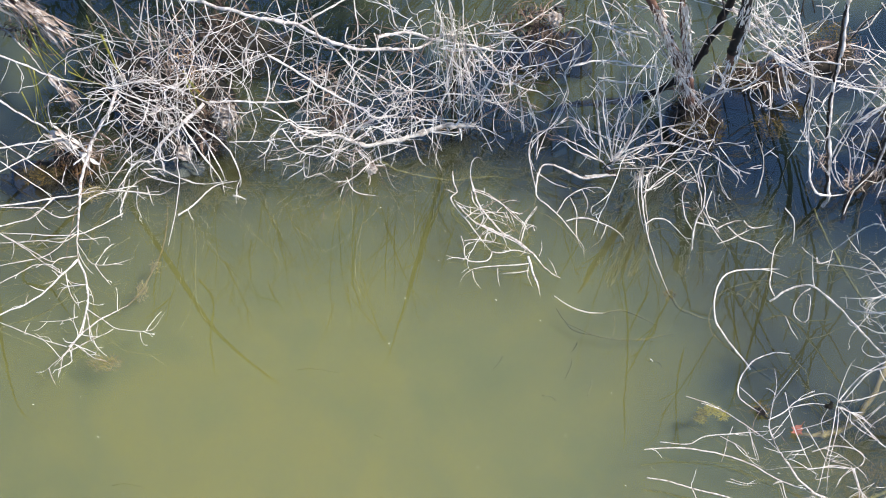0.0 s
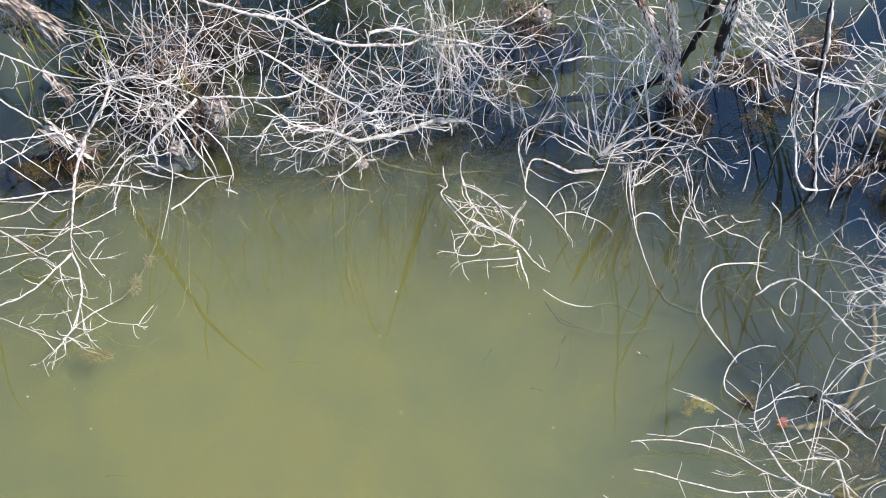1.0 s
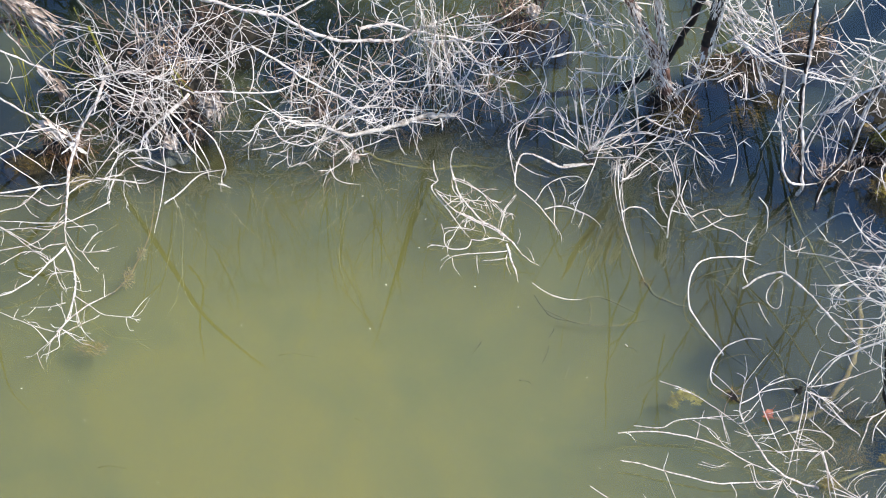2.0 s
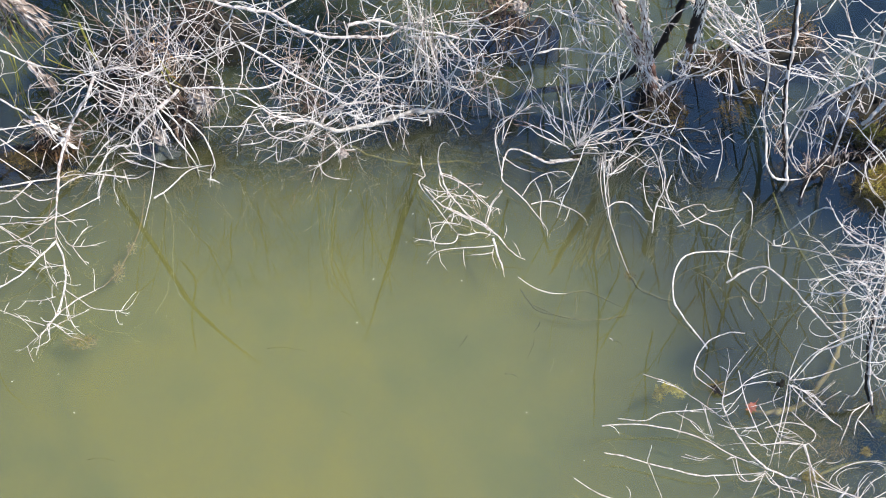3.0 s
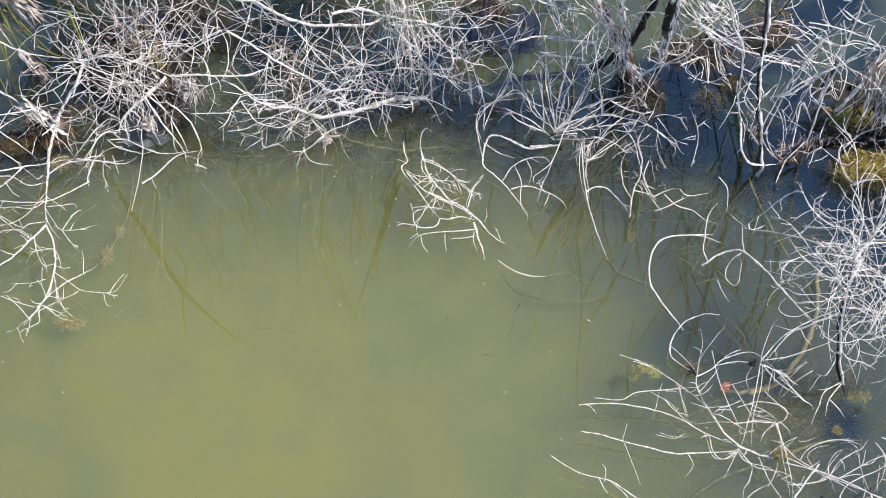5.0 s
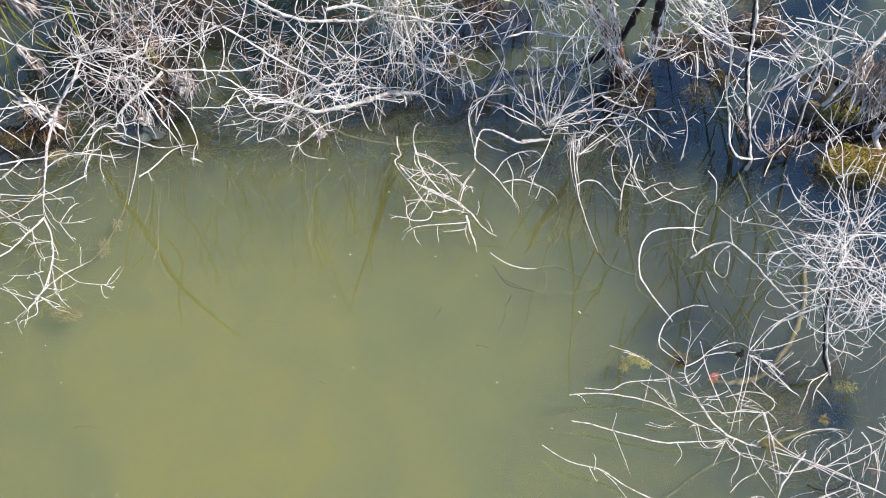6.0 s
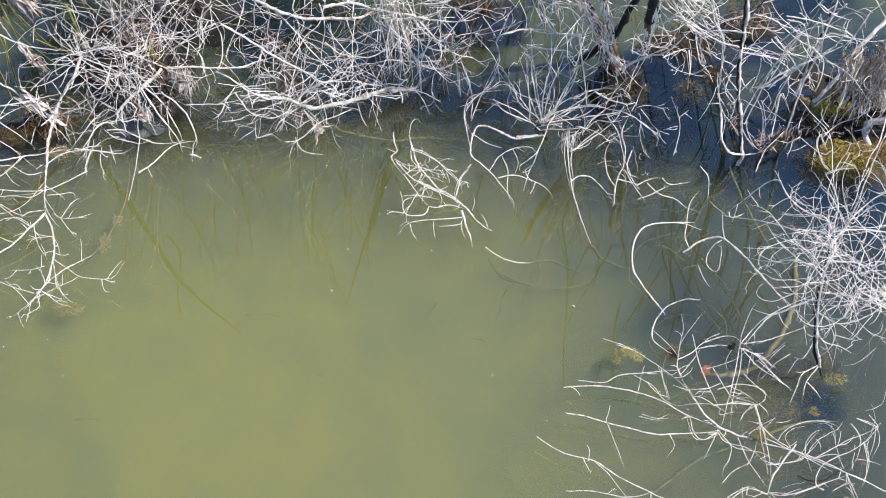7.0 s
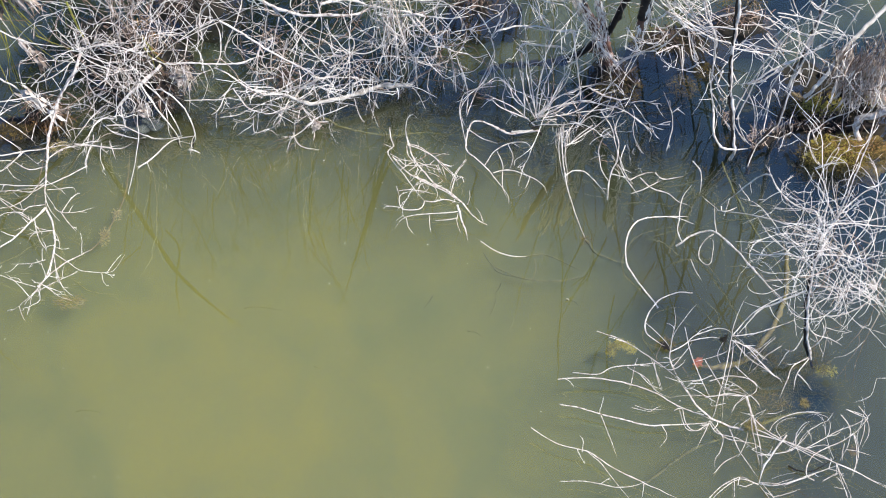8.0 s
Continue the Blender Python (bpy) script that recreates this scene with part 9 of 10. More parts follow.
limb(root_mass, "limb", [(2.031, 0.733, 0.350), (1.955, 0.739, 0.268), (1.897, 0.766, 0.185), (1.901, 0.732, 0.102), (1.947, 0.697, 0.020)], 0.0190, 0.0160)
limb(root_mass, "limb", [(1.346, 0.695, 0.000), (1.449, 0.773, 0.010), (1.550, 0.824, 0.020), (1.711, 0.829, 0.030), (1.869, 0.811, 0.040), (2.062, 0.816, 0.050)], 0.0180, 0.0180, DARK)
limb(root_mass, "branch", [(1.590, 0.845, 0.250), (1.640, 0.852, 0.325), (1.722, 0.869, 0.400)], 0.0036, 0.0022, twigs=2, reach=0.1)
limb(root_mass, "branch", [(1.717, 0.908, 0.600), (1.747, 0.949, 0.700), (1.665, 0.952, 0.800)], 0.0033, 0.0022, twigs=2, reach=0.1)
limb(root_mass, "branch", [(1.779, 0.865, 0.500), (1.893, 0.858, 0.400), (2.000, 0.774, 0.300), (2.075, 0.688, 0.200)], 0.0040, 0.0024, twigs=1, reach=0.1)
limb(root_mass, "branch", [(1.964, 0.736, 0.300), (1.924, 0.608, 0.267), (1.855, 0.499, 0.233), (1.778, 0.318, 0.200)], 0.0036, 0.0022, twigs=2, reach=0.1)
limb(root_mass, "branch", [(1.655, 0.734, 0.100), (1.734, 0.764, 0.200), (1.806, 0.736, 0.300), (1.880, 0.745, 0.400)], 0.0033, 0.0022, twigs=2, reach=0.1)
limb(root_mass, "branch", [(1.526, 0.734, 0.100), (1.470, 0.728, 0.050), (1.462, 0.721, 0.000)], 0.0031, 0.0022, twigs=2, reach=0.1)
limb(root_mass, "branch", [(1.691, 0.772, 0.100), (1.625, 0.726, 0.083), (1.645, 0.585, 0.067), (1.705, 0.520, 0.050)], 0.0033, 0.0022, twigs=2, reach=0.1)
fibres(root_mass, "dry_grass", [(1.731, 0.931, 0.620), (1.809, 0.908, 0.600), (1.894, 0.893, 0.700), (2.021, 0.877, 0.800)], 260, .19, .13, 141)
fibres(root_mass, "dead_leaves", [(1.769, 0.956, 0.450), (1.840, 0.934, 0.400), (1.977, 0.861, 0.450)], 300, .10, .14, 142)
mound(root_mass, "wet_mud", (1.760, 1.170, -0.040), (.30, .12, .08), 427, .06)
mound(root_mass, "wet_mud", (1.993, 1.040, -0.030), (.17, .1, .26), 366, .08)
fibres(root_mass, "dark_litter", [(1.830, 0.951, 0.150), (1.918, 0.873, 0.150), (2.084, 0.912, 0.150)], 150, .12, .12, 258)
fibres(root_mass, "dry_grass", [(1.735, 0.889, 0.620), (1.826, 0.882, 0.550), (1.887, 0.870, 0.620), (1.991, 0.844, 0.550)], 280, .20, .075, 441)
fibres(root_mass, "dry_grass", [(1.747, 0.897, 0.420), (1.850, 0.850, 0.350), (1.930, 0.859, 0.420), (2.049, 0.813, 0.350)], 280, .17, .080, 442)
fibres(root_mass, "rust_leaves", [(1.747, 0.952, 0.450), (1.810, 0.907, 0.350), (1.924, 0.846, 0.300)], 70, .10, .06, 443)
tufts(root_mass, "yellow_algae", (1.771, 0.969, 0.030), (.12, .05, .05), 110, 444)
tufts(root_mass, "yellow_algae", (1.804, 0.693, 0.030), (.17, .06, .05), 130, 445)
tufts(root_mass, "yellow_algae", (2.022, 0.929, 0.120), (.06, .04, .05), 50, 446)
thicket(root_mass, (1.863, 0.879, 0.480), (.18, .14, .16), 110, .13, 14.0, .0022, 143)
fibres(root_mass, "bark_shreds", [(1.742, 0.905, 0.550), (1.831, 0.868, 0.550), (1.946, 0.889, 0.600)], 90, .1, .15, 259)
thicket(root_mass, (1.652, 0.740, 0.120), (.28, .1, .08), 80, .2, 7.0, .002, 144)
thicket(root_mass, (1.959, 0.683, 0.150), (.16, .14, .1), 60, .24, 7.0, .002, 145)
mound(root_mass, "moss", (1.741, 1.001, -0.030), (.17, .09, .05), 146)
mound(root_mass, "moss", (1.917, 0.675, -0.030), (.24, .09, .05), 147)
# Low dark heap stands in for the black shadow in the hollow.
mound(root_mass, "wet_mud", (1.828, 0.857, -0.050), (.40, .12, .07), 148)
tufts(root_mass, "moss", (1.851, 0.638, 0.030), (.30, .13, .06), 420, 149)
tufts(root_mass, "moss", (1.725, 0.961, 0.030), (.22, .11, .06), 260, 150)
tufts(root_mass, "yellow_algae", (1.784, 0.615, 0.030), (.2, .06, .04), 110, 383)
tufts(root_mass, "yellow_algae", (1.732, 0.933, 0.060), (.14, .06, .05), 90, 384)
tufts(root_mass, "rust_leaves", (1.881, 0.655, 0.050), (.22, .07, .05), 80, 373)
tufts(root_mass, "dead_leaves", (1.711, 0.849, 0.040), (.2, .08, .05), 70, 374)
tufts(root_mass, "moss", (1.532, 0.934, 0.000), (.1, .05, .03), 60, 151)

sunk_a = thing("sunken_branch", (1.474, -0.140, -0.100), "waterlogged tan branch lying under the surface", "branch", "sunken branches")
limb(sunk_a, "branch", [(1.161, 0.661, -0.098), (1.183, 0.538, -0.107), (1.224, 0.413, -0.102), (1.267, 0.324, -0.117), (1.299, 0.255, -0.133), (1.353, 0.159, -0.148), (1.424, 0.024, -0.164), (1.475, -0.137, -0.165)], 0.0046, 0.0075, SUNK)

sunk_b = thing("sunken_branch", (1.474, 0.092, -0.100), "curved mud-brown branch sunk in shallow water", "branch", "sunken branches")
limb(sunk_b, "branch", [(1.478, 0.100, -0.165), (1.469, -0.106, -0.161), (1.395, -0.310, -0.152), (1.289, -0.470, -0.143), (1.159, -0.593, -0.134), (1.024, -0.626, -0.125), (0.916, -0.624, -0.116)], 0.0120, 0.0165, SLIME)

sunk_c = thing("sunken_branch", (0.590, 0.014, -0.100), "thin submerged tip of a willow stem", "branch", "sunken branches")
limb(sunk_c, "branch", [(0.338, 0.091, 0.000), (0.402, 0.049, -0.071), (0.523, 0.010, -0.107), (0.593, 0.026, -0.143)], 0.0072, 0.0048, SUNK)

sunk_d = thing("sunken_branch", (0.310, -0.045, -0.100), "faint sunken twig below the surface", "branch", "sunken branches")
limb(sunk_d, "branch", [(0.001, -0.014, 0.000), (0.102, 0.035, -0.065), (0.208, 0.010, -0.095), (0.313, -0.032, -0.125)], 0.0048, 0.0048, SUNK)

sunk_k = thing("sunken_branch", (0.387, -0.068, -0.120), "faint tan bow of a sunken twig", "branch", "sunken branches")
limb(sunk_k, "branch", [(-0.225, 0.079, -0.120), (-0.157, -0.035, -0.120), (-0.016, -0.084, -0.120), (0.184, -0.100, -0.120), (0.387, -0.068, -0.120)], 0.0034, 0.0050, SUNK, twigs=3, reach=0.12)

sunk_m = thing("sunken_branch", (-0.018, -0.094, -0.100), "pale tan bowed twig sunk in silty water", "branch", "sunken branches")
limb(sunk_m, "branch", [(-0.186, -0.017, -0.100), (-0.018, -0.094, -0.100), (0.153, -0.117, -0.100), (0.312, -0.082, -0.100), (0.365, -0.020, -0.100)], 0.0032, 0.0022, SUNK)
for low, high in (
    ((-0.166, -0.256, -0.030), (-0.199, -0.340, -0.090)),
    ((-0.137, -0.162, -0.030), (-0.168, -0.195, -0.090)),
    ((0.055, -0.015, -0.030), (0.040, -0.125, -0.090)),
    ((0.221, -0.269, -0.030), (0.289, -0.277, -0.090)),
    ((-0.509, -0.237, -0.030), (-0.559, -0.286, -0.090)),
    ((-0.319, -0.455, -0.030), (-0.246, -0.463, -0.090)),
    ((-0.096, -0.455, -0.030), (-0.070, -0.340, -0.090)),
):
    scrap = thing("sunken_twig", high, "short brown twig sunk in silty water", "twig", "sunken twigs")
    limb(scrap, "stem", [low, tuple((a + b) / 2 + 0.012 for a, b in zip(low[:2], high[:2])) + (-0.06,), high], 0.0030, 0.0020, SUNK, twigs=2, reach=0.05)
sunk_e = thing("sunken_branch", (-2.266, 0.809, -0.100), "brown algae-coated twig sunk below the surface", "branch", "sunken branches")
limb(sunk_e, "branch", [(-2.406, 0.033, -0.010), (-2.339, 0.145, -0.050), (-2.308, 0.243, -0.056), (-2.263, 0.388, -0.064), (-2.256, 0.588, -0.100), (-2.269, 0.758, -0.110)], 0.0036, 0.0046, SLIME)

sunk_f = thing("sunken_branch", (0.968, -0.459, -0.100), "straight tan stick sunk in the water", "branch", "sunken branches")
limb(sunk_f, "branch", [(0.646, -0.177, -0.089), (0.799, -0.307, -0.107), (0.973, -0.447, -0.125)], 0.0060, 0.0078, SUNK)

sunk_g = thing("sunken_branch", (1.588, -0.912, -0.100), "tan sunken limb with silt on it", "branch", "sunken branches")
limb(sunk_g, "branch", [(1.110, -1.016, -0.080), (1.228, -0.982, -0.089), (1.407, -0.914, -0.098), (1.595, -0.901, -0.107)], 0.0090, 0.0072, SUNK)

sunk_h = thing("sunken_branch", (-0.394, 0.862, -0.100), "olive slime-covered sunken branch", "branch", "sunken branches")
limb(sunk_h, "branch", [(-1.167, 0.963, -0.080), (-1.028, 0.895, -0.093), (-0.902, 0.866, -0.105), (-0.746, 0.856, -0.118), (-0.557, 0.883, -0.130), (-0.394, 0.877, -0.143)], 0.0072, 0.0054, SUNK)

sunk_i = thing("sunken_branch", (0.599, -1.292, -0.100), "olive sunken limb crossing the bottom", "branch", "sunken branches")
limb(sunk_i, "branch", [(0.601, -1.286, -0.165), (0.786, -1.148, -0.146), (0.907, -1.088, -0.122), (1.073, -1.028, -0.098)], 0.0078, 0.0072, SUNK)

sunk_j = thing("sunken_branch", (-0.236, 1.308, -0.100), "dark tapering shape sunk under the shrubs", "branch", "sunken branches")
# Dark tapering tube running left from the leaning limb's foot.
limb(sunk_j, "branch", [(0.303, 1.337, -0.030), (0.146, 1.335, -0.067), (-0.044, 1.341, -0.103), (-0.236, 1.308, -0.140)], 0.0210, 0.0150, DARK)

overhang = thing("overhanging_tree", (-0.600, 5.600, -0.750), "bare leaning tree whose limbs hang over the water", "tree")
limb(overhang, "trunk", [(-0.9, 5.6, -0.9), (-0.8, 5.65, 0.8), (-0.6, 5.6, 2.4), (-0.4, 5.5, 3.6)], 0.09, 0.05, MOTTLED)
limb(overhang, "limb", [(-0.600, 5.600, 2.697), (-1.383, 4.521, 2.833), (-2.296, 3.311, 2.589), (-3.090, 2.330, 2.200), (-2.900, 2.000, 2.250), (-2.715, 1.735, 2.300), (-2.530, 1.470, 2.350), (-2.340, 1.190, 2.400), (-2.100, 0.960, 2.450), (-1.850, 0.780, 2.500)], 0.0290, 0.0150, DARK, twigs=8, reach=0.4)
limb(overhang, "limb", [(-0.600, 5.600, 2.884), (-0.665, 4.546, 2.859), (-0.711, 3.363, 2.435), (-0.718, 2.405, 1.900), (-0.833, 1.977, 2.025), (-0.946, 1.602, 2.150), (-1.057, 1.233, 2.275), (-1.168, 0.869, 2.400)], 0.0154, 0.0105, DARK, twigs=12, reach=0.5)
limb(overhang, "limb", [(-0.600, 5.600, 1.881), (-1.551, 4.223, 2.220), (-2.647, 2.678, 2.204), (-3.467, 1.426, 2.000), (-3.327, 1.284, 2.133), (-3.272, 1.227, 2.267), (-3.220, 1.211, 2.400)], 0.0179, 0.0134, DARK, twigs=12, reach=0.5)

limb(overhang, "limb", [(-0.600, 5.600, 2.618), (-1.694, 4.379, 2.731), (-2.801, 3.010, 2.460), (-3.680, 1.900, 2.050), (-3.631, 1.082, 2.100), (-3.582, 0.796, 2.175), (-3.494, 0.536, 2.250), (-3.390, 0.432, 2.325), (-3.271, 0.357, 2.400)], 0.0150, 0.0090, DARK, twigs=6, reach=0.3)
limb(overhang, "limb", [(-2.420, 1.480, 2.330), (-2.307, 1.301, 2.300), (-2.310, 1.021, 2.330), (-2.254, 0.704, 2.400)], 0.0080, 0.0050, DARK, twigs=3, reach=0.3)
limb(overhang, "limb", [(-0.677, 2.362, 2.000), (-0.830, 1.908, 2.133), (-0.944, 1.637, 2.267), (-1.054, 1.239, 2.400)], 0.0110, 0.0070, DARK, twigs=6, reach=0.4)

overhang_b = thing("overhanging_tree", (0.700, 6.000, -0.750), "bare willow leaning over the water with thin limbs", "tree")
limb(overhang_b, "trunk", [(0.700, 6.000, -0.900), (0.760, 6.040, 0.800), (0.600, 5.900, 2.400), (0.800, 5.800, 3.600)], 0.085, 0.045, MOTTLED)
limb(overhang_b, "limb", [(0.600, 5.900, 3.166), (0.157, 4.566, 3.048), (-0.485, 3.071, 2.520), (-0.872, 1.858, 1.900), (-0.987, 1.647, 2.100), (-1.088, 1.392, 2.300)], 0.0094, 0.0061, DARK, twigs=12, reach=0.5)
limb(overhang_b, "limb", [(0.600, 5.900, 2.975), (-0.095, 4.610, 2.921), (-0.733, 3.164, 2.463), (-1.331, 1.992, 1.900), (-1.229, 1.877, 2.100), (-1.095, 1.679, 2.300)], 0.0083, 0.0061, DARK, twigs=12, reach=0.5)
limb(overhang_b, "limb", [(0.600, 5.900, 1.703), (-0.141, 4.704, 2.035), (-0.666, 3.364, 2.011), (-0.747, 2.277, 1.800), (-0.796, 2.094, 2.000), (-0.839, 1.986, 2.200)], 0.0083, 0.0061, DARK, twigs=12, reach=0.5)
limb(overhang_b, "limb", [(0.600, 5.900, 2.045), (0.132, 4.584, 2.297), (-0.497, 3.109, 2.183), (-1.052, 1.913, 1.900), (-0.891, 1.777, 2.050), (-0.756, 1.753, 2.200)], 0.0083, 0.0061, DARK, twigs=12, reach=0.5)
limb(overhang_b, "limb", [(0.600, 5.900, 3.238), (0.372, 4.617, 3.097), (0.210, 3.178, 2.542), (0.185, 2.011, 1.900), (0.197, 1.893, 2.050), (0.192, 1.717, 2.200)], 0.0083, 0.0061, DARK, twigs=12, reach=0.5)
limb(overhang_b, "limb", [(0.600, 5.900, 2.028), (0.298, 4.480, 2.319), (0.084, 2.888, 2.248), (0.051, 1.597, 2.000), (-0.051, 1.451, 2.150), (-0.138, 1.356, 2.300)], 0.0083, 0.0061, DARK, twigs=12, reach=0.5)
limb(overhang_b, "limb", [(0.600, 5.900, 3.130), (0.424, 4.522, 3.057), (0.299, 2.977, 2.579), (0.280, 1.724, 2.000), (0.224, 1.541, 2.150), (0.188, 1.393, 2.300)], 0.0083, 0.0061, DARK, twigs=12, reach=0.5)
limb(overhang_b, "limb", [(0.600, 5.900, 1.966), (1.005, 4.593, 2.244), (1.293, 3.127, 2.160), (1.337, 1.938, 1.900), (1.319, 1.720, 2.067), (1.318, 1.614, 2.233), (1.217, 1.056, 2.400)], 0.0103, 0.0071, DARK, twigs=12, reach=0.5)
limb(overhang_b, "limb", [(0.600, 5.900, 2.665), (1.071, 4.593, 2.713), (1.406, 3.127, 2.369), (1.457, 1.938, 1.900), (1.487, 1.766, 2.067), (1.394, 1.523, 2.233), (1.104, 1.056, 2.400)], 0.0114, 0.0071, DARK, twigs=12, reach=0.5)
limb(overhang_b, "limb", [(0.600, 5.900, 2.241), (1.158, 4.448, 2.461), (1.553, 2.820, 2.312), (1.614, 1.500, 2.000), (1.613, 1.243, 2.133), (1.501, 0.814, 2.267), (1.481, 0.710, 2.400)], 0.0114, 0.0081, DARK, twigs=12, reach=0.5)
limb(overhang_b, "limb", [(0.600, 5.900, 2.205), (0.564, 4.411, 2.438), (0.538, 2.742, 2.302), (0.534, 1.388, 2.000), (0.446, 1.125, 2.200), (0.365, 0.881, 2.400)], 0.0083, 0.0061, DARK, twigs=12, reach=0.5)
limb(overhang_b, "limb", [(0.600, 5.900, 1.791), (0.843, 4.399, 2.160), (1.015, 2.717, 2.177), (1.042, 1.353, 2.000), (0.986, 1.230, 2.150), (0.916, 1.078, 2.300)], 0.0083, 0.0061, DARK, twigs=12, reach=0.5)
limb(overhang_b, "limb", [(0.600, 5.900, 3.052), (-0.536, 4.622, 2.972), (-1.600, 3.190, 2.486), (-2.609, 2.028, 1.900), (-2.443, 1.782, 2.000), (-2.332, 1.692, 2.100), (-2.181, 1.656, 2.200)], 0.0125, 0.0076, DARK, twigs=12, reach=0.5)
limb(overhang_b, "limb", [(0.600, 5.900, 2.286), (-0.315, 4.661, 2.459), (-1.446, 3.272, 2.256), (-2.210, 2.145, 1.900), (-2.013, 2.015, 1.967), (-1.853, 1.997, 2.033), (-1.651, 2.120, 2.100)], 0.0114, 0.0076, DARK, twigs=12, reach=0.5)
limb(overhang_b, "limb", [(0.600, 5.900, 1.989), (-0.213, 4.673, 2.260), (-1.327, 3.298, 2.167), (-2.083, 2.183, 1.900), (-1.980, 1.881, 2.033), (-1.812, 1.595, 2.167), (-1.647, 1.355, 2.300)], 0.0103, 0.0071, DARK, twigs=12, reach=0.5)
limb(overhang_b, "limb", [(0.600, 5.900, 2.909), (-0.114, 4.572, 2.876), (-0.989, 3.083, 2.443), (-1.771, 1.876, 1.900), (-1.731, 1.753, 2.050), (-1.701, 1.674, 2.200)], 0.0072, 0.0061, DARK, twigs=12, reach=0.5)
limb(overhang_b, "limb", [(0.600, 5.900, 2.268), (-0.077, 4.584, 2.446), (-0.801, 3.109, 2.250), (-1.465, 1.913, 1.900), (-1.473, 1.752, 2.100), (-1.373, 1.356, 2.300)], 0.0072, 0.0061, DARK, twigs=12, reach=0.5)
limb(overhang_b, "limb", [(0.600, 5.900, 1.873), (-0.352, 4.584, 2.182), (-1.455, 3.108, 2.132), (-2.404, 1.912, 1.900), (-2.424, 1.799, 2.050), (-2.447, 1.674, 2.200)], 0.0072, 0.0061, DARK, twigs=12, reach=0.5)
limb(overhang_b, "limb", [(0.600, 5.900, 1.759), (-0.504, 4.546, 2.105), (-1.958, 3.028, 2.098), (-2.961, 1.797, 1.900), (-2.901, 1.707, 2.050), (-2.834, 1.637, 2.200)], 0.0083, 0.0061, DARK, twigs=12, reach=0.5)
limb(overhang_b, "limb", [(0.600, 5.900, 2.245), (-0.219, 4.676, 2.431), (-1.109, 3.304, 2.244), (-1.937, 2.192, 1.900), (-1.828, 2.078, 2.050), (-1.814, 1.938, 2.200)], 0.0078, 0.0056, DARK, twigs=24, reach=0.5)
limb(overhang_b, "limb", [(0.600, 5.900, 3.179), (0.019, 4.623, 3.057), (-0.679, 3.190, 2.524), (-1.184, 2.029, 1.900), (-1.227, 1.892, 2.050), (-1.330, 1.753, 2.200)], 0.0078, 0.0056, DARK, twigs=24, reach=0.5)
limb(overhang_b, "limb", [(0.600, 5.900, 2.207), (-0.169, 4.615, 2.406), (-0.989, 3.174, 2.232), (-1.574, 2.005, 1.900), (-1.660, 1.892, 2.050), (-1.624, 1.706, 2.200)], 0.0078, 0.0056, DARK, twigs=24, reach=0.5)
limb(overhang_b, "limb", [(0.600, 5.900, 2.803), (0.239, 4.502, 2.805), (-0.017, 2.934, 2.411), (-0.056, 1.663, 1.900), (-0.130, 1.467, 2.100), (-0.245, 1.267, 2.300)], 0.0078, 0.0056, DARK, twigs=24, reach=0.5)
limb(overhang_b, "limb", [(0.600, 5.900, 1.778), (0.466, 4.399, 2.118), (0.372, 2.716, 2.103), (0.357, 1.352, 1.900), (0.268, 1.158, 2.100), (0.176, 0.960, 2.300)], 0.0078, 0.0056, DARK, twigs=24, reach=0.5)
limb(overhang_b, "limb", [(0.600, 5.900, 2.080), (0.605, 4.428, 2.320), (0.608, 2.778, 2.194), (0.609, 1.440, 1.900), (0.594, 1.227, 2.067), (0.559, 1.012, 2.233), (0.486, 0.795, 2.400)], 0.0078, 0.0056, DARK, twigs=24, reach=0.5)
limb(overhang_b, "limb", [(0.600, 5.900, 2.429), (0.745, 4.527, 2.521), (0.847, 2.987, 2.229), (0.863, 1.738, 1.800), (0.889, 1.499, 2.000), (0.843, 1.346, 2.200)], 0.0078, 0.0056, DARK, twigs=24, reach=0.5)
limb(overhang_b, "limb", [(0.600, 5.900, 1.752), (0.945, 4.672, 2.035), (1.189, 3.295, 1.956), (1.227, 2.178, 1.700), (1.261, 2.030, 1.900), (1.237, 1.878, 2.100)], 0.0083, 0.0056, DARK, twigs=12, reach=0.5)
limb(overhang_b, "limb", [(0.600, 5.900, 1.909), (0.863, 4.702, 2.140), (1.049, 3.360, 2.003), (1.078, 2.271, 1.700), (1.069, 2.077, 1.900), (1.121, 1.925, 2.100)], 0.0083, 0.0056, DARK, twigs=12, reach=0.5)
limb(overhang_b, "limb", [(0.600, 5.900, 2.961), (-0.798, 4.654, 2.878), (-2.242, 3.258, 2.388), (-3.445, 2.125, 1.800), (-3.393, 1.920, 1.950), (-3.443, 1.737, 2.100)], 0.0083, 0.0056, DARK, twigs=16, reach=0.5)
limb(overhang_b, "limb", [(0.600, 5.900, 1.939), (0.185, 4.389, 2.259), (-0.430, 2.694, 2.222), (-0.824, 1.320, 2.000), (-0.750, 1.212, 2.200), (-0.596, 1.099, 2.400)], 0.0083, 0.0056, DARK, twigs=16, reach=0.5)
limb(overhang_b, "limb", [(0.600, 5.900, 3.299), (-0.232, 4.698, 3.104), (-1.208, 3.351, 2.490), (-2.091, 2.258, 1.800), (-1.961, 2.074, 1.950), (-1.790, 1.842, 2.100), (-1.652, 1.575, 2.250), (-1.486, 1.386, 2.400)], 0.0083, 0.0051, DARK, twigs=20, reach=0.5)
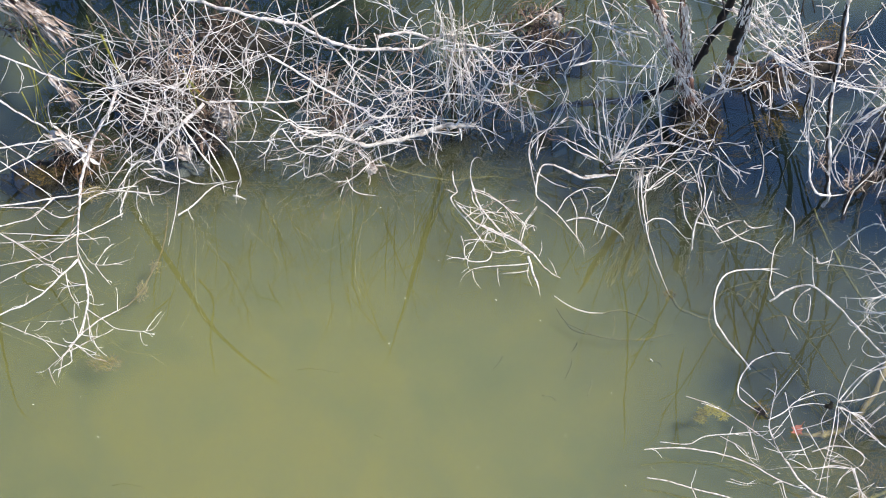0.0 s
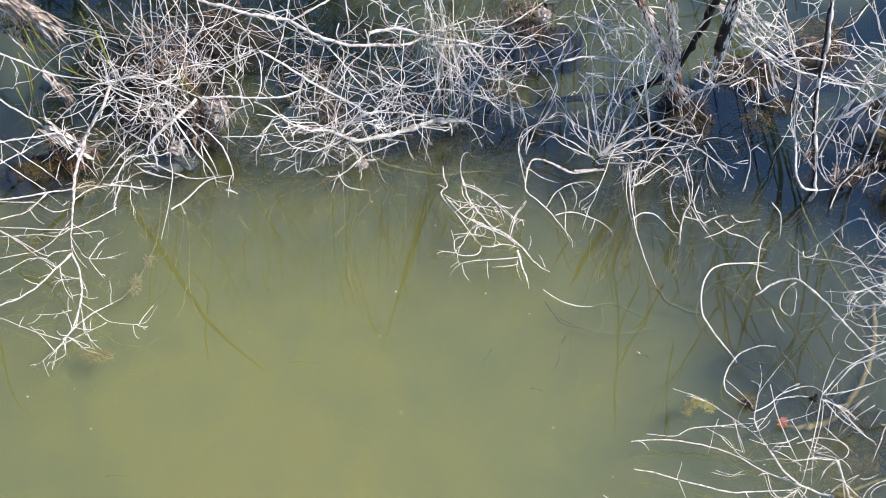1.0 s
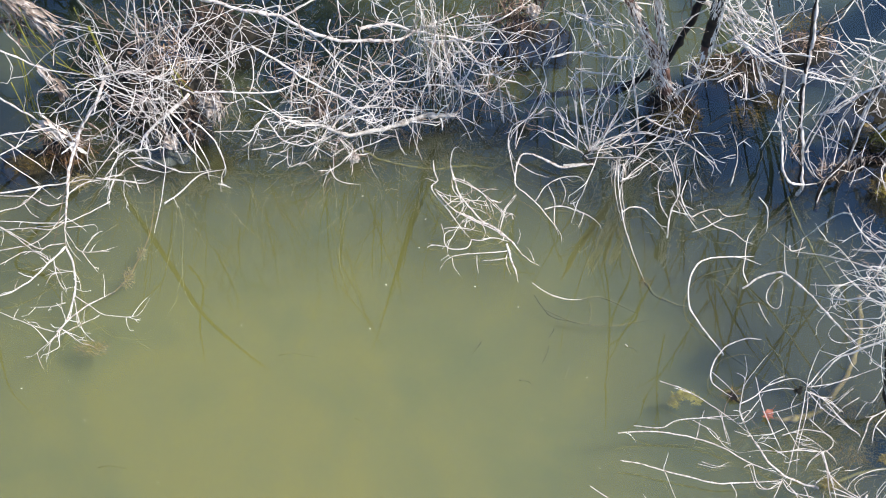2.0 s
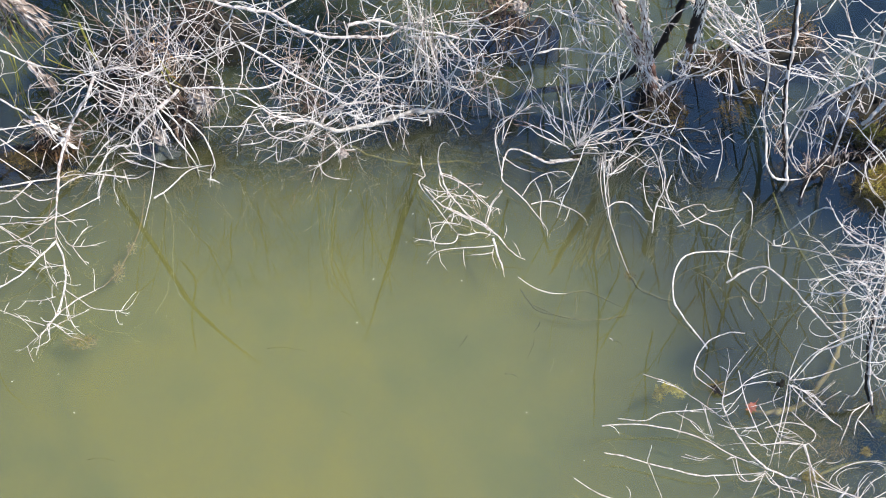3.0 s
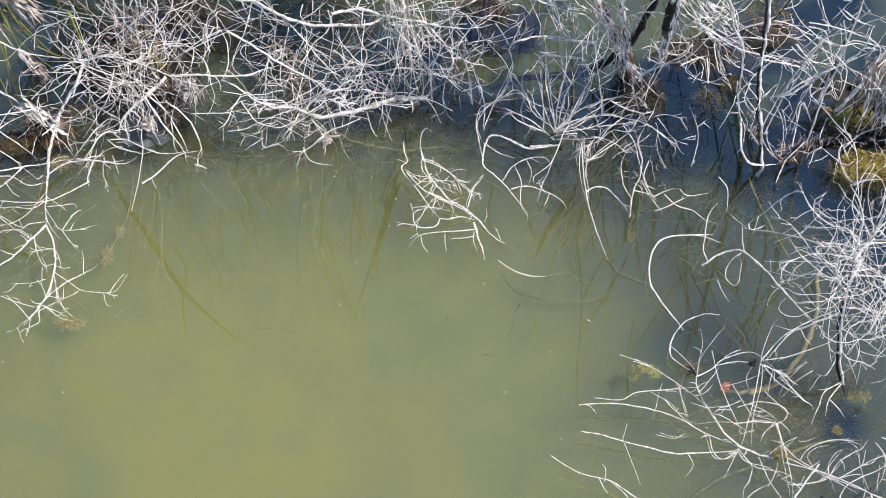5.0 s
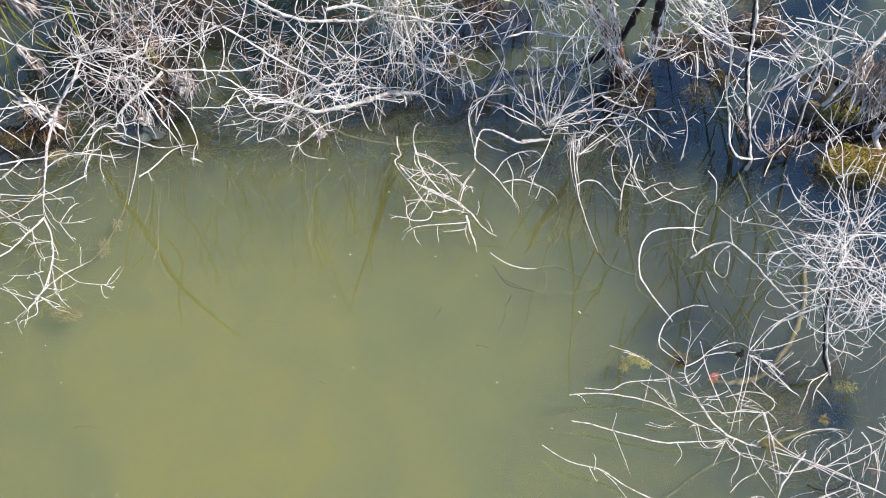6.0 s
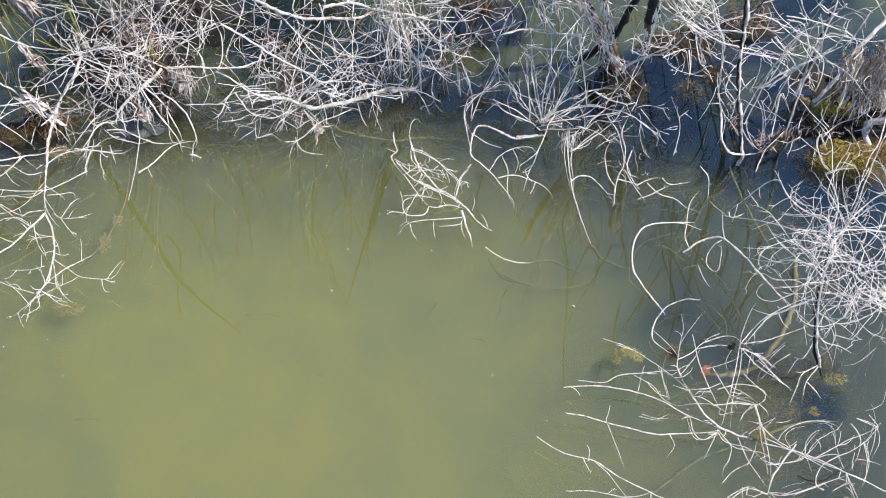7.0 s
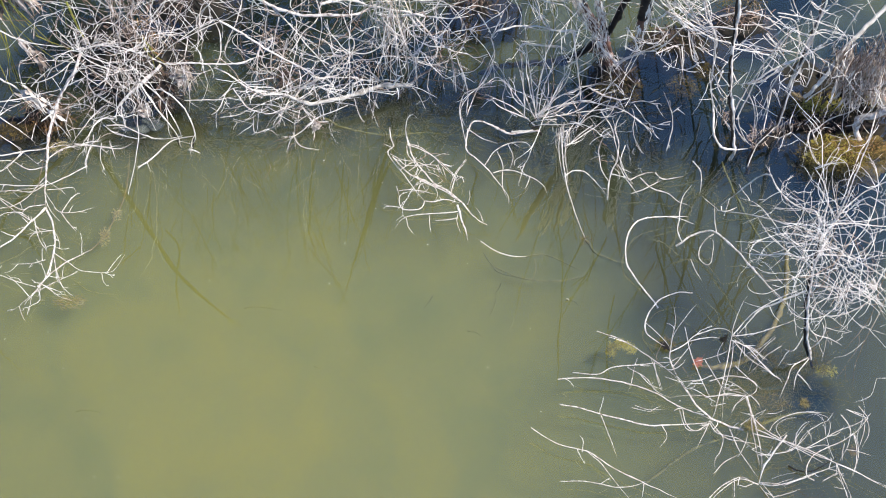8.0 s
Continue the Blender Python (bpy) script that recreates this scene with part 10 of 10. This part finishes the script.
limb(overhang_b, "limb", [(0.600, 5.900, 2.426), (-0.345, 4.671, 2.519), (-1.363, 3.293, 2.228), (-2.257, 2.176, 1.800), (-2.154, 2.001, 1.900), (-1.929, 2.024, 2.000), (-1.729, 2.005, 2.100)], 0.0088, 0.0061, DARK, twigs=16, reach=0.5)
limb(overhang_b, "limb", [(0.600, 5.900, 2.166), (-0.045, 4.654, 2.378), (-0.793, 3.257, 2.220), (-1.309, 2.124, 1.900), (-1.075, 1.964, 2.100), (-0.764, 1.805, 2.300)], 0.0067, 0.0051, DARK, twigs=16, reach=0.5)
limb(overhang_b, "limb", [(0.600, 5.900, 2.303), (0.016, 4.587, 2.470), (-0.730, 3.115, 2.261), (-1.405, 1.921, 1.900), (-1.375, 1.687, 2.100), (-1.312, 1.524, 2.300)], 0.0047, 0.0036, DARK, twigs=16, reach=0.5)
limb(overhang_b, "limb", [(0.600, 5.900, 2.499), (-0.202, 4.640, 2.601), (-1.111, 3.227, 2.320), (-1.751, 2.082, 1.900), (-1.689, 1.883, 2.100), (-1.626, 1.683, 2.300)], 0.0047, 0.0036, DARK, twigs=16, reach=0.5)
limb(overhang_b, "limb", [(0.600, 5.900, 2.136), (-0.168, 4.640, 2.358), (-0.712, 3.228, 2.211), (-0.796, 2.083, 1.900), (-0.732, 1.974, 2.050), (-0.593, 1.863, 2.200)], 0.0062, 0.0046, DARK, twigs=16, reach=0.5)
limb(overhang_b, "limb", [(0.600, 5.900, 2.958), (0.054, 4.662, 2.876), (-0.620, 3.274, 2.387), (-1.187, 2.149, 1.800), (-1.344, 1.961, 2.000), (-1.506, 1.858, 2.200)], 0.0052, 0.0036, DARK, twigs=16, reach=0.5)
limb(overhang_b, "limb", [(0.600, 5.900, 2.762), (0.014, 4.595, 2.778), (-0.401, 3.131, 2.399), (-0.465, 1.944, 1.900), (-0.521, 1.709, 2.100), (-0.616, 1.515, 2.300)], 0.0052, 0.0036, DARK, twigs=16, reach=0.5)
limb(overhang_b, "limb", [(0.600, 5.900, 2.149), (0.161, 4.662, 2.334), (-0.151, 3.275, 2.145), (-0.199, 2.150, 1.800), (-0.235, 1.917, 2.000), (-0.175, 1.680, 2.200)], 0.0062, 0.0041, DARK, twigs=16, reach=0.5)
limb(overhang_b, "limb", [(0.600, 5.900, 2.445), (1.090, 4.424, 2.565), (1.438, 3.105, 2.303), (1.491, 2.036, 1.900), (1.399, 1.620, 2.025), (1.293, 1.254, 2.150), (1.195, 0.978, 2.275), (1.141, 0.787, 2.400)], 0.0239, 0.0134, DARK, twigs=12, reach=0.5)



def spray(owner, low, high, count, length, lean, radius, seed):
    """Straight thin shoots that hang from the limbs overhead, doubled by the water."""
    rng = random.Random(seed)
    for _ in range(count):
        start = Vector([rng.uniform(a, b) for a, b in zip(low, high)])
        way = Vector((lean + rng.gauss(0, 0.28), -0.9, rng.gauss(0.05, 0.25)))
        twig(twigs_of(owner, True), rng, start, way, length * rng.uniform(0.5, 1.2), 0.4, radius * rng.uniform(0.6, 1.3), fork=0.5, kink=0.3)


spray(overhang, (-2.75, 1.5, 1.9), (-1.1, 2.5, 2.4), 22, 0.75, 0.15, 0.0052, 401)
spray(overhang, (-2.5, 1.2, 2.0), (-1.3, 1.9, 2.4), 18, 0.55, 0.2, 0.0036, 402)
spray(overhang, (-1.5, 1.7, 1.9), (0.2, 2.5, 2.4), 30, 0.75, -0.35, 0.0052, 403)
spray(overhang_b, (0.1, 1.2, 1.9), (1.8, 2.3, 2.4), 38, 0.8, -0.15, 0.0063, 404)
spray(overhang_b, (0.5, 0.8, 1.9), (2.0, 1.6, 2.4), 16, 0.7, -0.2, 0.0052, 405)

# ---------------------------------------------------------------- small things
def far_willow(x, y, height, leafy, seed):
    """A willow standing in the water farther out, doubled by the surface."""
    rng = random.Random(seed)
    owner = thing("willow_tree", (x, y, -0.75), "olive-leaved willow standing in the lake" if leafy else "bare grey willow standing in the lake", "tree", "willows farther out")
    top = (x + rng.uniform(-.3, .3), y + rng.uniform(-.2, .2), height)
    limb(owner, "trunk", [(x, y, -0.75), (x + .05, y, height * .3), (x - .05, y + .1, height * .65), top], .06, .02, MOTTLED)
    for _ in range(9):
        z, a, r = height * rng.uniform(.2, .8), rng.uniform(0, 6.3), rng.uniform(.4, .9)
        end = (x + r * math.cos(a), y + .6 * r * math.sin(a), z + rng.uniform(.3, .9))
        limb(owner, "limb", [(x, y, z), (x + .5 * r * math.cos(a), y + .3 * r * math.sin(a), z + .25), end], .018, .006, DARK, twigs=4, reach=.5)
        fan(owner, end, 14, .55, (math.cos(a) * .5, 0, .6), 1.2, 3.0, .004, seed + int(z * 100), .2)
        if leafy:
            fibres(owner, "leaves", [end, (x, y, z + .3)], 270, .10, .36, seed + int(z * 90))


for x, y, height, leafy, seed in (
    (-3.2, 3.0, 4.2, True, 301), (-2.4, 3.6, 3.8, True, 302), (-1.5, 3.7, 2.6, True, 303), (3.4, 4.6, 3.0, False, 307),
):
    far_willow(x, y, height, leafy, seed)


def stalk(name, points, r, mat, label, category, group=""):
    """One thin stalk as a thing of its own."""
    shape, line = Shape(), smooth_line(points, 0.03)
    owner = thing(name, points[0], label, category, group)
    shape.tube(line, [r * (1 - 0.5 * k / (len(line) - 1)) for k in range(len(line))], 5)
    part("stalk", shape, mat, owner)
    return owner


for a, b, c in (
    ((-3.069, 1.569, 0.150), (-2.824, 1.246, 0.300), (-2.574, 0.938, 0.500)),
    ((-2.928, 1.204, 0.400), (-2.924, 1.129, 0.200), (-2.917, 1.096, 0.000)),
    ((-2.908, 1.363, 0.500), (-2.791, 1.279, 0.400), (-2.694, 1.244, 0.250)),
    ((-2.090, 1.058, 0.500), (-2.069, 1.063, 0.400), (-2.054, 1.092, 0.200)),
    ((-2.112, 1.036, 0.500), (-2.081, 1.026, 0.400), (-2.092, 1.073, 0.200)),
    ((-2.935, 1.325, 0.600), (-2.899, 1.286, 0.400), (-2.910, 1.352, 0.100)),
    ((-2.777, 0.985, 0.300), (-2.873, 1.048, 0.100), (-2.918, 1.059, 0.000)),
    ((-2.975, 1.250, 0.450), (-2.953, 1.206, 0.250), (-2.983, 1.172, 0.000)),
    ((-2.897, 1.323, 0.700), (-2.864, 1.306, 0.500), (-2.779, 1.301, 0.250)),
    ((-2.970, 1.362, 0.600), (-2.935, 1.344, 0.450), (-2.848, 1.322, 0.300)),
    ((-2.613, 1.323, 0.700), (-2.599, 1.325, 0.500), (-2.607, 1.322, 0.300)),
    ((-2.913, 1.155, 0.400), (-2.897, 1.091, 0.200), (-2.889, 1.078, 0.000)),
    ((-2.987, 1.098, 0.350), (-2.963, 1.073, 0.200), (-2.950, 1.059, 0.000)),
    ((-2.123, 1.084, 0.550), (-2.085, 1.081, 0.400), (-2.026, 1.094, 0.250)),
    ((-2.721, 1.120, 0.500), (-2.653, 1.144, 0.400), (-2.552, 1.163, 0.300)),
):
    stalk("reed", (a, b, c), .0032, LIVE, "yellow-green reed stalk among bare twigs", "reed", "reeds")
stalk("ochre_stick", ((-2.553, 1.280, 0.600), (-2.497, 1.194, 0.450), (-2.464, 1.165, 0.350)), .007, LIVE, "ochre stick caught in the willow crown", "stick")
for a, b, c in (
    ((-1.531, -0.332, 0.001), (-1.459, -0.323, 0.003), (-1.312, -0.348, 0.000)),
    ((-2.384, -0.942, 0.001), (-2.329, -0.930, 0.003), (-2.237, -0.948, 0.000)),
    ((-1.140, -0.679, 0.002), (-1.114, -0.690, 0.003), (-1.088, -0.710, 0.001)),
):
    stalk("floating_stalk", (a, b, c), .0018, SUNK, "thin olive stalk floating on the murky water", "stalk", "floating stalks")
stalk("floating_chip", ((-1.904, 0.683, 0.004), (-1.872, 0.675, 0.006), (-1.838, 0.658, 0.004)), .006, DRIFT, "white wood chip floating on the water", "stick")


def algae(at, radii, count, seed, label, kind="moss"):
    owner = thing("algae_tuft", at, label, "algae", "algae tufts")
    tufts(owner, kind, at, radii, count, seed)


crescent = thing("algae_tuft", (0.482, -0.551, -0.020), "bright yellow algae floating just under the surface", "algae", "algae tufts")
for at, seed in (((0.449, -0.588, -0.030), 201), ((0.462, -0.558, -0.020), 221), ((0.494, -0.541, -0.015), 222), ((0.531, -0.548, -0.020), 223), ((0.560, -0.569, -0.030), 224)):
    tufts(crescent, "yellow_algae", at, (.024, .018, .012), 22, seed)
algae((-2.484, -0.292, -0.010), (.09, .045, .015), 60, 202, "brown strands of algae round twig tips", "brown_algae")
algae((-2.335, 0.118, -0.015), (.03, .06, .012), 34, 203, "brown algae wrapped on a sunken twig", "brown_algae")
algae((-2.285, 0.276, -0.040), (.02, .04, .01), 14, 204, "faint algae on a sunken twig", "brown_algae")
algae((0.739, -0.548, -0.005), (.05, .04, .015), 22, 205, "dark algae at a twig foot")
algae((0.955, 1.131, -0.020), (.10, .08, .03), 60, 206, "olive algae round drowned stems")
algae((1.087, 1.219, -0.010), (.07, .05, .04), 50, 207, "yellow moss on a drowned stump")
algae((1.338, 1.722, -0.000), (.16, .10, .05), 90, 208, "yellow moss round a flooded stump")
algae((-2.701, 0.861, 0.000), (.16, .12, .05), 120, 209, "ochre moss at the foot of a shrub")
algae((0.786, 1.464, 0.000), (.14, .10, .05), 80, 210, "brown moss on a flooded stump")
algae((-0.251, 1.604, -0.030), (.05, .14, .02), 46, 211, "olive algae on a sunken stick")
algae((1.285, -0.872, -0.030), (.12, .06, .02), 40, 212, "olive algae between shrub branches")
algae((1.599, -0.686, -0.050), (.06, .03, .012), 30, 231, "ochre algae drifting beside a stem", "yellow_algae")
algae((1.452, -0.898, 0.000), (.02, .02, .015), 16, 232, "tan algae clump beside a submerged stick", "brown_algae")
algae((1.176, -1.027, 0.000), (.05, .03, .02), 34, 233, "tan algae strands between the shrub branches", "brown_algae")
algae((1.311, -0.624, -0.030), (.10, .06, .02), 50, 213, "dark olive algae at a stem foot")


def leaf(name, at, size, turn, mat, label):
    """A lobed, curled leaf."""
    owner, shape = thing(name, at, label, "leaf"), Shape()
    rim = 14
    for z in (0.0, 0.0012):
        for s in range(rim):
            a = 2 * math.pi * s / rim
            r = size * (1.0 if s % 2 == 0 else 0.66) * (1 - 0.3 * abs(math.sin(a))) * (1 + 0.55 * noise.noise(Vector((3 * math.cos(a), 3 * math.sin(a), turn * 7))))
            shape.v.append(Vector(at) + Vector((r * math.cos(a + turn), r * math.sin(a + turn), z + 0.35 * r * abs(math.sin(a * 1.5)))))
        shape.v.append(Vector(at) + Vector((0, 0, z)))
    for s in range(rim):
        t = (s + 1) % rim
        shape.f += [(t, s, rim), (rim + 1 + s, rim + 1 + t, 2 * rim + 1), (s, t, rim + 1 + t, rim + 1 + s)]
    part("blade", shape, mat, owner, smooth=False)
    stem = Shape()
    stem.tube([Vector(at), Vector(at) + Vector((math.cos(turn), math.sin(turn), 0.1)) * size * 1.5], [0.0012, 0.0008], 4)
    part("leaf_stalk", stem, mat, owner)


leaf("leaf", (0.907, -0.667, 0.020), .040, 0.9, RED, "curled rust-red leaf resting on the branches")
black_leaf = thing("dry_leaf", (0.990, -0.694, 0.360), "shrivelled black leaf hanging on a twig", "leaf")
clod(black_leaf, (0.992, -0.698, 0.360), .017, 240, MUD, "crumpled black leaf blade")
clod(black_leaf, (0.978, -0.690, 0.352), .015, 241, MUD, "torn edge of the black leaf")
clod(black_leaf, (0.999, -0.684, 0.372), .012, 242, MUD, "curled tip of the black leaf")
leaf("dry_leaf", (1.682, -1.162, -0.020), .04, 1.0, MOSS, "yellow-green leaf sunk below the surface")
leaf("dry_leaf", (0.735, -0.570, 0.020), .036, 2.6, DARK, "dark wet leaf caught at a twig foot")


rng = random.Random(7)
flecks, specks = thing("floating_specks", (0, 0, 0), "scattered tiny pale flecks floating on the water", "debris"), Shape()
tagged(flecks, kind="stuff")
for _ in range(34):
    p = Vector((rng.uniform(-3, 2.2), rng.uniform(-1.6, 0.9), 0.002))
    specks.tube([p, p + Vector((rng.uniform(-.008, .008), rng.uniform(-.004, .004), 0.002))], [0.0016, 0.0012], 4)
part("specks", specks, FLECK, flecks, kind="stuff")


for (_, brown), (owner, bunch) in TWIGS.items():
    bunch.sort(key=lambda one: -len(one.v))
    rest, wood = Shape(), DARK if owner.name.startswith("overhanging") else BROWN if brown else TWIG
    for k, one in enumerate(bunch):
        if k < 120 and one.f:
            part("twig", one, wood, one.on or owner)
        else:
            rest.f += [tuple(i + len(rest.v) for i in face) for face in one.f]
            rest.v += one.v
    if rest.f:
        part("twig_tangle", rest, wood, owner, "fine brown twigs" if brown else "fine bleached twigs", kind="stuff")
